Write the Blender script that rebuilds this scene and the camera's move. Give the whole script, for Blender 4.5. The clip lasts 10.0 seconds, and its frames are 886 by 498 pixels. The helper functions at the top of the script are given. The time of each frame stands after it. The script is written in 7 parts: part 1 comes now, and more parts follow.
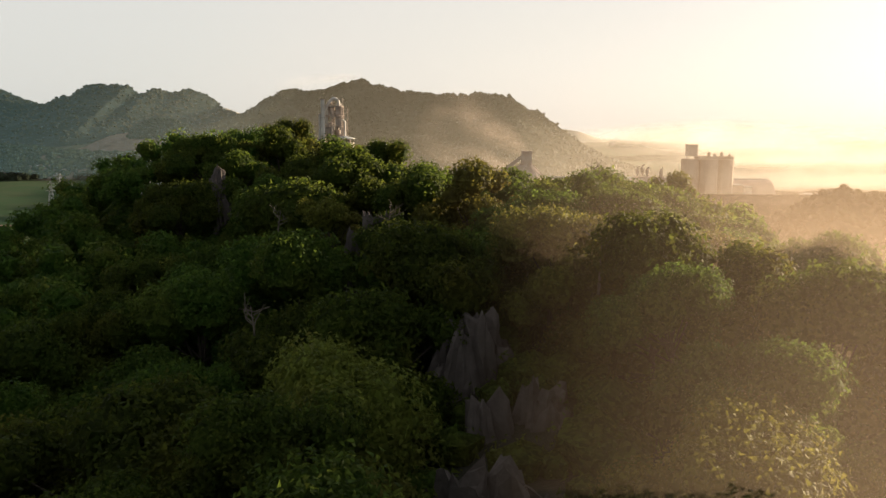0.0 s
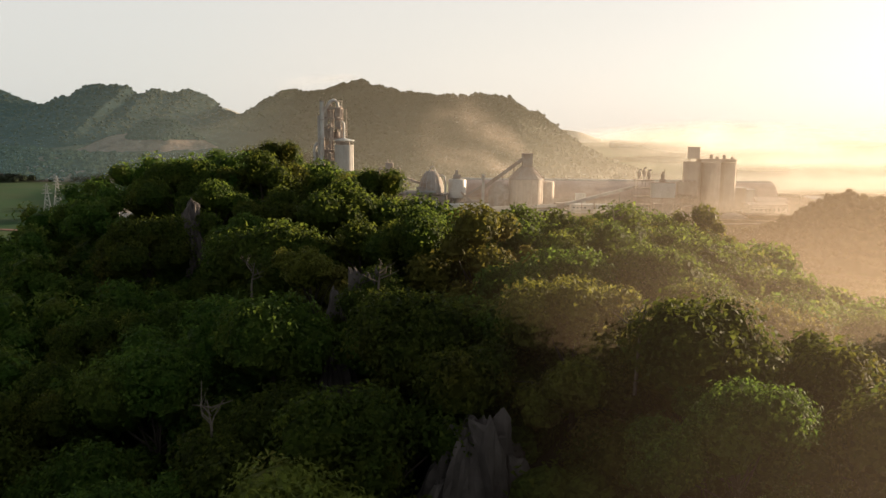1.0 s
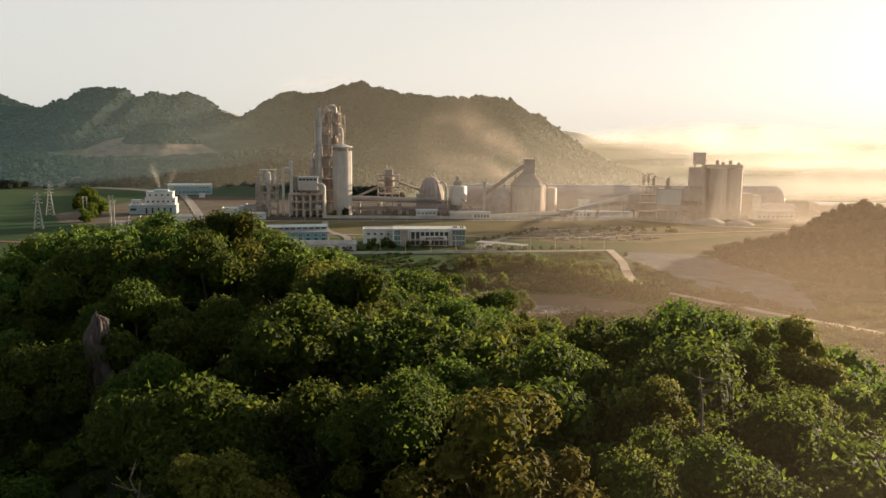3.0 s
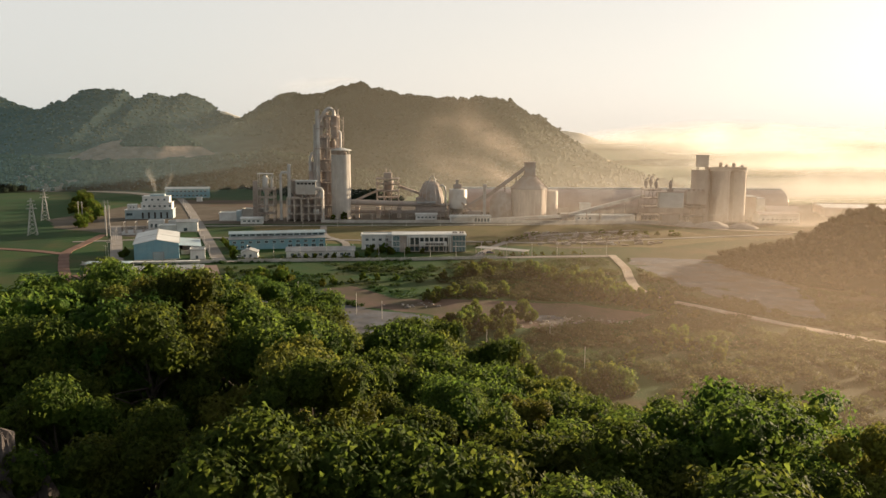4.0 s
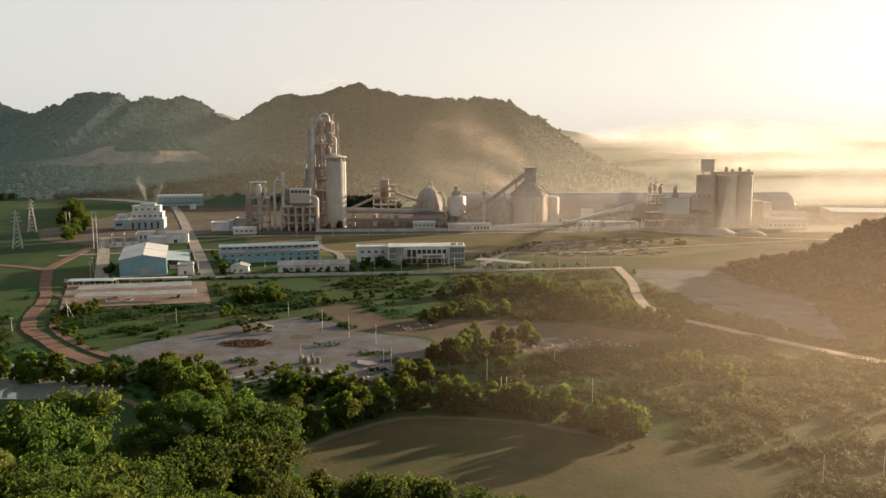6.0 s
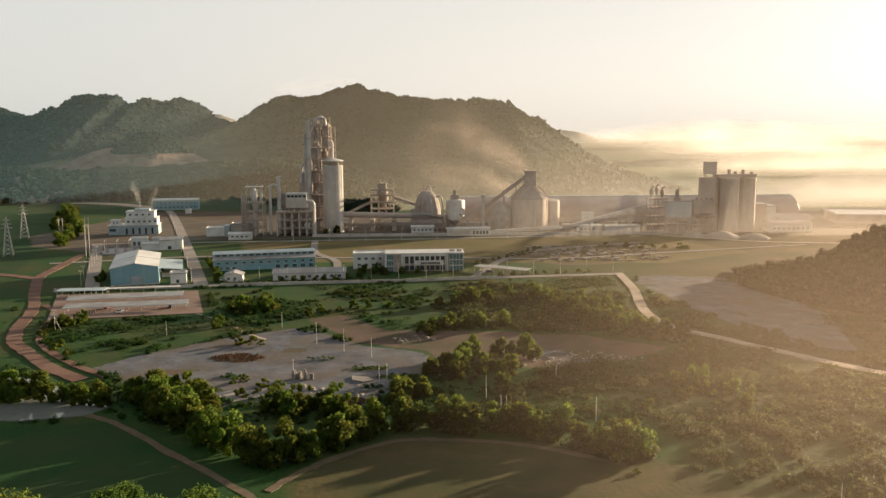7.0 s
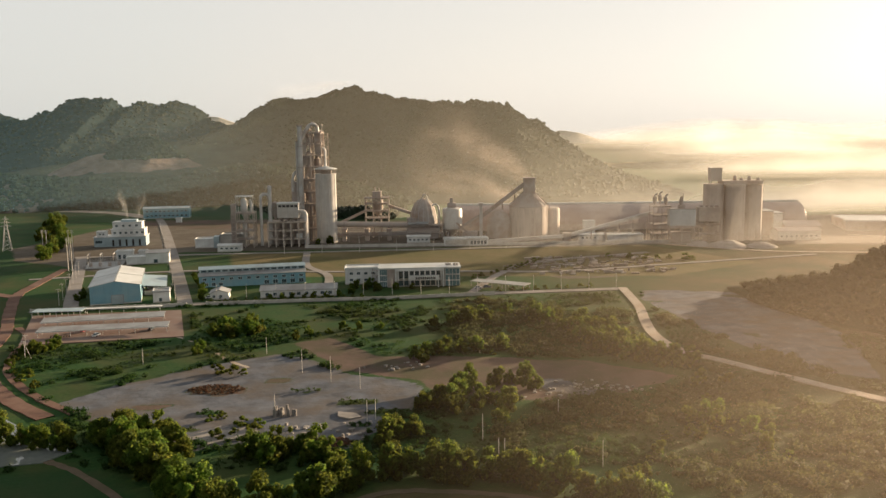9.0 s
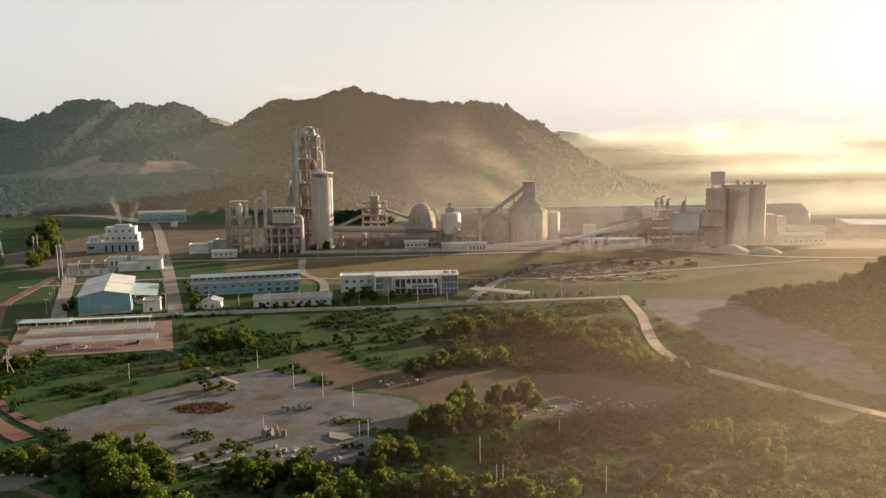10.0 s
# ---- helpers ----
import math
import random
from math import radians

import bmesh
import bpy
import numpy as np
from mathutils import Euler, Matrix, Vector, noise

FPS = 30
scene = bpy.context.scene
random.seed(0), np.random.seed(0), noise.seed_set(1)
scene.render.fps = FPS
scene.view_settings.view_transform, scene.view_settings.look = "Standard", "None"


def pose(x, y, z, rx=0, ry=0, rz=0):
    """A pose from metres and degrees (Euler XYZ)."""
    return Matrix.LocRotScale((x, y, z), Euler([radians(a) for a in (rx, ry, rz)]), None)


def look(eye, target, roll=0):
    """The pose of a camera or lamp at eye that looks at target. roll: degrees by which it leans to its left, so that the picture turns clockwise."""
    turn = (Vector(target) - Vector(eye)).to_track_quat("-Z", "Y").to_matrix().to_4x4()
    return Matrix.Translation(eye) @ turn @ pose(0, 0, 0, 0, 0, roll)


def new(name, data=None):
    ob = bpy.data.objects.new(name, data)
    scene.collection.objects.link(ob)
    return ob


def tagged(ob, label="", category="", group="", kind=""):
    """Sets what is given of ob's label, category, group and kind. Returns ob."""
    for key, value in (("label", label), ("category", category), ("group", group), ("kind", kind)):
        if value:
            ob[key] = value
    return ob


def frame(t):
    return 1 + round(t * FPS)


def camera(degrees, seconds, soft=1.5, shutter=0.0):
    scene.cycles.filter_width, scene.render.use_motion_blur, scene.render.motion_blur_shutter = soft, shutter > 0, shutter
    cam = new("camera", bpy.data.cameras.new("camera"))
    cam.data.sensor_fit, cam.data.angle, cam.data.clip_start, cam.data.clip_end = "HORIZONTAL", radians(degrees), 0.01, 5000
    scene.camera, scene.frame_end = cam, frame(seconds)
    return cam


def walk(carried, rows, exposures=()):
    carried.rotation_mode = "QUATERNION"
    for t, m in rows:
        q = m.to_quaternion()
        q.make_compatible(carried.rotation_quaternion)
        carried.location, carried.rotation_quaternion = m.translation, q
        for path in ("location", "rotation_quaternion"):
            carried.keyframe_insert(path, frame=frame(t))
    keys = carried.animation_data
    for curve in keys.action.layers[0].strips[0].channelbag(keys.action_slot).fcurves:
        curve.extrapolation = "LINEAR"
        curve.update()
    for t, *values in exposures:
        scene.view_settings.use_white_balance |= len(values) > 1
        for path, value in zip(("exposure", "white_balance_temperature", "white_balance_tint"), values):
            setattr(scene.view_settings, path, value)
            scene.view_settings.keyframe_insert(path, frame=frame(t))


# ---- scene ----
cam = camera(55.0, 10.0)
PATH = [
    (0, (-0.61, -42.27, 68.76), (-0.45, 56.73, 54.62), 0.52),
    (0.5, (-0.59, -38.89, 69.73), (-0.42, 60.10, 55.57), 0.56),
    (1, (-0.60, -35.33, 70.69), (-0.43, 63.66, 56.54), 0.58),
    (1.5, (-0.60, -31.58, 71.67), (-0.45, 67.42, 57.54), 0.57),
    (2, (-0.60, -27.63, 72.68), (-0.46, 71.37, 58.59), 0.54),
    (2.5, (-0.56, -23.47, 73.75), (-0.45, 75.53, 59.67), 0.48),
    (3, (-0.49, -19.12, 74.87), (-0.40, 79.88, 60.81), 0.41),
    (3.5, (-0.38, -14.58, 76.04), (-0.31, 84.43, 61.98), 0.33),
    (4, (-0.22, -9.86, 77.25), (-0.16, 89.14, 63.19), 0.23),
    (4.5, (0.00, -4.98, 78.50), (0.05, 94.02, 64.43), 0.13),
    (5, (0.27, 0.04, 79.78), (0.32, 99.05, 65.68), 0.02),
    (5.5, (0.61, 5.20, 81.06), (0.65, 104.20, 66.93), -0.10),
    (6, (1.00, 10.47, 82.33), (1.05, 109.47, 68.18), -0.21),
    (6.5, (1.44, 15.84, 83.58), (1.50, 114.83, 69.42), -0.33),
    (7, (1.93, 21.28, 84.81), (2.00, 120.27, 70.64), -0.44),
    (7.5, (2.48, 26.79, 86.02), (2.55, 125.78, 71.84), -0.54),
    (8, (3.06, 32.36, 87.19), (3.15, 131.36, 73.02), -0.63),
    (8.5, (3.68, 37.99, 88.35), (3.78, 136.98, 74.19), -0.71),
    (9, (4.32, 43.66, 89.51), (4.43, 142.65, 75.38), -0.77),
    (9.5, (4.99, 49.38, 90.71), (5.11, 148.38, 76.59), -0.82),
    (10, (5.67, 55.16, 91.98), (5.79, 154.16, 77.86), -0.85),
]
walk(cam, [(t, look(eye, target, roll)) for t, eye, target, roll in PATH], exposures=[(0, 1.5), (10, 1.5)])

# ---- light ----
SUN_AZ, SUN_EL = 55.0, 9.0    # degrees to the right of +y, and above the horizon
world = bpy.data.worlds.new("hazy_morning_sky")
scene.world = world
world.use_nodes = True
wn = world.node_tree.nodes
wl = world.node_tree.links
wn.clear()
sky = wn.new("ShaderNodeTexSky")
sky.sky_type = 'NISHITA'
sky.sun_disc = False
sky.sun_elevation = radians(SUN_EL)
sky.sun_rotation = radians(SUN_AZ)
sky.air_density, sky.dust_density, sky.ozone_density = 1.0, 2.4, 1.0
soft = wn.new("ShaderNodeHueSaturation")     # the haze whitens the sky's colours
soft.inputs["Saturation"].default_value, soft.inputs["Value"].default_value = 0.35, 0.42
# the haze glows round the sun and along the horizon, and is dimmer overhead and away from the sun
sd = Vector((math.sin(radians(SUN_AZ)) * math.cos(radians(SUN_EL)), math.cos(radians(SUN_AZ)) * math.cos(radians(SUN_EL)), math.sin(radians(SUN_EL))))
aim = wn.new("ShaderNodeTexCoord")
toward = wn.new("ShaderNodeVectorMath")
toward.operation = 'DOT_PRODUCT'
toward.inputs[1].default_value = sd
split = wn.new("ShaderNodeSeparateXYZ")
glow, low_sky = wn.new("ShaderNodeMapRange"), wn.new("ShaderNodeMapRange")
glow.interpolation_type = low_sky.interpolation_type = 'SMOOTHSTEP'
for node, lo, hi, a, b in ((glow, -0.8, 0.15, 0.46, 1.0), (low_sky, 0.12, 0.75, 1.0, 0.5)):
    for k, v in enumerate((lo, hi, a, b)):
        node.inputs[k + 1].default_value = v
both = wn.new("ShaderNodeMath")
both.operation = 'MULTIPLY'
wl.new(aim.outputs["Generated"], toward.inputs[0])
wl.new(aim.outputs["Generated"], split.inputs[0])
wl.new(toward.outputs["Value"], glow.inputs[0])
wl.new(split.outputs["Z"], low_sky.inputs[0])
wl.new(glow.outputs[0], both.inputs[0])
wl.new(low_sky.outputs[0], both.inputs[1])
haze = wn.new("ShaderNodeVectorMath")
haze.operation = 'SCALE'
haze.inputs[0].default_value = (6.3, 6.12, 5.8)
wl.new(both.outputs[0], haze.inputs["Scale"])
veil = wn.new("ShaderNodeVectorMath")
bg = wn.new("ShaderNodeBackground")
bg.inputs[1].default_value = 0.0362
wo = wn.new("ShaderNodeOutputWorld")
wl.new(sky.outputs[0], soft.inputs["Color"])
wl.new(soft.outputs[0], veil.inputs[0])
wl.new(haze.outputs[0], veil.inputs[1])
wl.new(veil.outputs[0], bg.inputs[0])
wl.new(bg.outputs[0], wo.inputs[0])
sun = new("sun", bpy.data.lights.new("sun", 'SUN'))
sun.data.energy, sun.data.angle, sun.data.color = 5.0, radians(1.5), (1.0, 0.75, 0.49)
sun.matrix_world = look(sd * 500, (0, 0, 0))

# ---- materials ----
def mix_rgb(nt, fac, a, b):
    m = nt.nodes.new("ShaderNodeMix")
    m.data_type = 'RGBA'
    for sock, v in ((0, fac), (6, a), (7, b)):
        if isinstance(v, (int, float)):
            m.inputs[sock].default_value = v
        elif isinstance(v, tuple):
            m.inputs[sock].default_value = (*v[:3], 1)
        else:
            nt.links.new(v, m.inputs[sock])
    return m.outputs[2]


def noise_fac(nt, scale, detail=5.0, lo=0.35, hi=0.65, vec=None, rough=0.6):
    n = nt.nodes.new("ShaderNodeTexNoise")
    n.inputs["Scale"].default_value, n.inputs["Detail"].default_value, n.inputs["Roughness"].default_value = scale, detail, rough
    if vec is not None:
        nt.links.new(vec, n.inputs["Vector"])
    r = nt.nodes.new("ShaderNodeMapRange")
    r.inputs[1].default_value, r.inputs[2].default_value = lo, hi
    nt.links.new(n.outputs[0], r.inputs[0])
    return r.outputs[0]


def surface(name, base, other=None, scale=0.5, stain=None, stain_scale=0.08, rough=0.8, metal=0.0, bump=0.0, bump_scale=2.0, streak=0.0, jitter=0.0):
    """A weathered plain surface: grain between two colours, larger stains, vertical streaks and fine relief."""
    m = bpy.data.materials.new(name)
    m.use_nodes = True
    nt = m.node_tree
    p = nt.nodes["Principled BSDF"]
    tc = nt.nodes.new("ShaderNodeTexCoord").outputs["Object"]
    other = other or tuple(c * 0.75 for c in base)
    col = mix_rgb(nt, noise_fac(nt, scale, vec=tc), base, other)
    if stain:
        col = mix_rgb(nt, noise_fac(nt, stain_scale, 6, 0.45, 0.7, tc), col, stain)
    if streak:
        mp = nt.nodes.new("ShaderNodeMapping")
        mp.inputs["Scale"].default_value = (1.2, 1.2, 0.06)
        nt.links.new(tc, mp.inputs[0])
        f = noise_fac(nt, 1.0, 4, 0.5, 0.8, mp.outputs[0])
        mm = nt.nodes.new("ShaderNodeMath")
        mm.operation = 'MULTIPLY'
        mm.inputs[1].default_value = streak
        nt.links.new(f, mm.inputs[0])
        col = mix_rgb(nt, mm.outputs[0], col, tuple(c * 0.45 for c in base))
    if jitter:
        oi = nt.nodes.new("ShaderNodeObjectInfo").outputs["Random"]
        r = nt.nodes.new("ShaderNodeMapRange")
        r.inputs[3].default_value, r.inputs[4].default_value = 1 - jitter, 1 + jitter
        nt.links.new(oi, r.inputs[0])
        h = nt.nodes.new("ShaderNodeHueSaturation")
        nt.links.new(r.outputs[0], h.inputs["Value"])
        nt.links.new(col, h.inputs["Color"])
        col = h.outputs[0]
    nt.links.new(col, p.inputs["Base Color"])
    p.inputs["Roughness"].default_value, p.inputs["Metallic"].default_value = rough, metal
    p.inputs["Specular IOR Level"].default_value = 0.3
    if bump:
        n = nt.nodes.new("ShaderNodeTexNoise")
        n.inputs["Scale"].default_value, n.inputs["Detail"].default_value = bump_scale, 6
        nt.links.new(tc, n.inputs["Vector"])
        b = nt.nodes.new("ShaderNodeBump")
        b.inputs["Distance"].default_value = bump
        nt.links.new(n.outputs[0], b.inputs["Height"])
        nt.links.new(b.outputs[0], p.inputs["Normal"])
    return m


def leafy(name, a, b, c, trans=0.35, jitter=0.25, big=0.25, leaf=1.6):
    """Leaves: three greens by leaf and by clump, thin enough to let the low sun through."""
    m = bpy.data.materials.new(name)
    m.use_nodes = True
    nt = m.node_tree
    out = nt.nodes["Material Output"]
    p = nt.nodes["Principled BSDF"]
    geo = nt.nodes.new("ShaderNodeNewGeometry")
    tc = nt.nodes.new("ShaderNodeTexCoord").outputs["Object"]
    col = mix_rgb(nt, geo.outputs["Random Per Island"], a, b)
    col = mix_rgb(nt, noise_fac(nt, big, 3, 0.45, 0.7, tc), col, c)
    vor = nt.nodes.new("ShaderNodeTexVoronoi")      # single leaves on the closed masses
    vor.inputs["Scale"].default_value = leaf
    nt.links.new(tc, vor.inputs["Vector"])
    sep = nt.nodes.new("ShaderNodeSeparateColor")
    nt.links.new(vor.outputs["Color"], sep.inputs[0])
    tone = nt.nodes.new("ShaderNodeHueSaturation")
    tv = nt.nodes.new("ShaderNodeMapRange")
    tv.inputs[3].default_value, tv.inputs[4].default_value = 0.6, 1.4
    nt.links.new(sep.outputs[0], tv.inputs[0])
    nt.links.new(tv.outputs[0], tone.inputs["Value"])
    nt.links.new(col, tone.inputs["Color"])
    col = tone.outputs[0]
    bmp = nt.nodes.new("ShaderNodeBump")
    bmp.invert = True
    bmp.inputs["Distance"].default_value = 0.9 / leaf
    nt.links.new(vor.outputs["Distance"], bmp.inputs["Height"])
    nt.links.new(bmp.outputs[0], p.inputs["Normal"])
    oi = nt.nodes.new("ShaderNodeObjectInfo").outputs["Random"]
    hs = nt.nodes.new("ShaderNodeHueSaturation")
    for sock, lo, hi in (("Value", 1 - jitter, 1 + jitter), ("Hue", 0.5 - 0.03 * (jitter > 0), 0.5 + 0.015 * (jitter > 0))):
        r = nt.nodes.new("ShaderNodeMapRange")
        r.inputs[3].default_value, r.inputs[4].default_value = lo, hi
        nt.links.new(oi, r.inputs[0])
        nt.links.new(r.outputs[0], hs.inputs[sock])
    nt.links.new(col, hs.inputs["Color"])
    nt.links.new(hs.outputs[0], p.inputs["Base Color"])
    p.inputs["Roughness"].default_value = 0.7
    p.inputs["Specular IOR Level"].default_value = 0.08
    t = nt.nodes.new("ShaderNodeBsdfTranslucent")
    warm = nt.nodes.new("ShaderNodeHueSaturation")
    warm.inputs["Hue"].default_value, warm.inputs["Value"].default_value = 0.478, 2.5
    nt.links.new(hs.outputs[0], warm.inputs["Color"])
    nt.links.new(warm.outputs[0], t.inputs[0])
    mx = nt.nodes.new("ShaderNodeMixShader")
    mx.inputs[0].default_value = trans
    nt.links.new(p.outputs[0], mx.inputs[1])
    nt.links.new(t.outputs[0], mx.inputs[2])
    nt.links.new(mx.outputs[0], out.inputs[0])
    return m


M_CONC = surface("pale_concrete", (0.56, 0.54, 0.51), (0.48, 0.46, 0.43), 0.15, (0.42, 0.38, 0.34), 0.05, 0.85, streak=0.5, bump=0.05)
M_CONC_W = surface("warm_concrete", (0.60, 0.53, 0.47), (0.52, 0.46, 0.40), 0.15, (0.38, 0.3, 0.25), 0.05, 0.85, streak=0.5, bump=0.05)
M_DUST = surface("dusty_steel", (0.42, 0.38, 0.35), (0.35, 0.31, 0.28), 0.3, (0.30, 0.22, 0.17), 0.1, 0.75, 0.0, streak=0.4)
M_PIPE = surface("grey_duct_metal", (0.56, 0.56, 0.54), (0.48, 0.47, 0.46), 0.2, (0.42, 0.36, 0.31), 0.1, 0.45, 0.0, streak=0.3)
M_RUST = surface("rusty_frame_steel", (0.44, 0.38, 0.34), (0.38, 0.31, 0.27), 0.3, (0.42, 0.39, 0.36), 0.15, 0.75)
M_WHITE = surface("white_paint", (0.72, 0.74, 0.73), (0.62, 0.64, 0.63), 0.2, (0.5, 0.5, 0.48), 0.08, 0.6, streak=0.25)
M_BLUE = surface("blue_cladding", (0.20, 0.38, 0.46), (0.17, 0.33, 0.41), 0.3, (0.25, 0.38, 0.42), 0.1, 0.5, streak=0.25)
M_BLUEROOF = surface("pale_blue_roof", (0.38, 0.48, 0.52), (0.32, 0.42, 0.46), 0.2, (0.3, 0.36, 0.38), 0.1, 0.45, 0.2)
M_ROOF = surface("pale_sheet_roof", (0.62, 0.64, 0.63), (0.54, 0.56, 0.55), 0.2, (0.45, 0.45, 0.43), 0.08, 0.45, 0.1)
M_GREYROOF = surface("grey_sheet_roof", (0.36, 0.37, 0.37), (0.29, 0.3, 0.3), 0.2, (0.25, 0.24, 0.23), 0.1, 0.55, 0.15)
M_HALL = surface("weathered_hall_sheet", (0.50, 0.42, 0.38), (0.43, 0.35, 0.31), 0.1, (0.3, 0.22, 0.19), 0.03, 0.42, 0.1, streak=0.4)
M_GLASS = surface("dark_window_glass", (0.04, 0.07, 0.08), (0.06, 0.09, 0.1), 0.5, None, rough=0.12)
M_DARK = surface("dark_opening", (0.03, 0.03, 0.03), (0.05, 0.045, 0.04), 0.5, rough=0.9)
M_ROAD = surface("worn_concrete_road", (0.29, 0.27, 0.25), (0.23, 0.215, 0.2), 0.25, (0.2, 0.175, 0.15), 0.05, 0.9, bump=0.02)
M_PALEROAD = surface("pale_dusty_road", (0.44, 0.38, 0.31), (0.36, 0.30, 0.24), 0.3, (0.30, 0.23, 0.17), 0.06, 0.9)
M_DIRT = surface("red_dirt_road", (0.155, 0.086, 0.064), (0.12, 0.068, 0.05), 0.3, (0.2, 0.125, 0.095), 0.08, 0.95, bump=0.06)
M_PAVE = surface("reddish_brick_paving", (0.21, 0.145, 0.12), (0.175, 0.12, 0.10), 0.4, (0.23, 0.185, 0.16), 0.1, 0.9)
M_WALL = surface("white_boundary_wall_paint", (0.58, 0.56, 0.52), (0.48, 0.46, 0.42), 0.3, (0.36, 0.34, 0.3), 0.1, 0.85)
M_POLE = surface("grey_pole_concrete", (0.62, 0.59, 0.54), (0.52, 0.49, 0.45), 0.4, None, rough=0.85)
M_WOODPOST = surface("pale_weathered_post", (0.36, 0.31, 0.25), (0.28, 0.23, 0.18), 0.5, None, rough=0.9)
M_ROCK = surface("grey_limestone", (0.125, 0.112, 0.108), (0.07, 0.062, 0.06), 0.8, (0.05, 0.043, 0.04), 0.3, 0.95, bump=0.15, bump_scale=1.5, streak=0.9)
M_BARK = surface("grey_bark", (0.14, 0.12, 0.10), (0.09, 0.078, 0.065), 3.0, None, rough=0.95)
M_LIMB = surface("dark_limb_bark", (0.07, 0.058, 0.045), (0.045, 0.038, 0.03), 3.0, None, rough=0.95)
M_WATER = surface("still_pond_water", (0.20, 0.22, 0.21), (0.16, 0.18, 0.17), 0.3, rough=0.06)
M_WATER.node_tree.nodes["Principled BSDF"].inputs["Specular IOR Level"].default_value = 0.8
M_LEAF = leafy("forest_leaves", (0.028, 0.058, 0.010), (0.046, 0.076, 0.013), (0.076, 0.088, 0.017), 0.44, leaf=6.5)
M_LEAF_DRY = leafy("yellowing_leaves", (0.090, 0.106, 0.020), (0.076, 0.100, 0.018), (0.112, 0.104, 0.030), 0.32, leaf=6.5)
M_LEAF_V = leafy("valley_tree_leaves", (0.042, 0.080, 0.012), (0.070, 0.105, 0.016), (0.094, 0.108, 0.020), 0.5)
M_SCRUB = leafy("scrub_leaves", (0.014, 0.042, 0.009), (0.022, 0.050, 0.011), (0.034, 0.048, 0.013), 0.35, 0.0, 0.03)


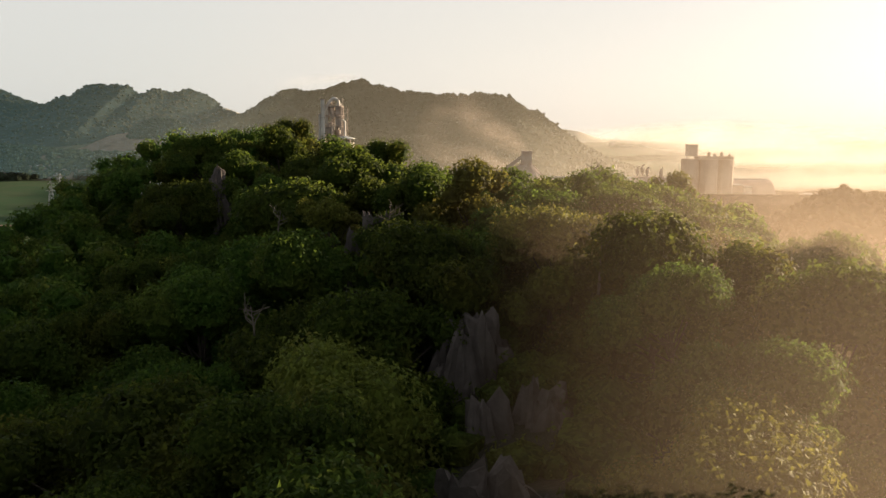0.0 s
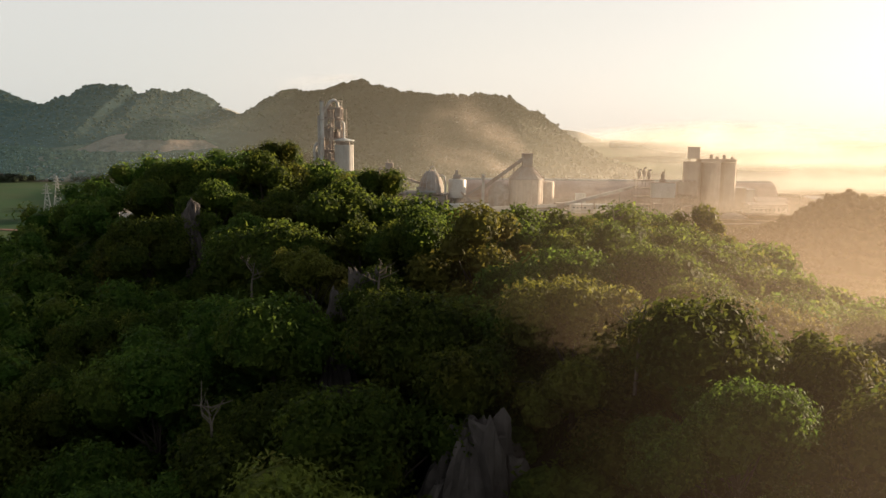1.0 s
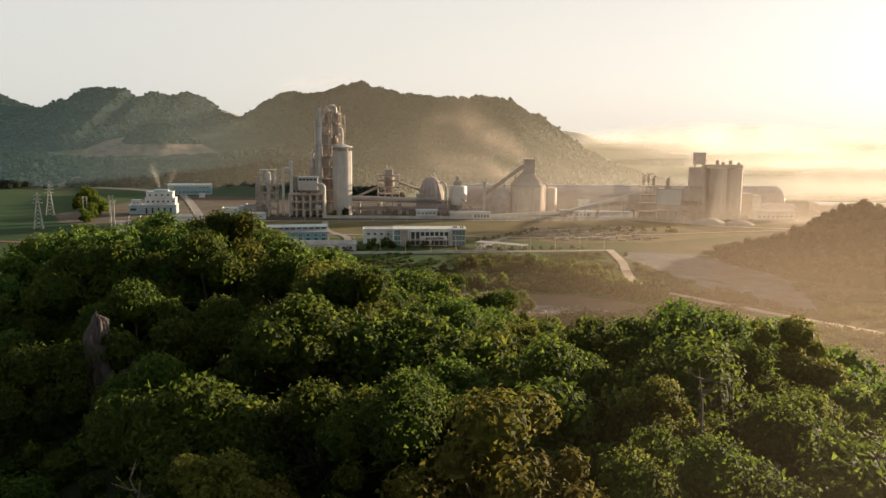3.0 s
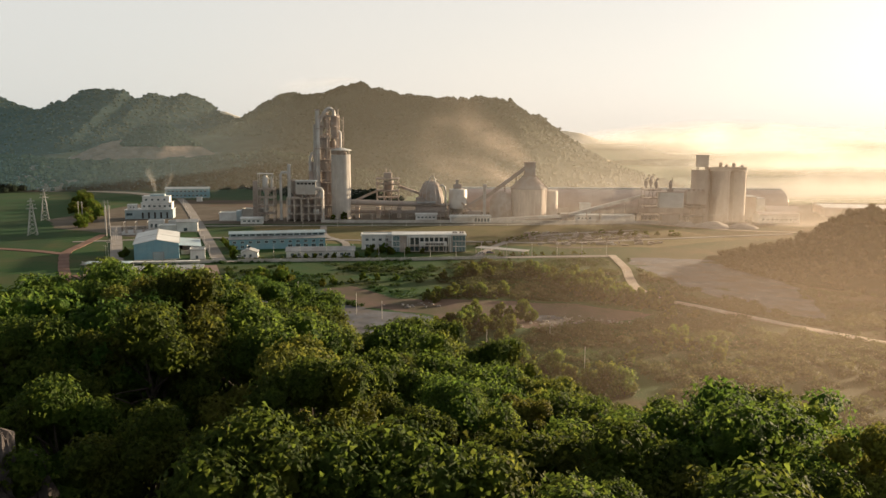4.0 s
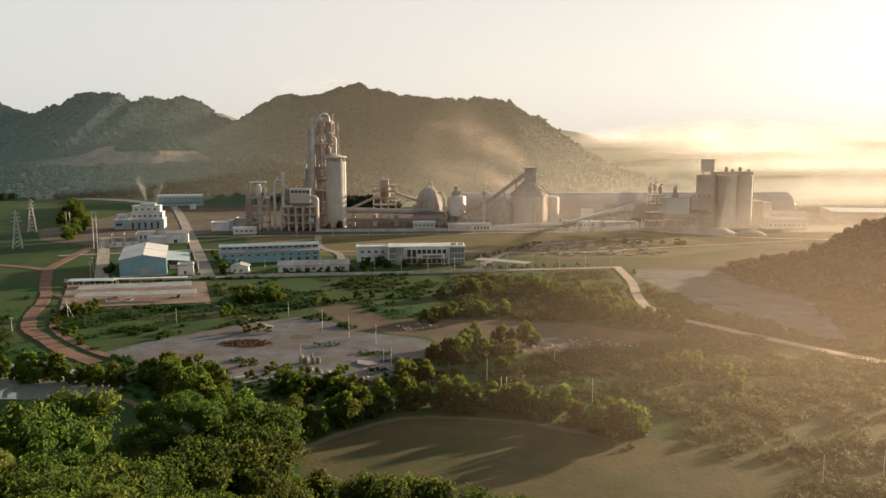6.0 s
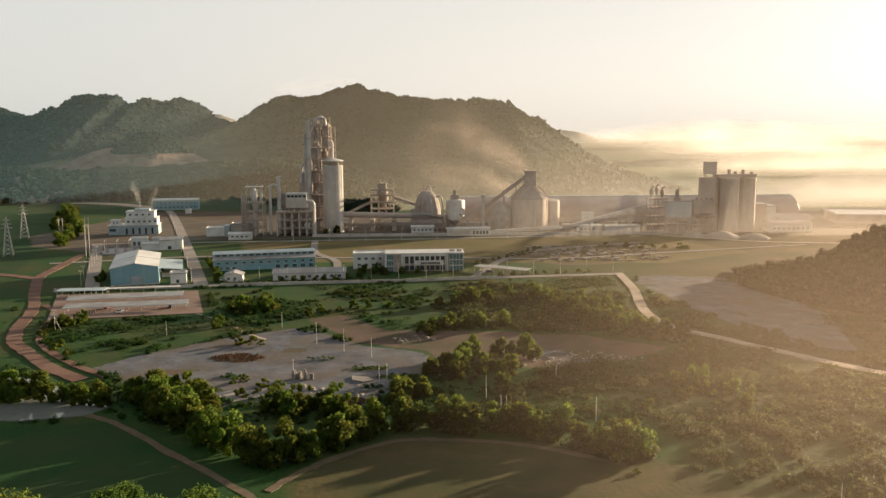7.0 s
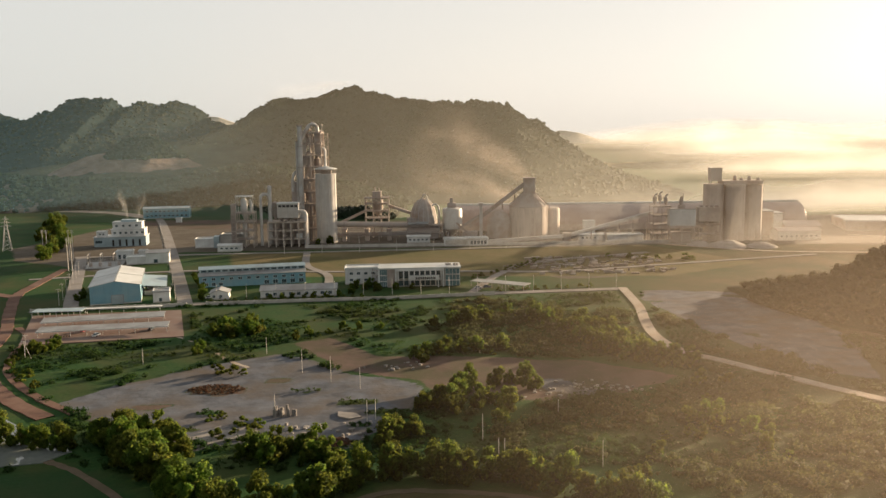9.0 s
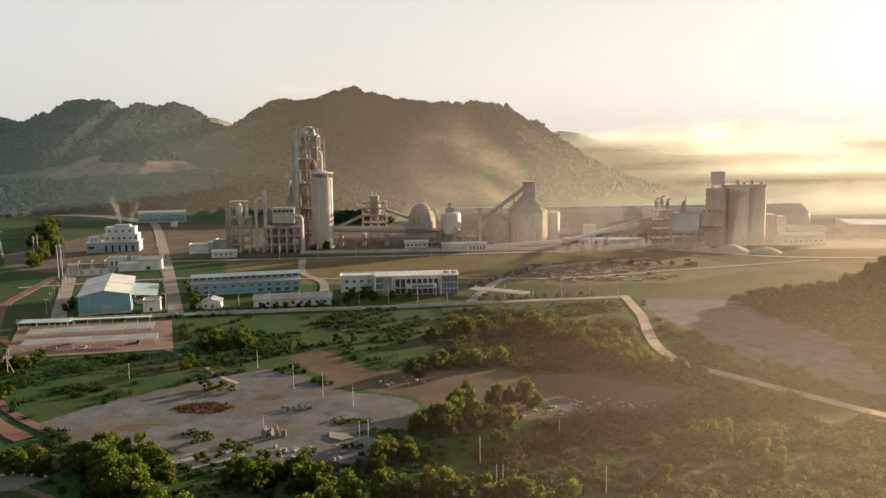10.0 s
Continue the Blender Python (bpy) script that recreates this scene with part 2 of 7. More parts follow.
# ---- mesh building ----
class Shape:
    """Faces gathered for one mesh."""

    def __init__(self):
        self.v, self.f = [], []

    def add(self, verts, faces):
        n = len(self.v)
        self.v += [tuple(p) for p in verts]
        self.f += [tuple(i + n for i in q) for q in faces]
        return self

    def box(self, x0, x1, y0, y1, z0, z1):
        v = [(x, y, z) for z in (z0, z1) for y in (y0, y1) for x in (x0, x1)]
        return self.add(v, [(0, 2, 3, 1), (4, 5, 7, 6), (0, 1, 5, 4), (2, 6, 7, 3), (0, 4, 6, 2), (1, 3, 7, 5)])

    def beam(self, a, b, w, h=None):
        """A square bar from a to b."""
        h = h or w
        a, b = Vector(a), Vector(b)
        d = (b - a).normalized()
        s = d.cross(Vector((0, 0, 1))) if abs(d.z) < 0.95 else d.cross(Vector((0, 1, 0)))
        s.normalize()
        u = s.cross(d)
        v = [q + s * (i * w / 2) + u * (j * h / 2) for q in (a, b) for i, j in ((-1, -1), (1, -1), (1, 1), (-1, 1))]
        return self.add(v, [(3, 2, 1, 0), (4, 5, 6, 7), (0, 1, 5, 4), (1, 2, 6, 5), (2, 3, 7, 6), (3, 0, 4, 7)])

    def lathe(self, profile, n=24, cx=0.0, cy=0.0, caps=True):
        """Turned about the vertical: rows of (radius, height) from the bottom up."""
        v = [(cx + r * math.cos(2 * math.pi * i / n), cy + r * math.sin(2 * math.pi * i / n), z) for r, z in profile for i in range(n)]
        f = [(k * n + i, k * n + (i + 1) % n, (k + 1) * n + (i + 1) % n, (k + 1) * n + i) for k in range(len(profile) - 1) for i in range(n)]
        if caps:
            f += [tuple(range(n - 1, -1, -1)), tuple((len(profile) - 1) * n + i for i in range(n))]
        return self.add(v, f)

    def tube(self, path, r, n=12, caps=True):
        """A round pipe along a path of points; r is one radius or one for each point."""
        pts = [Vector(p) for p in path]
        rs = r if isinstance(r, (list, tuple)) else [r] * len(pts)
        v, side = [], None
        for k, p in enumerate(pts):
            d = (pts[min(k + 1, len(pts) - 1)] - pts[max(k - 1, 0)]).normalized()
            if side is None:
                side = d.cross(Vector((0, 0, 1))) if abs(d.z) < 0.95 else d.cross(Vector((0, 1, 0)))
            side = (side - d * side.dot(d)).normalized()
            up = side.cross(d)
            v += [p + (side * math.cos(2 * math.pi * i / n) + up * math.sin(2 * math.pi * i / n)) * rs[k] for i in range(n)]
        f = [(k * n + i, (k + 1) * n + i, (k + 1) * n + (i + 1) % n, k * n + (i + 1) % n) for k in range(len(pts) - 1) for i in range(n)]
        if caps:
            f += [tuple(range(n)), tuple((len(pts) - 1) * n + i for i in range(n - 1, -1, -1))]
        return self.add(v, f)

    def prism(self, poly, z0, z1):
        n = len(poly)
        v = [(x, y, z0) for x, y in poly] + [(x, y, z1) for x, y in poly]
        return self.add(v, [tuple(range(n - 1, -1, -1)), tuple(range(n, 2 * n))] + [(i, (i + 1) % n, n + (i + 1) % n, n + i) for i in range(n)])

    def gable(self, x0, x1, y0, y1, z, rise, t=0.25, over=0.6, along="x"):
        """A thin double-pitched roof over a rectangle, ridge along x or y."""
        if along == "x":
            ym = (y0 + y1) / 2
            sec = [(y0 - over, z), (ym, z + rise), (y1 + over, z), (y1 + over, z - t), (ym, z + rise - t), (y0 - over, z - t)]
            v = [(x, y, q) for x in (x0 - over, x1 + over) for y, q in sec]
        else:
            xm = (x0 + x1) / 2
            sec = [(x0 - over, z), (xm, z + rise), (x1 + over, z), (x1 + over, z - t), (xm, z + rise - t), (x0 - over, z - t)]
            v = [(x, y, q) for y in (y0 - over, y1 + over) for x, q in sec]
        f = [(i, (i + 1) % 6, 6 + (i + 1) % 6, 6 + i) for i in range(6)]
        f += [(0, 5, 4, 1), (1, 4, 3, 2), (6, 7, 10, 11), (7, 8, 9, 10)]
        return self.add(v, f)

    def mesh(self, name, material, smooth=False):
        me = bpy.data.meshes.new(name)
        me.from_pydata(self.v, [], self.f)
        bm = bmesh.new()
        bm.from_mesh(me)
        bmesh.ops.recalc_face_normals(bm, faces=bm.faces)
        bm.to_mesh(me)
        bm.free()
        me.materials.append(material)
        if smooth:
            me.polygons.foreach_set("use_smooth", [True] * len(me.polygons))
            me.set_sharp_from_angle(angle=radians(40))
        return me


def part(name, shape, material, parent, label="", smooth=False, at=None):
    """One mesh object under a thing or a part."""
    me = shape if isinstance(shape, bpy.types.Mesh) else shape.mesh(name, material, smooth)
    ob = new(name, me)
    ob.parent = parent
    if at:
        ob.location = at
    return tagged(ob, label=label)


def thing(name, x, y, z=0.0, rz=0.0, label="", category="", group="", kind=""):
    """An empty at the base of a thing, which carries its parts."""
    ob = new(name)
    ob.empty_display_size = 0.5
    ob.matrix_basis = pose(x, y, z, 0, 0, rz)
    return tagged(ob, label, category, group, kind)


def solid(name, shape, material, label="", category="", kind="", group="", smooth=False):
    """A thing or piece of the setting that is one mesh in world places."""
    return tagged(new(name, shape.mesh(name, material, smooth)), label, category, group, kind)


def vnoise(x, y, scale, seed=0):
    """Smooth value noise on numpy arrays, 0 to 1."""
    x, y = np.asarray(x, float) / scale + seed * 17.3, np.asarray(y, float) / scale - seed * 9.1
    i, j = np.floor(x), np.floor(y)
    u, w = x - i, y - j
    u, w = u * u * (3 - 2 * u), w * w * (3 - 2 * w)

    def h(a, b):
        q = np.sin(a * 127.1 + b * 311.7 + seed * 74.7) * 43758.5453
        return q - np.floor(q)

    return (h(i, j) * (1 - u) + h(i + 1, j) * u) * (1 - w) + (h(i, j + 1) * (1 - u) + h(i + 1, j + 1) * u) * w


def fbm(x, y, scale, octaves=4, seed=0):
    return sum(vnoise(x, y, scale / 2**k, seed + k) * 0.5**k for k in range(octaves)) / (2 - 0.5 ** (octaves - 1))


def step(a, b, v):
    u = np.clip((np.asarray(v, float) - a) / (b - a), 0, 1)
    return u * u * (3 - 2 * u)


def grid_mesh(name, X, Y, Z, material, smooth=True):
    """A sheet over a grid of places."""
    r, c = X.shape
    idx = np.arange(r * c).reshape(r, c)
    quads = np.stack([idx[:-1, :-1], idx[:-1, 1:], idx[1:, 1:], idx[1:, :-1]], -1).reshape(-1, 4)
    me = bpy.data.meshes.new(name)
    me.vertices.add(r * c)
    me.vertices.foreach_set("co", np.stack([X, Y, Z], -1).astype(np.float32).ravel())
    me.loops.add(len(quads) * 4)
    me.loops.foreach_set("vertex_index", quads.ravel().astype(np.int32))
    me.polygons.add(len(quads))
    me.polygons.foreach_set("loop_start", np.arange(0, len(quads) * 4, 4, dtype=np.int32))
    me.polygons.foreach_set("use_smooth", np.full(len(quads), smooth))
    me.materials.append(material)
    me.update(calc_edges=True)
    return me

# ---- land ----
def inside(poly, x, y):
    """Signed distance to a polygon, positive inside."""
    best = np.full(x.shape, 1e9)
    odd = np.zeros(x.shape, bool)
    for (ax, ay), (bx, by) in zip(poly, poly[1:] + poly[:1]):
        ex, ey = bx - ax, by - ay
        u = np.clip(((x - ax) * ex + (y - ay) * ey) / (ex * ex + ey * ey), 0, 1)
        best = np.minimum(best, np.hypot(x - ax - u * ex, y - ay - u * ey))
        hit = ((ay > y) != (by > y)) & (x < (bx - ax) * (y - ay) / ((by - ay) or 1e-9) + ax)
        odd ^= hit
    return np.where(odd, best, -best)


def axis_steps(lo, hi, d, a, b):
    """Even steps d from a to b, growing steps out to lo and hi."""
    mid = list(np.arange(a, b + d / 2, d))
    out, s = [], d
    q = mid[-1]
    while q < hi:
        s *= 1.16
        q += s
        out.append(min(q, hi))
    back, s, q = [], d, mid[0]
    while q > lo:
        s *= 1.16
        q -= s
        back.append(max(q, lo))
    return np.array(back[::-1] + mid + out)


GRAVEL = [(-126, 318), (-104, 345), (-84, 362), (-62, 376), (-44, 366), (-34, 350), (-6, 336), (-2, 318), (-12, 300), (-22, 276), (-50, 284), (-78, 277), (-96, 296)]
RED = [(-58, 394), (-44, 404), (-20, 374), (16, 372), (60, 364), (98, 342), (84, 326), (46, 314), (6, 322), (-4, 340), (-34, 352), (-46, 372)]
QUARRY_YARD = [(112, 500), (150, 495), (178, 482), (182, 440), (172, 412), (166, 370), (158, 324), (140, 350), (124, 395), (112, 440), (109, 475)]
SCRAP = [(40, 575), (70, 625), (150, 632), (168, 590), (140, 548), (80, 540)]
FIELD = [(-118, 258), (-92, 262), (-44, 217), (-30, 196), (-30, 120), (-260, 120), (-260, 250)]
FIELD_R = [(-36, 222), (-10, 246), (22, 242), (60, 226), (80, 200), (40, 120), (-20, 120)]
FIELD_L = [(-255, 520), (-285, 640), (-345, 840), (-520, 1010), (-900, 1010), (-700, 520)]
TAN_L = [(-340, 1000), (-330, 1060), (-900, 1090), (-900, 1012), (-520, 1012)]
RED_YARD = [(-300, 850), (-150, 800), (-120, 850), (-160, 900), (-290, 915)]
WOODS = [(-620, 1060), (-330, 960), (-120, 880), (120, 868), (420, 880), (430, 1400), (-600, 1400)]
LAWN = [(-125, 560), (-150, 660), (150, 690), (210, 590), (140, 545)]
YARD = [(-330, 700), (-300, 900), (-120, 860), (480, 860), (420, 650), (160, 688), (-190, 672), (-215, 590), (-300, 640)]
PLANT = [(-212, 470), (-250, 640), (-330, 900), (-230, 900), (-120, 480)]
DRY = [(120, 40), (90, 200), (110, 300), (128, 380), (112, 520), (165, 560), (215, 700), (1200, 1050), (1200, 40)]

xs = axis_steps(-4900, 4900, 2.6, -300, 260)
ys = axis_steps(-600, 4900, 2.6, 150, 700)
GX, GY = np.meshgrid(xs, ys)
wob = 7 * (fbm(GX, GY, 14, 3, 3) - 0.5) + 14 * (fbm(GX, GY, 50, 2, 8) - 0.5)


def zone(poly, soft=2.5, rag=1.0):
    return step(-soft, soft, inside(poly, GX, GY) + wob * rag)


GZ = (0.7 * (fbm(GX, GY, 22, 4, 5) - 0.5)) * step(-20, 60, 480 - GY) * step(0, 40, GY - 90)
# weed patches and bare brown earth within the gravel: (x, y, half width, half depth)
WEEDS = [(-71, 306, 4, 2.6), (-73.5, 291, 3, 1.6), (-43, 328, 5, 1.6), (-25, 315, 7, 3), (-14, 304, 7, 3.5), (-22, 293, 4, 2)]
BROWN = [(-75, 331, 11, 6.5), (-28, 279, 8, 4), (-92, 313, 8, 2), (-55, 341, 7, 2)]


def spots_of(table, rag=0.9):
    out = np.zeros(GX.shape)
    for x, y, a, b in table:
        d = np.hypot((GX - x) / a, (GY - y) / b) + rag * (fbm(GX, GY, 7, 3, 61) - 0.5)
        out = np.maximum(out, 1 - step(0.75, 1.15, d))
    return out


weeds, brown = spots_of(WEEDS), spots_of(BROWN)
grit = step(0.60, 0.72, fbm(GX, GY, 24, 4, 71))
gravel = np.maximum(zone(GRAVEL, 1.6) * (1 - weeds) * (1 - 0.9 * brown) * (1 - 0.3 * grit), zone(QUARRY_YARD, 3, 1.2) * (1 - 0.6 * grit))
gravel = np.maximum(gravel, 0.8 * spots_of([(42, 332, 8, 8), (56, 322, 9, 3)]))
red = np.maximum(np.maximum(zone(RED, 3), zone(RED_YARD, 4)), brown) * (1 - weeds)
lawn = zone(LAWN, 1.5, 0.1)
field = np.maximum(np.maximum(zone(FIELD, 2, 0.25), zone(FIELD_L, 2, 0.2)), zone(WOODS, 8, 1.5))
yard = np.maximum(np.maximum(zone(YARD, 3, 0.6), zone(SCRAP, 3, 0.8)), zone(PLANT, 2, 0.2) * 0.32) * (1 - lawn)
dry = np.maximum(zone(DRY, 60, 3.0), np.maximum(zone(FIELD_R, 3, 0.4) * 0.85, zone(TAN_L, 3, 0.3)))
far = step(900, 1800, GY)
dry = np.maximum(dry, step(250, 700, GX) * far)


def zone_colour(me, name, *layers):
    """Stores up to three masks of the ground's covers."""
    at = me.attributes.new(name, 'FLOAT_COLOR', 'POINT')
    data = np.ones((layers[0].size, 4), np.float32)
    for k, layer in enumerate(layers):
        data[:, k] = layer.ravel()
    at.data.foreach_set("color", data.ravel())


def ground_material():
    m = bpy.data.materials.new("valley_ground")
    m.use_nodes = True
    nt = m.node_tree
    p = nt.nodes["Principled BSDF"]
    tc = nt.nodes.new("ShaderNodeTexCoord").outputs["Object"]

    def cover(scale, a, b, c, big):
        col = mix_rgb(nt, noise_fac(nt, scale, 6, 0.35, 0.65, tc), a, b)
        return mix_rgb(nt, noise_fac(nt, big, 4, 0.42, 0.66, tc), col, c)

    ragged = noise_fac(nt, 0.9, 6, 0.25, 0.75, tc, 0.7)

    def crisp(mask):
        """Breaks the soft edge of a cover into a ragged one."""
        a = nt.nodes.new("ShaderNodeMath")
        a.operation = 'MULTIPLY_ADD'
        nt.links.new(ragged, a.inputs[0])
        a.inputs[1].default_value = 0.5
        nt.links.new(mask, a.inputs[2])
        r = nt.nodes.new("ShaderNodeMapRange")
        r.inputs[1].default_value, r.inputs[2].default_value = 0.62, 0.88
        nt.links.new(a.outputs[0], r.inputs[0])
        return r.outputs[0]

    def masks(name):
        a = nt.nodes.new("ShaderNodeAttribute")
        a.attribute_name = name
        s = nt.nodes.new("ShaderNodeSeparateColor")
        nt.links.new(a.outputs["Color"], s.inputs[0])
        return s.outputs

    z1, z2 = masks("cover_a"), masks("cover_b")
    grass = cover(0.7, (0.014, 0.052, 0.012), (0.032, 0.078, 0.017), (0.055, 0.066, 0.022), 0.03)
    drygrass = cover(0.10, (0.115, 0.086, 0.046), (0.078, 0.068, 0.033), (0.050, 0.056, 0.023), 0.022)
    col = mix_rgb(nt, z2[2], grass, drygrass)
    col = mix_rgb(nt, z2[0], col, cover(0.2, (0.13, 0.115, 0.048), (0.10, 0.096, 0.038), (0.16, 0.125, 0.062), 0.03))
    col = mix_rgb(nt, z2[1], col, cover(0.8, (0.013, 0.050, 0.013), (0.019, 0.060, 0.015), (0.032, 0.056, 0.019), 0.03))
    col = mix_rgb(nt, crisp(z1[2]), col, cover(0.4, (0.115, 0.098, 0.076), (0.085, 0.07, 0.052), (0.14, 0.122, 0.10), 0.04))
    col = mix_rgb(nt, crisp(z1[1]), col, cover(0.1, (0.135, 0.092, 0.076), (0.098, 0.070, 0.057), (0.075, 0.070, 0.040), 0.045))
    col = mix_rgb(nt, crisp(z1[0]), col, cover(0.14, (0.150, 0.162, 0.188), (0.084, 0.090, 0.102), (0.115, 0.100, 0.088), 0.05))
    nt.links.new(col, p.inputs["Base Color"])
    p.inputs["Roughness"].default_value = 0.95
    p.inputs["Specular IOR Level"].default_value = 0.15
    n = nt.nodes.new("ShaderNodeTexNoise")
    n.inputs["Scale"].default_value, n.inputs["Detail"].default_value = 0.6, 8
    nt.links.new(tc, n.inputs["Vector"])
    b = nt.nodes.new("ShaderNodeBump")
    b.inputs["Distance"].default_value = 0.12
    nt.links.new(n.outputs[0], b.inputs["Height"])
    nt.links.new(b.outputs[0], p.inputs["Normal"])
    return m


M_GROUND = ground_material()
me = grid_mesh("ground", GX, GY, GZ, M_GROUND)
zone_colour(me, "cover_a", gravel, red, yard)
zone_colour(me, "cover_b", lawn, field, dry)
tagged(new("ground", me), "valley floor of scrub grass, bare earth and gravel", "ground", kind="structure")

# the limestone hill that the camera passes over
HILL_COLUMNS = (-44, -32, -20, -8, 4, 16, 28, 40)
HILL_ROWS = {-26: (0, 0, -0.2, -0.3, 0.5, 0.7, 0.1, 0), -13: (0, -0.1, -1.1, -2.1, 0.9, 1.2, 0.1, 0), 0: (-0.1, -0.3, -1.6, -0.4, 3.1, -0.4, -1.0, -0.2), 13: (-0.9, -1.2, -0.7, 1.8, 1.4, 1.4, -0.7, -0.8),
             26: (-1.9, 0, 3.4, 1.3, -0.6, 3.0, 0.1, -1.1), 39: (-1.1, 1.2, 3.6, 1.3, -0.8, -0.8, 0.4, 0), 52: (-0.1, 1.6, 1.5, -0.7, 0.9, -2.5, -1.9, -0.2), 65: (0.4, 3.6, 1.9, -4.6, -1.4, -3.5, -1.3, -0.1),
             80: (0.1, 1.3, 2.2, -1.1, -1.1, -0.7, -0.2, 0)}
HILL_KNOBS = [(-9.9, 72.6, -2.3), (-17.5, 62.4, -2.2), (-7.1, 49.7, 0.8), (-1.9, 56.7, 4.3), (9.9, 64.7, -2.9), (21.8, 16.8, -0.6), (9.4, 57.1, -1.9), (-10.1, 35.2, 0.3), (-3.6, 23.9, 2.1), (-14.5, 40.0, 0.7),
              (8.3, 45.6, -0.7), (10.5, 69.0, -1.1), (-13.9, 73.3, 4.5), (-20.9, 68.8, 2.6), (25.6, 23.6, -2.2), (25.9, 30.1, -2.3), (5.4, 61.5, 2.2), (-6.5, 6.2, 0.5), (19.7, 11.9, -1.0), (-37.1, 27.5, -1.1), (25.7, 18.2, -1.7),
              (-11.2, 29.9, 1.2)]


def hill_top(x, y):
    """Height of the hill's tree tops."""
    x, y = np.asarray(x, float), np.asarray(y, float)
    rx = np.where(x < -3, (x + 3) / 62, (x + 3) / 52)
    ry = np.where(y < 20, (y - 20) / 75, (y - 20) / 85)
    z = 62 * (1 - step(0.55, 1.15, np.hypot(rx, ry)))
    for b, heights in HILL_ROWS.items():
        for a, h in zip(HILL_COLUMNS, heights):
            z = z + h * np.exp(-((x - a) ** 2 + (y - b) ** 2) / 162.0)
    for a, b, h in HILL_KNOBS:
        z = z + h * np.exp(-((x - a) ** 2 + (y - b) ** 2) / 25.9)
    return z


def hill_ground(x, y):
    x, y = np.asarray(x, float), np.asarray(y, float)
    return hill_top(x, y) - 5.4 + 2.2 * (fbm(x, y, 9, 4, 11) - 0.5) - 1.0 * step(30, 0, hill_top(x, y))


hx, hy = np.meshgrid(np.arange(-72, 66.1, 1.1), np.arange(-70, 122.1, 1.1))
M_HILL = surface("hill_soil_and_litter", (0.022, 0.024, 0.013), (0.014, 0.019, 0.009), 0.7, (0.035, 0.032, 0.028), 0.15, 0.95, bump=0.3, bump_scale=1.2)
tagged(new("karst_hill", grid_mesh("karst_hill", hx, hy, hill_ground(hx, hy), M_HILL)), "steep limestone hill under dense green forest", "hill", kind="structure")


# ---- mountains ----
def forest_slopes(name, base, other, bare=None):
    m = surface(name, base, other, 0.02, None, rough=0.95, bump=2.2, bump_scale=0.13)
    nt = m.node_tree
    p = nt.nodes["Principled BSDF"]
    p.inputs["Specular IOR Level"].default_value = 0.05
    tc = nt.nodes.new("ShaderNodeTexCoord").outputs["Object"]
    col = mix_rgb(nt, noise_fac(nt, 0.09, 5, 0.3, 0.7, tc), base, other)
    col = mix_rgb(nt, noise_fac(nt, 0.012, 4, 0.4, 0.7, tc), col, tuple(c * 1.25 for c in base))
    if bare:
        a = nt.nodes.new("ShaderNodeAttribute")
        a.attribute_name = "bare"
        rock = mix_rgb(nt, noise_fac(nt, 0.04, 5, 0.35, 0.65, tc), bare, tuple(c * 0.6 for c in bare))
        col = mix_rgb(nt, a.outputs["Fac"], col, rock)
    nt.links.new(col, p.inputs["Base Color"])
    return m


SLOPES = {}


def ridge(name, crest, front, back, material, label, rough=0.035, n_along=260, bumps=5.0, power=0.9, seed=1, bare=None, kind="structure", n_across=70, seat=-6.0):
    """A mountain along a crest line of (x, y, height): it falls to the valley over front metres and behind over back metres."""
    c = np.array(crest, float)
    d = np.r_[0, np.cumsum(np.hypot(*np.diff(c[:, :2], axis=0).T))]
    s = np.linspace(0, d[-1], n_along)
    cx, cy, cz = (np.interp(s, d, c[:, k]) for k in range(3))
    crown = bumps * 1.2 * (fbm(s, s * 0, 45, 3, seed) - 0.5)
    v = np.concatenate([-np.linspace(1, 0, n_across) ** 1.3, np.linspace(0, 1, n_across // 3)[1:] ** 1.2])
    S, V = np.meshgrid(s, v)
    CX, CY, CZ = (np.broadcast_to(q, S.shape) for q in (cx, cy, cz))
    F = np.broadcast_to(np.interp(s, d, front) if np.ndim(front) else front + 0 * s, S.shape)
    W = np.where(V < 0, F, back)
    X = CX + 0.0 * V
    Y = CY + V * W
    fall = 1 - np.abs(V) ** power
    rill = (fbm(X, Y, 150, 3, seed + 5) - 0.5) * 2
    Z = CZ * np.clip(fall * (1 + rough * 2.2 * rill * np.clip(np.abs(V) * 3, 0, 1) * np.clip(2 - 2 * np.abs(V), 0, 1)), 0, None)
    Z = Z + bumps * (fbm(X, Y, 15, 2, seed + 9) - 0.35) * np.clip(3 - 3 * np.abs(V), 0, 1) + seat * np.abs(V) ** 4 + np.broadcast_to(crown, S.shape) * np.clip(1 - 9 * np.abs(V), 0, 1)
    SLOPES[name] = (X, Y, Z)
    me = grid_mesh(name, X, Y, Z, material)
    if bare is not None:
        at = me.attributes.new("bare", 'FLOAT', 'POINT')
        at.data.foreach_set("value", bare(X, Y, Z).astype(np.float32).ravel())
    return tagged(new(name, me), label, "mountain", kind=kind)


M_MTN = forest_slopes("mountain_forest", (0.028, 0.033, 0.022), (0.021, 0.025, 0.016))
# Bluer copy of the mountain forest: the distance tint is in its colour.
M_MTN_FAR = forest_slopes("blue_tinted_far_forest", (0.017, 0.025, 0.023), (0.014, 0.021, 0.019))
M_FOOT = forest_slopes("foothill_forest", (0.014, 0.025, 0.014), (0.011, 0.020, 0.011), (0.21, 0.155, 0.13))
M_KNOLL = forest_slopes("knoll_forest", (0.042, 0.043, 0.022), (0.032, 0.034, 0.017))
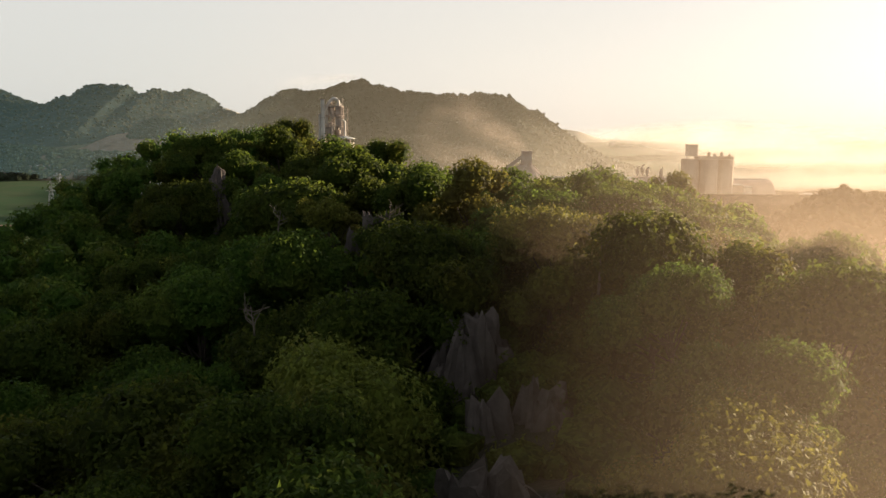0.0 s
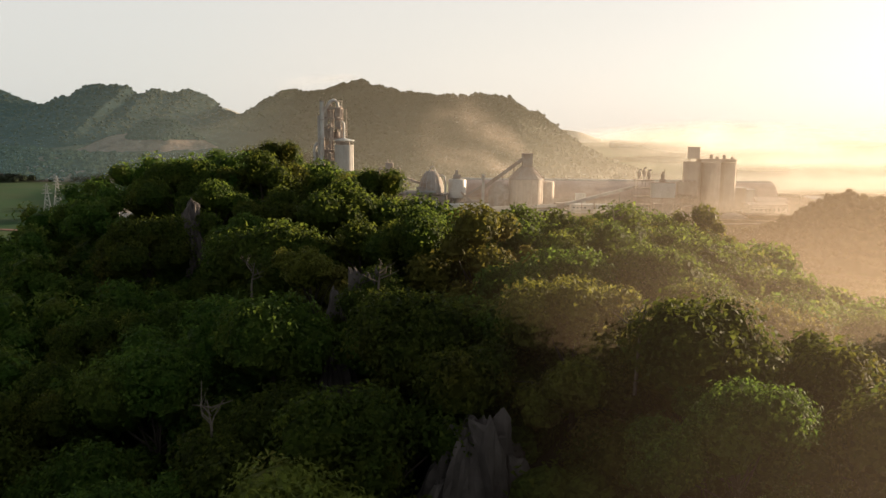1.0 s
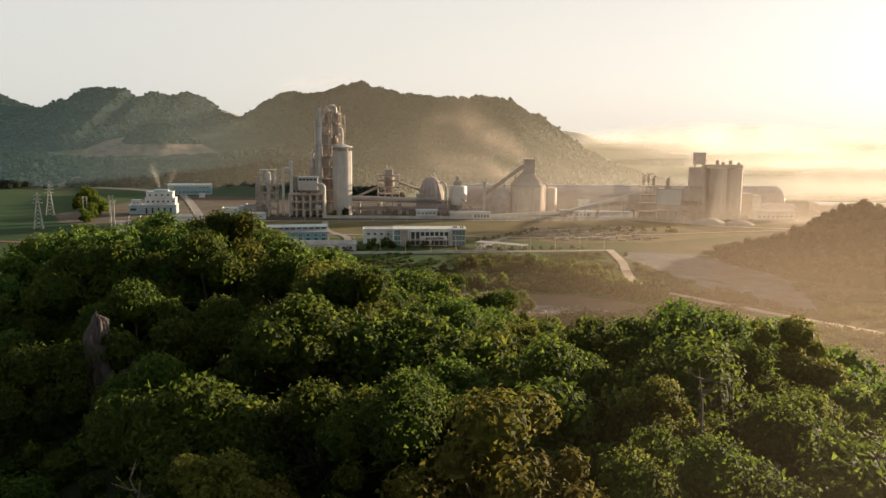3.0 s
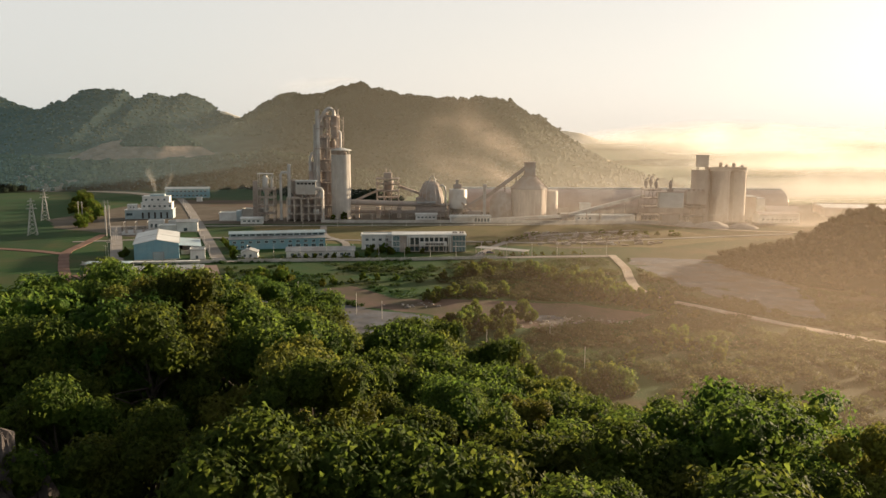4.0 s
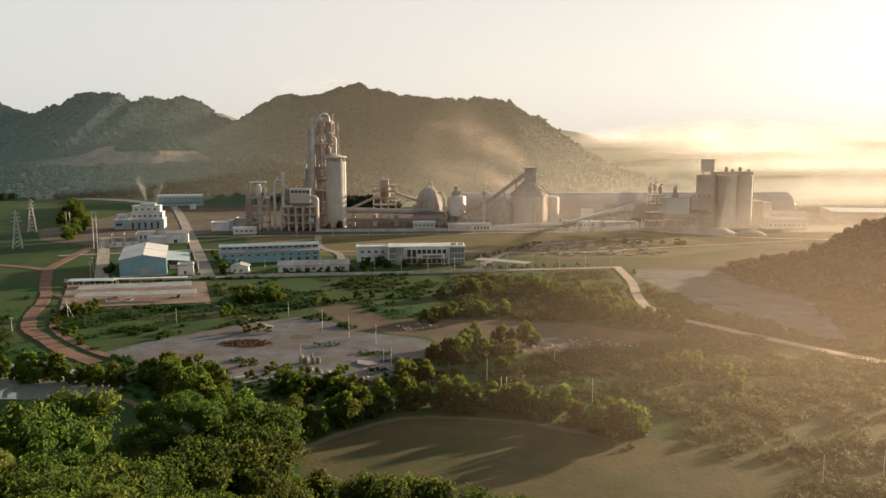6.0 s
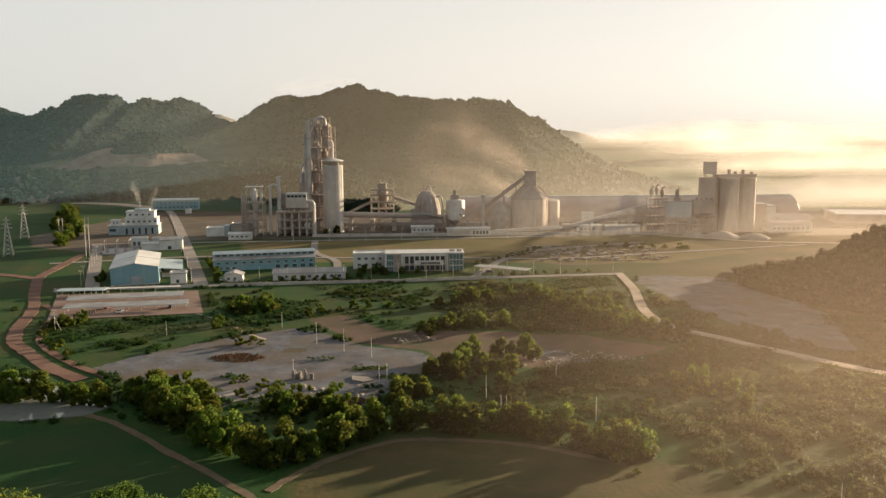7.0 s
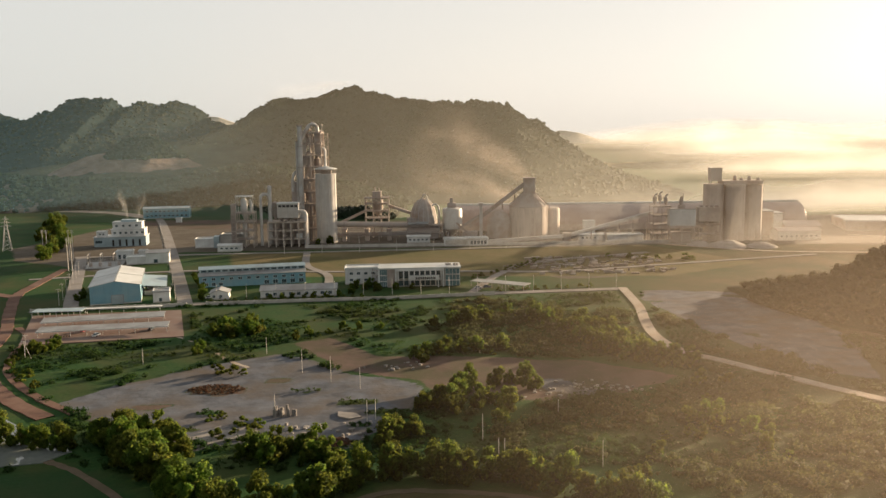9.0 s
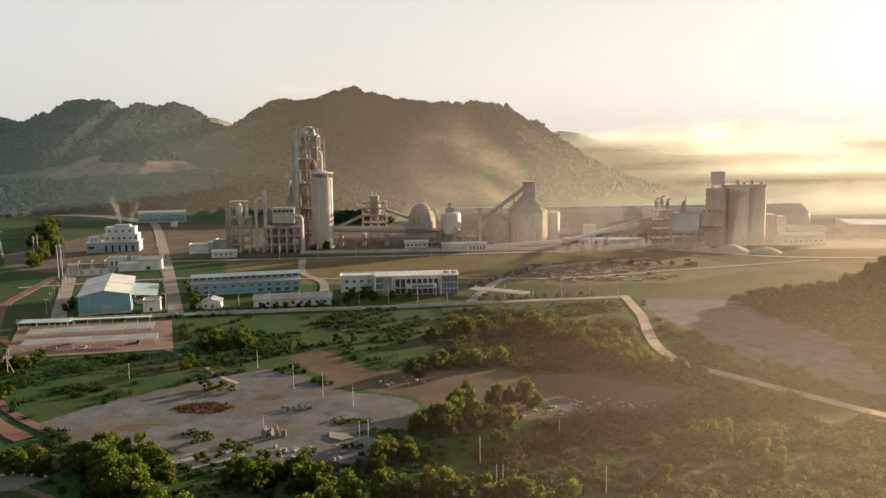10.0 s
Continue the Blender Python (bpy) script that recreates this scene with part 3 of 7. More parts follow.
# Far ranges: mist and distance haze are put into this pale forest colour.
M_PALE = forest_slopes("haze_coloured_range", (0.42, 0.38, 0.31), (0.38, 0.34, 0.28))

ridge("mountain", [(-900, 2600, 10), (-737, 2600, 85), (-617, 2615, 104), (-594, 2648, 124), (-561, 2697, 154), (-528, 2755, 177), (-500, 2802, 190), (-454, 2847, 186), (-405, 2895, 191), (-380, 2920, 207), (-303, 2997, 229), (-278, 2977, 231),
                   (-238, 2905, 212), (-162, 2734, 192), (-142, 2683, 180), (-57, 2415, 164), (32, 2097, 149), (88, 1860, 140), (131, 1648, 130), (144, 1619, 121), (165, 1574, 103), (216, 1507, 64), (255, 1451, 34), (292, 1399, 12), (330, 1340, 1)],
      [1600, 1600, 1600, 1640, 1700, 1760, 1800, 1850, 1900, 1920, 2000, 1980, 1900, 1740, 1690, 1430, 1120, 900, 690, 650, 600, 530, 460, 390, 280], 420, M_MTN, "broad forested limestone mountain with a level top", n_along=420, n_across=90, bumps=9, seed=2, rough=0.02, power=0.62)
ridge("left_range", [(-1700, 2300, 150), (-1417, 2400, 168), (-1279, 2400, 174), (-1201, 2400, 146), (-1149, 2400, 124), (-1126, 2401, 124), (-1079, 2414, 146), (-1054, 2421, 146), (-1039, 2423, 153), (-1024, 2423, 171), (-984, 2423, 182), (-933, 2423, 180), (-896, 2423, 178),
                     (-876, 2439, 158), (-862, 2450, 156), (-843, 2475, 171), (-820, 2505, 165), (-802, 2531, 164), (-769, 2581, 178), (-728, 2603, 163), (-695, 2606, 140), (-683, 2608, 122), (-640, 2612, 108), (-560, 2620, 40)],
      520, 300, M_MTN_FAR, "row of wooded karst peaks, distance tint in their colour", n_along=360, bumps=9, seed=4, n_across=60, rough=0.03, power=1.0)
ridge("back_peak", [(-1330, 4200, 60), (-1214, 4200, 140), (-1145, 4300, 160), (-1090, 4300, 153), (-994, 4300, 118), (-900, 4300, 40)], 300, 200, M_PALE, "far-off peak, haze put into its pale colour", n_along=80, seed=6, n_across=24)
ridge("quarry_hill", [(-680, 1500, 12), (-605, 1500, 44), (-556, 1500, 58), (-526, 1500, 74), (-500, 1500, 79), (-470, 1500, 72), (-440, 1500, 50), (-370, 1480, 20)], 150, 120, M_FOOT, "wooded quarry hill with bare pale cut faces", n_along=160, seed=7, bumps=4,
      bare=lambda X, Y, Z: step(0.22, 0.32, fbm(X, Y, 40, 3, 2)) * step(0, 6, 48 + 18 * step(-535, -585, X) + 8 * (fbm(X, Y, 30, 3, 6) - 0.5) - Z) * step(2, 6, Z))
ridge("foothill", [(-1100, 1100, 40), (-760, 1150, 52), (-631, 1150, 38), (-560, 1150, 34), (-515, 1150, 31), (-486, 1170, 27), (-433, 1180, 24), (-358, 1200, 27), (-300, 1200, 36), (-225, 1270, 42), (-150, 1200, 24), (-92, 1100, 12), (-40, 1050, 3)],
      190, 200, M_FOOT, "low wooded foothill with a pale haul road", n_along=300, seed=8, bumps=4.5, power=1.1,
      bare=lambda X, Y, Z: step(0.62, 0.7, fbm(X, Y, 90, 3, 21)) * step(-380, -460, X) * 0.8)
ridge("foothill_spur", [(-250, 1180, 44), (-180, 1040, 38), (-125, 965, 27), (-86, 925, 14), (-48, 890, 2)], [120, 90, 66, 48, 30], 160, M_FOOT, "green wooded spur running down behind the kiln", n_along=120, seed=17, bumps=3, power=1.1, n_across=40, bare=lambda X, Y, Z: 0 * Z)
ridge("wooded_knoll", [(158, 478, -3), (168, 452, 8), (181, 430, 18), (197, 421, 27.6), (209, 420, 35.5), (219, 420, 37.0), (232, 420, 33), (262, 425, 26), (300, 430, 12), (330, 440, 0)], [14, 18, 24, 36, 48, 54, 58, 58, 50, 40], 60, M_KNOLL, "steep wooded limestone knoll beside the road", n_along=200, seed=9, bumps=2.6, power=1.15, n_across=70, seat=-3)
ridge("far_range", [(380, 4600, 5), (457, 4600, 24), (637, 4600, 66), (726, 4600, 56), (850, 4600, 16), (1100, 4600, 4)], 150, 100, M_PALE, "faint range, haze put into its pale colour", n_along=60, seed=12, n_across=14, bumps=3)
ridge("far_range", [(1450, 4650, 2), (1662, 4650, 14), (1815, 4650, 32), (2060, 4650, 30), (2420, 4650, 12), (2766, 4650, 24), (3200, 4650, 5)], 150, 100, M_PALE, "faint range of low hills, haze put into its pale colour", n_along=80, seed=13, n_across=14, bumps=3)
# Woods on the plain, also paled in the base colour for haze.
M_WOODS = forest_slopes("haze_coloured_woods", (0.26, 0.21, 0.13), (0.2, 0.165, 0.1))
ridge("far_woods", [(300, 1900, 3), (460, 1850, 11), (580, 1800, 12), (800, 1800, 11), (1050, 1700, 8), (1340, 1650, 9), (1700, 1600, 4)], 60, 200, M_WOODS, "belt of woods across the plain, coloured pale for haze", n_along=240, seed=14, n_across=20, bumps=7)
ridge("far_woods", [(440, 1120, 2), (478, 1120, 12), (505, 1120, 18), (540, 1120, 14), (600, 1120, 10), (700, 1120, 2)], 40, 60, M_WOODS, "wooded mound on the plain, coloured pale for haze", n_along=90, seed=15, n_across=20, bumps=4)
ridge("far_woods", [(700, 2600, 2), (1000, 2600, 10), (1500, 2500, 12), (2000, 2400, 6)], 50, 200, M_PALE, "belt of woods, mist put into its pale colour", n_along=120, seed=16, n_across=14, bumps=6)


# ---- mist and stand-in haze ----
def mist_material(name, colour, thick, scale, lo=0.15):
    """Thin drifting mist or stand-in haze: its thickness fades with the stored density and drifts in patches."""
    m = bpy.data.materials.new(name)
    m.use_nodes = True
    nt = m.node_tree
    out = nt.nodes["Material Output"]
    tc = nt.nodes.new("ShaderNodeTexCoord").outputs["Object"]
    mp = nt.nodes.new("ShaderNodeMapping")
    mp.inputs["Scale"].default_value = (1, 1, 2.5)
    nt.links.new(tc, mp.inputs[0])
    f = noise_fac(nt, scale, 4, lo, 0.6, mp.outputs[0])
    a = nt.nodes.new("ShaderNodeAttribute")
    a.attribute_name = "thickness"
    k = nt.nodes.new("ShaderNodeMath")
    k.operation = 'MULTIPLY'
    nt.links.new(f, k.inputs[0])
    nt.links.new(a.outputs["Fac"], k.inputs[1])
    k2 = nt.nodes.new("ShaderNodeMath")
    k2.operation = 'MULTIPLY'
    k2.inputs[1].default_value = thick
    nt.links.new(k.outputs[0], k2.inputs[0])
    d, t, tr, ad = (nt.nodes.new(n) for n in ("ShaderNodeBsdfDiffuse", "ShaderNodeBsdfTranslucent", "ShaderNodeBsdfTransparent", "ShaderNodeMixShader"))
    d.inputs[0].default_value = t.inputs[0].default_value = (*colour, 1)
    ad.inputs[0].default_value = 0.75
    nt.links.new(d.outputs[0], ad.inputs[1])
    nt.links.new(t.outputs[0], ad.inputs[2])
    mx = nt.nodes.new("ShaderNodeMixShader")
    nt.links.new(k2.outputs[0], mx.inputs[0])
    nt.links.new(tr.outputs[0], mx.inputs[1])
    nt.links.new(ad.outputs[0], mx.inputs[2])
    nt.links.new(mx.outputs[0], out.inputs[0])
    return m


M_MIST = mist_material("morning_mist", (0.74, 0.73, 0.72), 1.0, 0.003)
M_HAZE = mist_material("sunlit_haze", (0.90, 0.86, 0.80), 1.0, 0.004)
# Veil colour with the low sun's warm glow put into it.
M_WARMVEIL = mist_material("warm_haze_glare_veil", (0.95, 0.76, 0.58), 1.0, 0.006, -0.2)
# Sheet colours for imitated distance haze: pale on one side, shade-blue on the other.
M_FARHAZE = mist_material("mountain_haze_sheet", (0.82, 0.80, 0.70), 1.0, 0.003, -1.0)
M_COOLHAZE = mist_material("blue_tinted_haze_sheet", (0.22, 0.42, 0.54), 1.0, 0.003, -1.0)
M_SMOKE = mist_material("drifting_dust", (0.85, 0.72, 0.64), 0.15, 0.05)
M_CLOUD = mist_material("hill_cloud", (0.9, 0.9, 0.88), 0.26, 0.03)


def mist_bank(x0, x1, y, h, deep, seed, label, thick=1.0, material=None, fade=0.2, tall=False, foot=0.0):
    """A low bank of mist lying on the plain, or an upright stand-in for haze or glare, thinning out upward and at its
    ends.
    """
    u, v = np.meshgrid(np.linspace(0, 1, 120), np.linspace(0, 1, 14))
    X = x0 + (x1 - x0) * u
    top = h * (0.35 + 1.3 * fbm(X, X * 0, (x1 - x0) / 7, 4, seed))
    Y = y + deep * v + 80 * (fbm(X, X * 0, 260, 2, seed + 3) - 0.5)
    Z = 0.2 + top * v
    me = grid_mesh("mist_bank", X, Y, Z, material or M_MIST)
    if tall:
        Z, Y = h * v - 4, Y * 0 + y + deep * v
        me = grid_mesh("mist_bank", X, Y, Z, material)
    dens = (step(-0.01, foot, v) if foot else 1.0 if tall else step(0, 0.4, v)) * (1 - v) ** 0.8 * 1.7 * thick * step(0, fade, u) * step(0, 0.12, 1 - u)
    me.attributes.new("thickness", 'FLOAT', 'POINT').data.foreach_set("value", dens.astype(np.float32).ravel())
    return tagged(new("mist_bank", me), label, "mist", kind="stuff")


mist_bank(130, 1250, 880, 40, 22, 1, "thin low mist over the plain behind the silos", 1.1)
mist_bank(300, 2100, 1480, 50, 24, 2, "pale bank of morning mist across the plain", 1.15)
mist_bank(330, 2900, 2200, 70, 36, 3, "bright bank of morning mist before the far hills", 1.0)
mist_bank(100, 700, 640, 20, 12, 6, "thin sunlit dust haze at the foot of the silos", 0.14, M_HAZE)
# Tall added sheets imitate distance haze; their tint carries the light and shade.
mist_bank(-520, 900, 900, 300, 30, 8, "pale tinted sheet imitating haze before the mountain side", 0.11, M_FARHAZE, 0.5, True)
mist_bank(-1900, -120, 1000, 380, 20, 9, "blue-tinted sheet imitating distance haze before the mountains", 0.055, M_COOLHAZE, 0.1, True)
# Added sheet that lightens the backlit works like haze.
mist_bank(-70, 620, 672, 80, 12, 10, "haze sheet added to lighten the works", 0.1, M_HAZE, 0.35, True)
mist_bank(250, 4000, 3300, 95, 50, 4, "bright far bank of mist on the horizon")

# Added warm-tinted sheets stand in for sunlit haze and glare on the plain.
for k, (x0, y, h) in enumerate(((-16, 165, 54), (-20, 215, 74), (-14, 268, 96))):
    mist_bank(x0, 420 + y, y, h, 8, 20 + k, "warm-tinted sheet imitating sunlit haze and glare over the plain", 0.08, M_WARMVEIL, 0.2, True, 0.45)
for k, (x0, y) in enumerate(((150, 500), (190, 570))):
    mist_bank(x0, 420 + y, y, 34, 20, 26 + k, "warm-tinted sheet imitating sunlit haze over the far plain", 0.22, M_WARMVEIL, 0.3)


# added veils over the hill's right flank, standing in for lens glare
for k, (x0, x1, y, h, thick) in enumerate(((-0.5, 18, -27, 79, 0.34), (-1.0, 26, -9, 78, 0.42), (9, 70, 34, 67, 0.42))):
    mist_bank(x0, x1, y, h, 1, 50 + k, "warm-tinted sheet standing in for lens glare over the hill", thick, M_WARMVEIL, 0.6, True)


def plume(name, base, tip, w0, w1, seed, label, material, bow=0.0, rows=22):
    """A rising wisp from base to tip: a curled sheet that widens and thins out."""
    a, b = np.array(base, float), np.array(tip, float)
    u, v = np.meshgrid(np.linspace(-1, 1, 15), np.linspace(0, 1, rows))
    w = w0 + (w1 - w0) * v
    c = a[None, None] + (b - a)[None, None] * v[..., None]
    d = (b - a)[[0, 2]] / np.linalg.norm((b - a)[[0, 2]])
    px, pz = d[1], -d[0]
    wig = (fbm(v * 40, v * 0, 14, 3, seed) - 0.5) * w * 1.2
    X = c[..., 0] + px * (u * w + wig) + bow * np.sin(v * math.pi)
    Y = c[..., 1] + 0.5 * w * np.cos(u * 1.6) + (fbm(u * 30, v * 40, 12, 2, seed + 2) - 0.5) * w
    Z = c[..., 2] + pz * (u * w + wig)
    me = grid_mesh(name, X, Y, Z, material)
    dens = (1 - np.abs(u)) ** 1.1 * (1 - v) ** 0.7 * step(-0.02, 0.1, v)
    me.attributes.new("thickness", 'FLOAT', 'POINT').data.foreach_set("value", dens.astype(np.float32).ravel())
    return tagged(new(name, me), label, "smoke", kind="stuff")


plume("hill_cloud", (-290, 2930, 236), (-580, 2850, 208), 13, 34, 5, "wisp of cloud dragging over the mountain top", M_CLOUD)
plume("dust_plume", (80, 752, 44), (-20, 800, 88), 8, 40, 7, "pinkish dust drifting from the clinker store", M_SMOKE)
plume("dust_plume", (70, 760, 32), (-30, 790, 50), 9, 30, 9, "pinkish dust drifting low behind the store", M_SMOKE)
plume("steam_plume", (-247, 722, 20), (-262, 740, 42), 1.5, 8, 8, "thin white steam above the power house", M_CLOUD)
plume("steam_plume", (-240, 722, 20), (-240, 740, 40), 1.5, 7, 10, "thin white steam above the power house", M_CLOUD)

# ---- roads ----
def smooth_line(pts, n=8):
    """A Catmull-Rom line through the points."""
    p = [Vector((*q, 0)) for q in pts]
    p = [2 * p[0] - p[1]] + p + [2 * p[-1] - p[-2]]
    out = []
    for k in range(1, len(p) - 2):
        a, b, c, d = p[k - 1:k + 3]
        for i in range(n):
            t = i / n
            out.append(0.5 * ((2 * b) + (c - a) * t + (2 * a - 5 * b + 4 * c - d) * t * t + (3 * b - a - 3 * c + d) * t**3))
    return out + [p[-2]]


def strip(pts, width, z0=-0.6, z1=0.32, n=8, rag=0.0):
    """A road of that width along a line, as a shallow slab."""
    line = smooth_line(pts, n)
    s, v = Shape(), []
    for k, p in enumerate(line):
        d = (line[min(k + 1, len(line) - 1)] - line[max(k - 1, 0)]).normalized()
        side = Vector((d.y, -d.x, 0))
        wl, wr = (width / 2 * (1 + rag * random.uniform(-1, 1)) for _ in range(2))
        a, b = p - side * wl, p + side * wr
        v += [(a.x, a.y, z0), (a.x, a.y, z1), (b.x, b.y, z1), (b.x, b.y, z0)]
    f = [(4 * k + i, 4 * k + i + 1, 4 * k + i + 5, 4 * k + i + 4) for k in range(len(line) - 1) for i in range(3)]
    return s.add(v, f)


def road(pts, width, material, label, z1=0.32, rag=0.0, name="road"):
    return solid(name, strip(pts, width, z1=z1, rag=rag), material, label, "road", "structure")


road([(-205, 467), (-120, 479), (-70, 484), (-20, 488), (32, 497), (90, 504), (106, 506)], 6.5, M_ROAD, "concrete road along the plant's front wall")
road([(104, 508), (103, 480), (101.5, 455), (97, 424), (95, 398), (99, 374), (112, 356), (128, 334), (145, 312), (185, 268), (240, 220)], 4.8, M_PALEROAD, "pale winding country road past the plant", z1=0.42, rag=0.03)
road([(-129, 477), (-135, 494), (-163, 575), (-192, 658), (-215, 723), (-238, 788), (-267, 867), (-288, 920)], 7.5, M_ROAD, "wide concrete plant road between the sheds", z1=0.30)
road([(-187, 473), (-197, 498), (-227, 577), (-257, 655)], 7.5, M_ROAD, "concrete service road beside the blue shed", z1=0.30)
road([(-260, 650), (-186, 657), (-80, 664), (40, 672), (144, 685), (200, 676)], 5, M_ROAD, "concrete road along the kiln line", z1=0.34)
road([(-60, 500), (-66, 560), (-85, 600), (-95, 663)], 5, M_ROAD, "narrow road crossing the plant lawn", z1=0.30)
road([(20, 500), (40, 560), (70, 605), (150, 640)], 5, M_ROAD, "narrow road beside the parking ground", z1=0.30)
road([(-250, 560), (-160, 585), (-66, 575), (20, 570), (80, 566), (160, 590), (260, 620)], 4.5, M_ROAD, "pale lane across the plant lawn", z1=0.28)
road([(160, 690), (230, 640), (300, 625), (420, 610), (600, 560)], 5, M_PALEROAD, "pale haul road to the silos", z1=0.30)
road([(330, 720), (380, 690), (440, 660), (620, 640)], 4, M_PALEROAD, "pale loop road on the plain", z1=0.30)
road([(-245, 600), (-237, 540), (-232, 508), (-212, 460), (-193, 418), (-183, 384), (-172, 358), (-157, 339), (-140, 319), (-122, 303)], 5.8, M_DIRT, "rutted red dirt road", z1=0.30, rag=0.12)
road([(-193, 430), (-178, 410), (-172, 385), (-160, 355), (-135, 325), (-112, 305)], 3, M_DIRT, "narrow red dirt track beside the drain", z1=0.28, rag=0.2)
road([(-232, 505), (-262, 520), (-330, 540)], 6, M_DIRT, "red dirt side road", z1=0.28, rag=0.12)
road([(-122, 418), (-96, 392), (-82, 371), (-70, 358)], 1.8, M_PALEROAD, "footpath worn across the scrub", z1=0.1, rag=0.3)
M_TAN = surface("tan_field_edge", (0.15, 0.115, 0.078), (0.11, 0.085, 0.056), 0.3, (0.09, 0.08, 0.045), 0.1, 0.95)
road([(-106, 268), (-92, 258), (-70, 236), (-46, 212), (-34, 196), (-28, 176)], 2.3, M_TAN, "tan dirt path along the hedge and the field", z1=0.2, rag=0.25)
road([(-40, 212), (-30, 228), (-12, 243), (6, 244), (26, 239), (48, 226)], 2.4, M_TAN, "tan dirt edge between the hedge and the dry field", z1=0.2, rag=0.3)
road([(-300, 930), (-380, 1000), (-520, 1040), (-700, 1055)], 16, M_PALEROAD, "wide pale haul road below the quarry", z1=0.4, rag=0.1)

# ---- trees ----
def leaf_cloud(centres, radii, count, size, rng, flat=0.75, shell=0.55):
    """Leaves scattered on lumps: each a small pointed blade."""
    centres, radii = np.array(centres, float), np.array(radii, float)
    w = radii**2 / (radii**2).sum()
    pick = rng.choice(len(radii), count, p=w)
    d = rng.normal(size=(count, 3))
    d /= np.linalg.norm(d, axis=1, keepdims=True)
    d[:, 2] = np.where(d[:, 2] < -0.35, -d[:, 2], d[:, 2])
    r = radii[pick] * (shell + (1 - shell) * rng.random(count) ** 0.6) * (1 + 0.085 * rng.normal(size=count))
    p = centres[pick] + d * r[:, None] * np.array([1, 1, flat])
    a = rng.normal(size=(count, 3)) + d * 0.25
    a -= d * (a * d).sum(1, keepdims=True) * 0.55
    a[:, 2] -= 0.3
    a /= np.linalg.norm(a, axis=1, keepdims=True)
    up = d * 0.9 + rng.normal(size=(count, 3)) * 0.45 + np.array([0, 0, 0.35])
    b = np.cross(a, up)
    b /= np.linalg.norm(b, axis=1, keepdims=True) + 1e-9
    L = (size * rng.uniform(0.6, 1.35, count))[:, None]
    return np.stack([p - a * L * 0.4 + b * L * 0.32, p + a * L * 0.6, p - a * L * 0.4 - b * L * 0.32], 1)


def lump_cores(centres, radii, rng, flat, k=0.55, n=6, m=4, lo=0.72, hi=1.18):
    """Closed leafy masses inside the lumps, which keep the light out: quads of a rough ball."""
    out = []
    for c, r in zip(centres, radii):
        g = np.zeros((m + 1, n, 3))
        for i in range(m + 1):
            th = math.pi * (0.04 + 0.92 * i / m)
            for j in range(n):
                ph = 2 * math.pi * j / n
                q = r * k * rng.uniform(lo, hi)
                g[i, j] = (c[0] + q * math.sin(th) * math.cos(ph), c[1] + q * math.sin(th) * math.sin(ph), c[2] + q * flat * math.cos(th))
        for i in range(m):
            for j in range(n):
                out += [g[i, j], g[i, (j + 1) % n], g[i + 1, (j + 1) % n], g[i + 1, j]]
    return np.array(out).reshape(-1, 4, 3)


def blades_mesh(name, pieces, material):
    """One mesh out of arrays of loose triangles and quads."""
    sizes = np.concatenate([np.full(len(q), q.shape[1], np.int32) for q in pieces])
    verts = np.concatenate([q.reshape(-1, 3) for q in pieces])
    me = bpy.data.meshes.new(name)
    me.vertices.add(len(verts))
    me.vertices.foreach_set("co", verts.astype(np.float32).ravel())
    me.loops.add(len(verts))
    me.loops.foreach_set("vertex_index", np.arange(len(verts), dtype=np.int32))
    me.polygons.add(len(sizes))
    me.polygons.foreach_set("loop_start", np.r_[0, np.cumsum(sizes)[:-1]].astype(np.int32))
    me.materials.append(material)
    me.update(calc_edges=True)
    return me


def tree_meshes(seed, height, spread, leaves, leaf, material, lumps=9, trunk_r=0.12, flat=0.75, low=0.35, fat=1.0, dome=0.0):
    """A trunk with limbs, and a crown of leaves on uneven lumps at their ends."""
    rng = np.random.default_rng(seed)
    s = Shape()
    bend = rng.normal(size=2) * 0.06 * height
    top = Vector((bend[0], bend[1], height * 0.72))
    s.tube([(0, 0, -1.0), (bend[0] * 0.2, bend[1] * 0.2, height * 0.3), tuple(top)], [trunk_r * 1.3, trunk_r, trunk_r * 0.4], 6)
    cs, rs = [], []
    for k in range(lumps):
        ang = 2 * math.pi * (k + rng.random() * 0.8) / lumps
        out = spread * (0.25 + 0.75 * rng.random() ** 0.7)
        z = height * (low + (0.92 - low) * rng.random()) - 0.12 * out
        if dome:
            z = height * (0.92 - dome * (out / spread) ** 1.3 * rng.uniform(0.15, 1.3))
        r = fat * spread * rng.uniform(0.22, 0.5) * (1.1 - 0.3 * out / spread)
        c = (bend[0] + out * math.cos(ang), bend[1] + out * math.sin(ang), z)
        base = Vector((bend[0] * 0.5, bend[1] * 0.5, height * rng.uniform(0.25, 0.5)))
        midp = base.lerp(Vector(c), 0.55) + Vector((0, 0, 0.06 * height))
        s.tube([tuple(base), tuple(midp), c], [trunk_r * 0.42, trunk_r * 0.26, trunk_r * 0.1], 4, False)
        cs.append(c)
        rs.append(r)
    cs.append((bend[0], bend[1], height * 0.86))
    rs.append(spread * 0.42)
    crown = blades_mesh("crown", [leaf_cloud(cs, rs, leaves, leaf, rng, flat, 0.8), lump_cores(cs, rs, rng, flat, 0.8, 9 if leaf < 0.3 else 7, 6 if leaf < 0.3 else 5, 0.62, 1.16)], material)
    return s.mesh("trunk", M_LIMB, True), crown


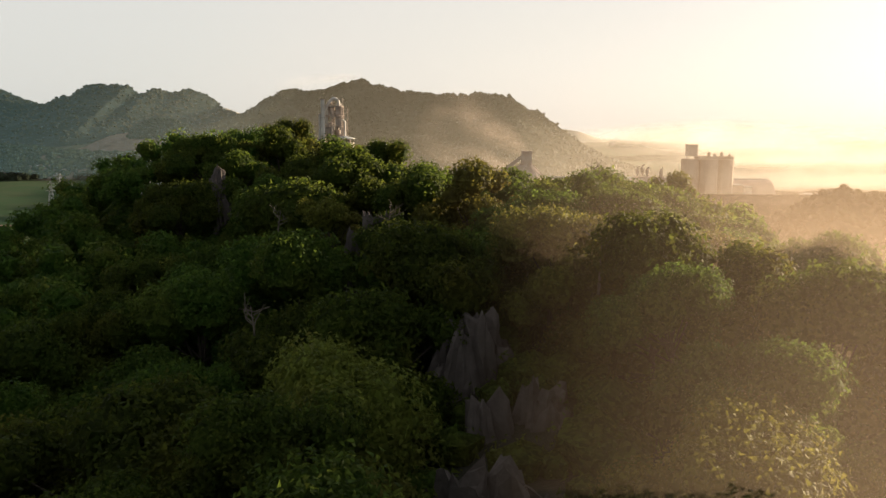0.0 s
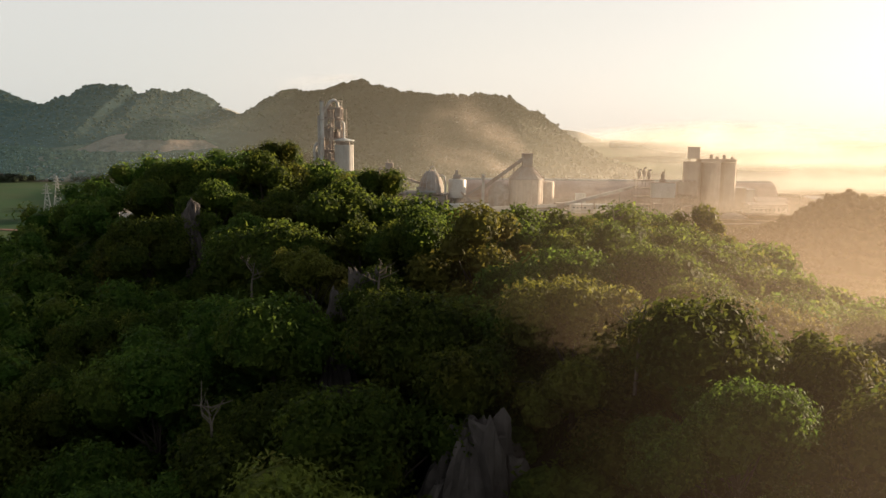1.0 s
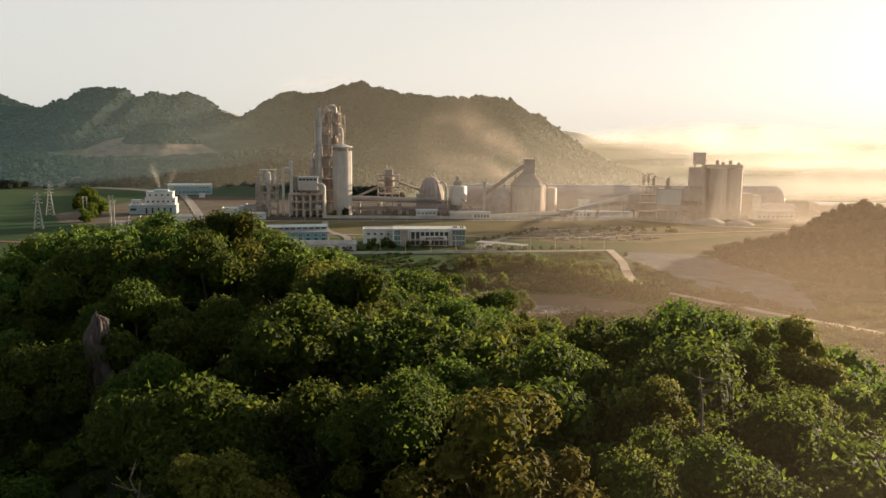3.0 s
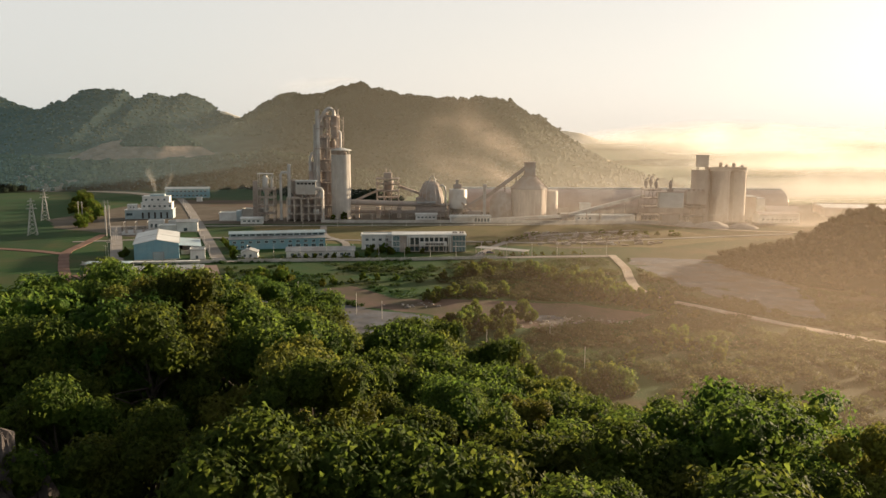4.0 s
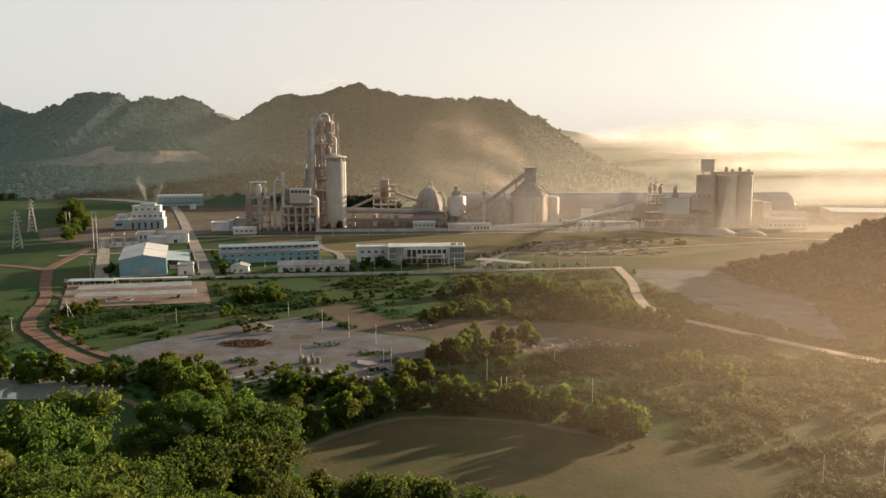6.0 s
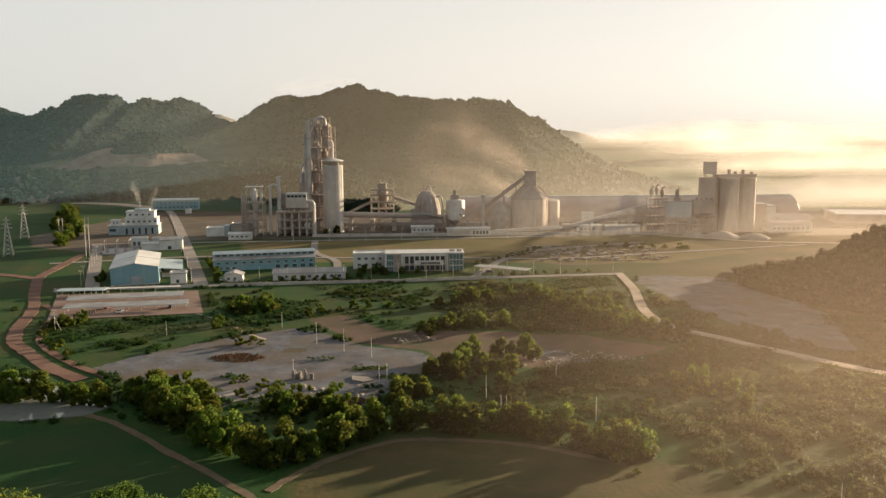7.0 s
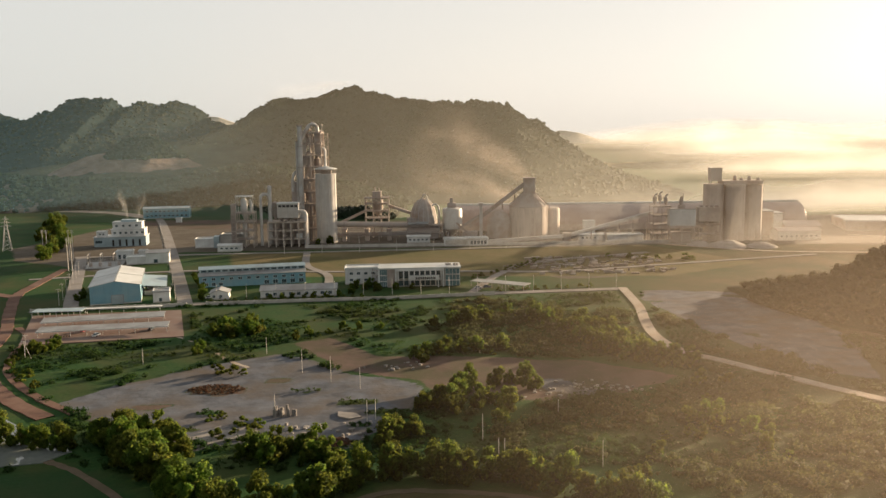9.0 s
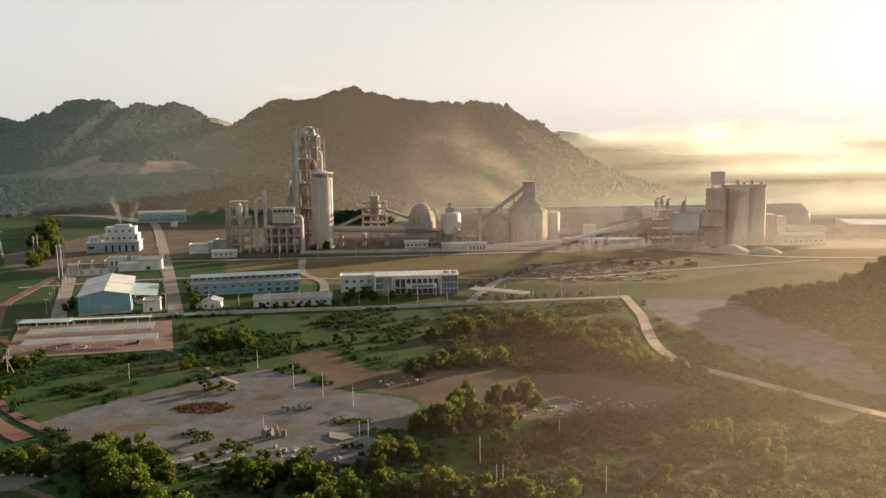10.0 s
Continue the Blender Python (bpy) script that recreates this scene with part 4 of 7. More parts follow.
def plant_tree(kind, x, y, z, scale, turn, label, group, name="forest_tree"):
    trunk, crown = kind
    ob = new(name)
    ob.empty_display_size = 0.3
    ob.matrix_basis = pose(x, y, z, 0, 0, turn) @ Matrix.Scale(scale, 4)
    part("trunk", trunk, None, ob)
    part("crown", crown, None, ob)
    return tagged(ob, label, name.replace("_", " "), group)


# limestone pinnacles on the hill: (x, y, top, width, height)
ROCKS = [(0.4, -8.0, 61.8, 2.7, 5.0), (2.6, -12.4, 59.8, 3.2, 5.5), (1.3, -17.2, 59.5, 4.2, 7.0), (-3.8, 3.4, 64.2, 2.2, 4.2), (-1.6, 2.0, 61.0, 2.2, 4.0), (-0.2, -3.5, 60.8, 2.6, 4.0), (-5.4, 1.2, 60.6, 2.4, 3.4),
         (-17.5, 22.0, 65.4, 2.4, 4.5), (10.5, 6.0, 64.2, 2.6, 4.0), (4.2, 6.5, 64.0, 2.4, 4.0)]


def rock_slab(w, d, h, ph):
    """One upright limestone blade with sharp vertical runnels and a broken top edge."""
    n, m = 40, 14
    rows = []
    for i in range(m + 1):
        u = min(i, m - 2) / (m - 2)
        shrink = (1.0, 0.72, 0.05)[max(0, i - m + 2)]
        for j in range(n):
            a = 2 * math.pi * j / n
            ca, sa = math.cos(a), math.sin(a)
            sq = 1 / max(abs(ca), abs(sa)) ** 0.75
            q = noise.fractal(Vector((ca * 1.7 + ph, sa * 1.7, u * 1.4)), 1.0, 2.0, 5)
            flute = abs(noise.noise(Vector((ca * 5 + ph, sa * 5, u * 0.6)))) + 0.6 * abs(noise.noise(Vector((ca * 12 + ph, sa * 12, u))))
            r = 0.5 * (1.08 - 0.42 * u ** 1.8) * sq * (0.98 + 0.4 * q - 0.34 * flute) * shrink
            top = 0.78 + 0.2 * noise.noise(Vector((ca * 1.6 * shrink + ph * 3, sa * 1.6 * shrink, 7.7))) + 0.08 * noise.noise(Vector((ca * 5 * shrink, sa * 5 * shrink, ph)))
            rows.append((r * w * ca + 0.14 * w * u * math.sin(ph * 3), r * d * sa, h * (u * top + 0.04 * q) + (1 - shrink) * 0.02 * h))
    f = [(i * n + j, i * n + (j + 1) % n, (i + 1) * n + (j + 1) % n, (i + 1) * n + j) for i in range(m) for j in range(n)] + [tuple(m * n + j for j in range(n))]
    return Shape().add(rows, f)


def pinnacle(x, y, top, width, height, seed):
    """A limestone outcrop: a few fluted blades leaning together, the tallest in the middle."""
    rg = random.Random(seed)
    t = thing("limestone_pinnacle", x, y, top - height * 0.95, rg.uniform(-25, 25), "dark grey fluted limestone pinnacle among the trees", "rock", "limestone pinnacles")
    for k in range(5):
        off = (k - 2) * 0.27 * width + rg.uniform(-0.1, 0.1) * width
        o = part("slab", rock_slab(width * rg.uniform(0.6, 0.9), width * rg.uniform(0.5, 0.75), height * (1.12 - 0.16 * abs(k - 2)) * rg.uniform(0.85, 1.08), seed * 1.7 + k), M_ROCK, t)
        o.location = (off, rg.uniform(-0.25, 0.15) * width, rg.uniform(-0.3, 0.1))
        o.rotation_euler = (rg.uniform(-0.05, 0.12), rg.uniform(-0.12, 0.12) - off * 0.04, rg.uniform(-0.5, 0.5))


for k, r in enumerate(ROCKS):
    pinnacle(r[0], r[1], r[2] + 0.2, r[3] * 1.1, r[4] + 1.4, 30 + k)

HILL_KINDS = [(tree_meshes(40 + k, 5.4, 2.9 + 0.3 * (k % 3), 6200, 0.205, M_LEAF, 18, 0.11, 0.98, 0.3, 1.0, 0.78), "broad green forest tree on the limestone hill") for k in range(5)]
HILL_KINDS += [(tree_meshes(50 + k, 5.6, 2.1, 4600, 0.175, M_LEAF_DRY, 15, 0.10, 0.95, 0.3), "sparse yellowing tree on the limestone hill") for k in range(2)]
HILL_KINDS += [(tree_meshes(60, 5.2, 3.3, 6400, 0.205, M_LEAF, 18, 0.12, 0.9, 0.4, 1.0, 0.85), "dense dark round-crowned tree on the hill")]
FINE_KINDS = [(tree_meshes(45 + k, 5.4, 2.9 + 0.25 * (k % 2), 10500, 0.155, M_LEAF if k < 3 else M_LEAF_DRY, 18, 0.10, 0.98, 0.25, 1.0, 0.78), HILL_KINDS[0 if k < 3 else 5][1]) for k in range(4)]
rng = np.random.default_rng(5)
spots = []
for _ in range(30000):
    x, y = rng.uniform(-66, 60), rng.uniform(-38, 100)
    if hill_top(x, y) < 14 or abs(x) > 0.58 * (y + 44) + 7:
        continue
    if x * x / 60 + (y + 44) ** 2 / 110 < 1 or any((x - a) ** 2 + (y - b + 2.6) ** 2 < (0.55 * w + (2.4 if b < -5 else 1.0)) ** 2 for a, b, _, w, _ in ROCKS):
        continue
    gap = rng.uniform(3.9, 5.5)
    if all((x - a) ** 2 + (y - b) ** 2 > gap * gap for a, b in spots):
        spots.append((x, y))
near = [q for q in spots if abs(q[0] + 2) < 20 and q[1] < 80]
near = sorted(near, key=lambda q: q[1])[:296]
for x, y in near:
    k = rng.choice(8, p=[0.17, 0.16, 0.16, 0.12, 0.13, 0.09, 0.08, 0.09])
    kind, label = HILL_KINDS[k] if y > 4 else FINE_KINDS[k % 4 if k % 4 < 3 or k == 7 else 1]
    sc = rng.uniform(0.8, 1.5)
    plant_tree(kind, x, y, float(hill_top(x, y)) - 5.2 * sc + rng.uniform(-1.6, 0.3), sc, rng.uniform(0, 360), label, "forest trees on the hill")

# the rest of the forest, and the undergrowth, too many to count
rest = [q for q in spots if q not in set(near)]
verts = []
for x, y in rest:
    sc = rng.uniform(0.75, 1.15)
    n = rng.integers(9, 14)
    ang, out = rng.uniform(0, 2 * math.pi, n), 2.6 * sc * rng.random(n) ** 0.6
    base = float(hill_top(x, y))
    cs = np.stack([x + out * np.cos(ang), y + out * np.sin(ang), base - 0.6 - rng.random(n) * 2.6 * sc], -1)
    verts.append(leaf_cloud(cs, rng.uniform(0.9, 1.5, n) * sc, 1300 if x > 0 else 900, 0.3, rng, 0.8, 0.8))
    verts.append(lump_cores(cs, rng.uniform(0.9, 1.4, n) * sc, rng, 0.8, 0.75))
tagged(new("forest", blades_mesh("forest", verts, M_LEAF)), "dense green forest covering the hill flanks", "forest", kind="stuff")
# the wooded flanks that lie farther from the flight
fx, fy = rng.uniform(-70, 64, 4000), rng.uniform(-68, 120, 4000)
far_side = (hill_top(fx, fy) > 6) & ((np.abs(fx) > 0.58 * (fy + 44) + 5) | (fy > 98)) & (fx * fx / 60 + (fy + 44) ** 2 / 110 > 1)
fx, fy = fx[far_side][:1150], fy[far_side][:1150]
fr = rng.uniform(1.7, 3.0, len(fx))
fc = np.stack([fx, fy, hill_top(fx, fy) - 2.6], -1)
tagged(new("forest", blades_mesh("forest", [lump_cores(fc, fr, rng, 0.9, 0.95, 7, 5), leaf_cloud(fc, fr, 90000, 0.5, rng, 0.9, 0.9)], M_LEAF)), "dense green forest on the hill's far flanks", "forest", kind="stuff")
n = 5400
ux, uy = rng.uniform(-52, 46, n), rng.uniform(-38, 96, n)
keep = np.abs(ux) < 0.58 * (uy + 44) + 6
for a, b, _, w, _ in ROCKS:
    keep &= (ux - a) ** 2 + (uy - b + 0.6) ** 2 > (0.45 * w + 0.4) ** 2
ux, uy = ux[keep], uy[keep]
ur = 1.5 * rng.uniform(0.5, 1.1, len(ux))
low = np.stack([ux, uy, hill_ground(ux, uy) + 0.25 * ur], -1)
v = [lump_cores(low, ur, rng, 0.75, 0.85, 6, 3), leaf_cloud(low, ur, 150000, 0.26, rng, 0.75, 0.85)]
tagged(new("undergrowth", blades_mesh("undergrowth", v, M_LEAF)), "leafy undergrowth and creepers on the hillside", "undergrowth", kind="stuff")


def bare_tree(x, y, z, h, seed):
    rg = random.Random(seed)
    t = thing("bare_tree", x, y, z, rg.uniform(0, 360), "pale leafless tree standing among the green", "tree", "bare trees")
    part("trunk", Shape().tube([(0, 0, -1.5), (0.1, 0, h * 0.4), (0.25, 0.1, h)], [0.07, 0.05, 0.015], 6), M_BARK, t, "pale bare trunk", True)
    for k in range(7):
        b = h * rg.uniform(0.4, 0.85)
        a, l = rg.uniform(0, 6.28), rg.uniform(0.5, 1.3)
        e = (0.1 + l * math.cos(a), l * math.sin(a), b + l * rg.uniform(0.3, 0.8))
        m = (0.1 + 0.5 * l * math.cos(a + 0.3), 0.5 * l * math.sin(a + 0.3), b + 0.2 * l)
        part("branch", Shape().tube([(0.12, 0, b), m, e], [0.03, 0.02, 0.008], 5).tube([m, (m[0] + 0.3 * l * math.cos(a - 0.9), m[1] + 0.3 * l * math.sin(a - 0.9), m[2] + 0.4 * l)], [0.014, 0.006], 4), M_BARK, t)


for k, (x, y, h) in enumerate([(5.7, -8.7, 1.6), (-8.6, -6.6, 1.7), (-3.4, 1.0, 1.6), (8.5, 9, 2.0), (-10, 6, 1.8)]):
    bare_tree(x, y, float(hill_top(x, y)) - 0.62 * h, h, 70 + k)

# valley trees and hedges
VAL = [tree_meshes(80 + k, 7.0, 2.5 + 0.35 * (k % 2), 1300, 0.55, M_LEAF_V, 13, 0.13, 1.15, 0.16, 1.5) for k in range(4)]
LOW = [tree_meshes(90 + k, 3.0, 2.1, 800, 0.5, M_LEAF_V, 9, 0.07, 0.8, 0.15) for k in range(3)]


def row(pts, step_m, wide, hgt, kinds, label, group):
    cat_name = group[:-1].replace(" ", "_")
    line = smooth_line(pts, 24) if len(pts) > 1 else [Vector((*pts[0], 0))]
    acc, last = 0.0, None
    for p in line:
        if last is not None:
            acc += (p - last).length
        last = p
        if acc >= step_m or p is line[0]:
            acc = 0.0
            plant_tree(kinds[rng.integers(len(kinds))], p.x + rng.normal() * wide, p.y + rng.normal() * wide, -0.1, hgt * rng.uniform(0.72, 1.2), rng.uniform(0, 360), label, group, cat_name)


HEDGE = "bushy hedge tree with sunlit yellow-green top"
row([(-96, 283), (-80, 266), (-64, 248), (-44, 226)], 2.7, 1.4, 1.3, VAL, HEDGE, "hedge trees")
row([(-92, 290), (-80, 282), (-68, 268)], 4.0, 1.6, 1.05, VAL, HEDGE, "hedge trees")
row([(-40, 228), (-26, 240), (-11, 253), (6, 252), (22, 249), (40, 238), (52, 226)], 2.7, 1.4, 1.15, VAL, HEDGE, "hedge trees")
row([(-50, 268), (-38, 274), (-30, 262), (-44, 262)], 4.5, 2.0, 0.95, VAL, HEDGE, "hedge trees")
row([(-150, 287), (-132, 282), (-114, 278), (-100, 276)], 4.0, 1.4, 1.2, VAL, "dark leafy tree beside the pond", "pond trees")
row([(-160, 286), (-164, 298), (-174, 314)], 4.5, 2.0, 1.2, VAL, "dark leafy tree beside the pond", "pond trees")
CLUMP = "leafy young tree in a roadside thicket"
row([(-15, 274), (-6, 284), (-12, 290)], 3.2, 1.2, 0.9, VAL, CLUMP, "thicket trees")
row([(2, 300), (6, 318), (14, 330), (26, 334), (36, 330)], 3.4, 2.6, 0.95, VAL, CLUMP, "thicket trees")
row([(8, 305), (20, 316), (22, 290)], 4.2, 2.4, 0.85, VAL, CLUMP, "thicket trees")
row([(-98, 412), (-88, 418), (-78, 414), (-96, 400)], 3.6, 2.4, 0.9, VAL, CLUMP, "thicket trees")
row([(-97, 380), (-95, 386)], 4, 1.0, 0.85, VAL, CLUMP, "thicket trees")
row([(-56, 404), (-44, 412), (-30, 416), (-22, 420)], 4.2, 3.0, 0.7, LOW + VAL, CLUMP, "thicket trees")
row([(-8, 364), (4, 376), (18, 376), (28, 372)], 2.8, 2.8, 0.85, LOW + VAL, CLUMP, "thicket trees")
row([(20, 432), (34, 442), (46, 446)], 4.4, 2.8, 0.8, LOW + VAL, CLUMP, "thicket trees")
row([(46, 436), (56, 424), (66, 402), (74, 384), (84, 364), (93, 354)], 2.2, 3.4, 1.05, VAL, CLUMP, "thicket trees")
row([(56, 404), (64, 386), (76, 362), (86, 352)], 3.2, 3.0, 1.0, VAL, CLUMP, "thicket trees")
row([(4, 424), (16, 428), (26, 436)], 3.2, 2.6, 1.0, VAL, CLUMP, "thicket trees")
row([(96, 322), (88, 300), (86, 284), (92, 272), (100, 264)], 3.4, 4.0, 0.8, LOW + VAL, CLUMP, "thicket trees")
row([(74, 280), (66, 266), (58, 254), (52, 240), (44, 228)], 4.0, 4.5, 0.6, LOW + VAL, CLUMP, "thicket trees")
row([(-166, 378), (-160, 386), (-158, 396)], 4, 1.6, 0.8, VAL, CLUMP, "thicket trees")
row([(-170, 395), (-160, 360), (-140, 332)], 6, 1.8, 0.8, LOW, "low shrub beside the dirt track", "shrubs")
row([(-78, 352), (-68, 349)], 3.5, 1.0, 1.0, LOW, "low shrub on the gravel edge", "shrubs")
row([(-68, 299), (-64, 303)], 3, 1.0, 1.0, LOW, "low shrub on the gravel edge", "shrubs")
row([(-60, 285), (-52, 290), (-58, 296)], 4, 1.2, 0.9, LOW, "low shrub on the gravel edge", "shrubs")
row([(-88, 489.5), (-52, 493.5)], 5.2, 0.3, 0.5, VAL, "small clipped tree before the canteen", "street trees")
row([(-118, 484), (-60, 489), (-36, 491)], 5.0, 0.5, 0.62, LOW, "small shrub along the front wall", "street shrubs")
row([(-46, 506), (-36, 520), (-32, 508)], 4.0, 1.2, 0.7, VAL, "dense green tree beside the office", "office trees")
row([(-22, 511), (-14, 513)], 8, 0.5, 0.72, VAL, "dense green tree before the office", "office trees")
row([(36, 504), (60, 509), (90, 513)], 6.0, 0.6, 0.8, LOW, "small shrub along the road", "street shrubs")
row([(24, 548), (52, 580), (70, 610)], 6.0, 0.8, 0.8, LOW, "small shrub along the road", "street shrubs")
row([(-124, 488), (-136, 530), (-150, 565)], 6.0, 0.8, 0.62, VAL, "small dark tree along the plant road", "street trees")
row([(-190, 490), (-196, 515)], 5.0, 1.2, 0.6, VAL, "small dark tree beside the blue warehouse", "street trees")
row([(-84, 705), (-92, 704)], 8, 0.3, 0.9, VAL, "round dark tree at the silo foot", "street trees")
row([(-276, 640), (-290, 690), (-320, 770), (-352, 830), (-388, 905)], 9, 3.0, 1.5, VAL, "dark tree along the field edge", "field trees")
row([(-318, 735), (-345, 790), (-362, 850), (-385, 905)], 9, 6.0, 1.0, VAL, "dark tree along the field edge", "field trees")
row([(120, 620), (150, 612), (176, 606)], 7, 2.0, 1.1, LOW, "dusty shrub near the spoil heaps", "shrubs")


POND = [(-140, 263), (-122, 262), (-106, 266), (-101, 274), (-116, 286), (-134, 302), (-148, 308), (-156, 288)]
# scrub over the open ground, too many to count; the country road stays clear
TRACK = np.array([(p.x, p.y) for p in smooth_line([(-245, 600), (-237, 540), (-232, 508), (-212, 460), (-193, 418), (-183, 384), (-172, 358), (-157, 339), (-140, 319), (-122, 303)], 8)])
LANE = np.array([(p.x, p.y) for p in smooth_line([(104, 508), (103, 480), (101.5, 455), (97, 424), (95, 398), (99, 374), (112, 356), (128, 334), (145, 312), (185, 268), (240, 220)], 8)])
def scrub(name, n, x0, x1, y0, y1, big, leaf, dens, seed, material, label):
    gx, gy = rng.uniform(x0, x1, n), rng.uniform(y0, y1, n)
    m = fbm(gx, gy, 30, 3, seed) + 0.5 * (fbm(gx, gy, 8, 2, seed + 1) - 0.5) > dens
    for poly in (GRAVEL, RED, QUARRY_YARD, FIELD, FIELD_R, LAWN):
        m &= inside(poly, gx, gy) < (-1.5 if poly in (FIELD, FIELD_R, LAWN) else -2 + 9 * (fbm(gx, gy, 9, 2, 77) - 0.35))
    for a, b, p, q in BROWN:
        m &= np.hypot((gx - a) / p, (gy - b) / q) > 0.9
    m &= np.min((gx[:, None] - LANE[None, :, 0]) ** 2 + (gy[:, None] - LANE[None, :, 1]) ** 2, axis=1) > 34
    m &= np.min((gx[:, None] - TRACK[None, :, 0]) ** 2 + (gy[:, None] - TRACK[None, :, 1]) ** 2, axis=1) > 60
    m &= gy < 468 + 0.09 * (gx + 200)
    m &= hill_top(gx, gy) < 1
    m &= inside(POND, gx, gy) < -1.5
    m &= inside([(-180, 392), (-106, 406), (-124, 470), (-206, 458)], gx, gy) < 0
    gx, gy = gx[m], gy[m]
    out = []
    for x, y in zip(gx, gy):
        r = big * rng.uniform(0.35, 1.0) * (0.45 + 1.1 * float(vnoise(x, y, 14, 50)))
        c = (x, y, 0.1 + 0.2 * r)
        if r > 1.4:
            out.append(lump_cores([c], [r], rng, 0.5, 0.6, 6, 3))
        out.append(leaf_cloud([c], [r], int(6 + 11 * r), leaf, rng, 0.55, 0.5))
    tagged(new(name, blades_mesh(name, out, material)), label, "scrub", kind="stuff")


scrub("scrub", 12500, -205, 118, 258, 500, 2.0, 0.6, 0.42, 41, M_SCRUB, "green scrub and tall weeds on the open ground")
M_SCRUB_DRY = leafy("dry_scrub_leaves", (0.050, 0.064, 0.022), (0.044, 0.060, 0.020), (0.072, 0.070, 0.028), 0.3, 0.0, 0.03)
scrub("dry_scrub", 4600, 10, 270, 165, 480, 4.2, 0.95, 0.46, 45, M_SCRUB_DRY, "dry brown scrub and grass tufts on the plain")
scrub("dry_scrub", 1500, 46, 210, 150, 330, 3.8, 0.8, 0.44, 63, M_SCRUB_DRY, "scattered dry bushes and tufts on the hazy plain")


# rusty dead grass on the brown patches of the gravel
M_DEAD = leafy("dead_grass", (0.090, 0.052, 0.030), (0.075, 0.045, 0.026), (0.105, 0.066, 0.036), 0.2, 0.0, 0.1)
dv = []
for a, b, p, q in BROWN[:2]:
    for _ in range(int(p * q * 3.2)):
        ang, rr = rng.uniform(0, 2 * math.pi), rng.random() ** 0.5
        dv.append(leaf_cloud([(a + 0.9 * p * rr * math.cos(ang), b + 0.9 * q * rr * math.sin(ang), 0.05)], [0.5], 9, 0.5, rng, 0.6, 0.4))
tagged(new("dead_grass", blades_mesh("dead_grass", dv, M_DEAD)), "rusty brown dead grass on the gravel", "grass", kind="stuff")

# weeds and low bushes in the patches of the gravel
wv = []
for a, b, p, q in WEEDS:
    for _ in range(int(5 + p * q * 0.9)):
        ang, rr = rng.uniform(0, 2 * math.pi), rng.random() ** 0.5
        r = rng.uniform(0.35, 1.0)
        c = (a + p * rr * math.cos(ang), b + q * rr * math.sin(ang), 0.15 + 0.3 * r)
        wv.append(leaf_cloud([c], [r], 26, 0.5, rng, 0.8, 0.5))
tagged(new("weeds", blades_mesh("weeds", wv, M_SCRUB)), "weedy patches growing through the gravel", "weeds", kind="stuff")


def slope_forest(name, source, count, crown, leaf, leaves, material, label, seed, keep=lambda x, y, z: z > 1.0):
    """Tree crowns over a slope, too many to count: rough lumps with leaves."""
    X, Y, Z = (q.ravel() for q in SLOPES[source])
    r = np.random.default_rng(seed)
    ok = np.flatnonzero(keep(X, Y, Z))
    ids = r.choice(ok, min(count, len(ok)), replace=False)
    out = []
    for k in ids:
        c = (X[k] + r.normal() * 1.0, Y[k] + r.normal() * 1.0, Z[k] + crown * r.uniform(0.1, 0.7))
        q = crown * r.uniform(0.6, 1.25)
        out.append(lump_cores([c], [q], r, 0.8, 0.8))
        out.append(leaf_cloud([c], [q], leaves, leaf, r, 0.8, 0.75))
    tagged(new(name, blades_mesh(name, out, material)), label, "forest", kind="stuff")


M_KNOLL_LEAF = leafy("knoll_leaves", (0.040, 0.044, 0.020), (0.048, 0.050, 0.022), (0.056, 0.052, 0.024), 0.4, 0.0, 0.05)
slope_forest("knoll_forest", "wooded_knoll", 900, 3.0, 1.0, 34, M_KNOLL_LEAF, "dense wood covering the limestone knoll", 3, lambda x, y, z: (z > 0.8) & (y < 490))


def far_crowns(name, source, count, crown, material, label, seed, keep=lambda x, y, z: z > 2.0, sunk=-0.1):
    """Tree crowns over a distant slope, too many to count: rough closed lumps."""
    X, Y, Z = (q.ravel() for q in SLOPES[source])
    r = np.random.default_rng(seed)
    ok = np.flatnonzero(keep(X, Y, Z))
    ids = r.choice(ok, min(count, len(ok)), replace=False)
    cs = np.stack([X[ids] + r.normal(size=len(ids)) * crown * 0.6, Y[ids] + r.normal(size=len(ids)) * crown * 0.6, Z[ids] + crown * r.uniform(sunk, sunk + 0.45, len(ids))], -1)
    tagged(new(name, blades_mesh(name, [lump_cores(cs, crown * r.uniform(0.6, 1.3, len(ids)), r, 0.8, 1.0, 4 if crown < 4.5 else 5, 2 if crown < 4.5 else 3, 0.9, 1.1)], material)), label, "forest", kind="stuff")


M_FOOT_LEAF = leafy("foothill_leaves", (0.010, 0.022, 0.010), (0.013, 0.025, 0.012), (0.015, 0.025, 0.013), 0.2, 0.0, 0.02, leaf=0.5)
far_crowns("foothill_forest", "foothill", 5200, 4.6, M_FOOT_LEAF, "dark green forest covering the foothill", 21, lambda x, y, z: (z > 1.5) & (y < 1240))
M_MTN_LEAF = leafy("mountain_leaves", (0.022, 0.028, 0.016), (0.027, 0.033, 0.018), (0.031, 0.034, 0.019), 0.15, 0.0, 0.01, leaf=0.3)
far_crowns("mountain_forest", "mountain", 14000, 4.2, M_MTN_LEAF, "dark forest covering the broad mountain", 23, lambda x, y, z: (z > 6) & (y < 3010) & ((x > -340) | (y > 1800)), -0.45)
far_crowns("range_forest", "left_range", 2600, 5.0, M_MTN_LEAF, "dark forest on the karst peaks", 24, lambda x, y, z: (z > 10) & (x > -1300), -0.5)
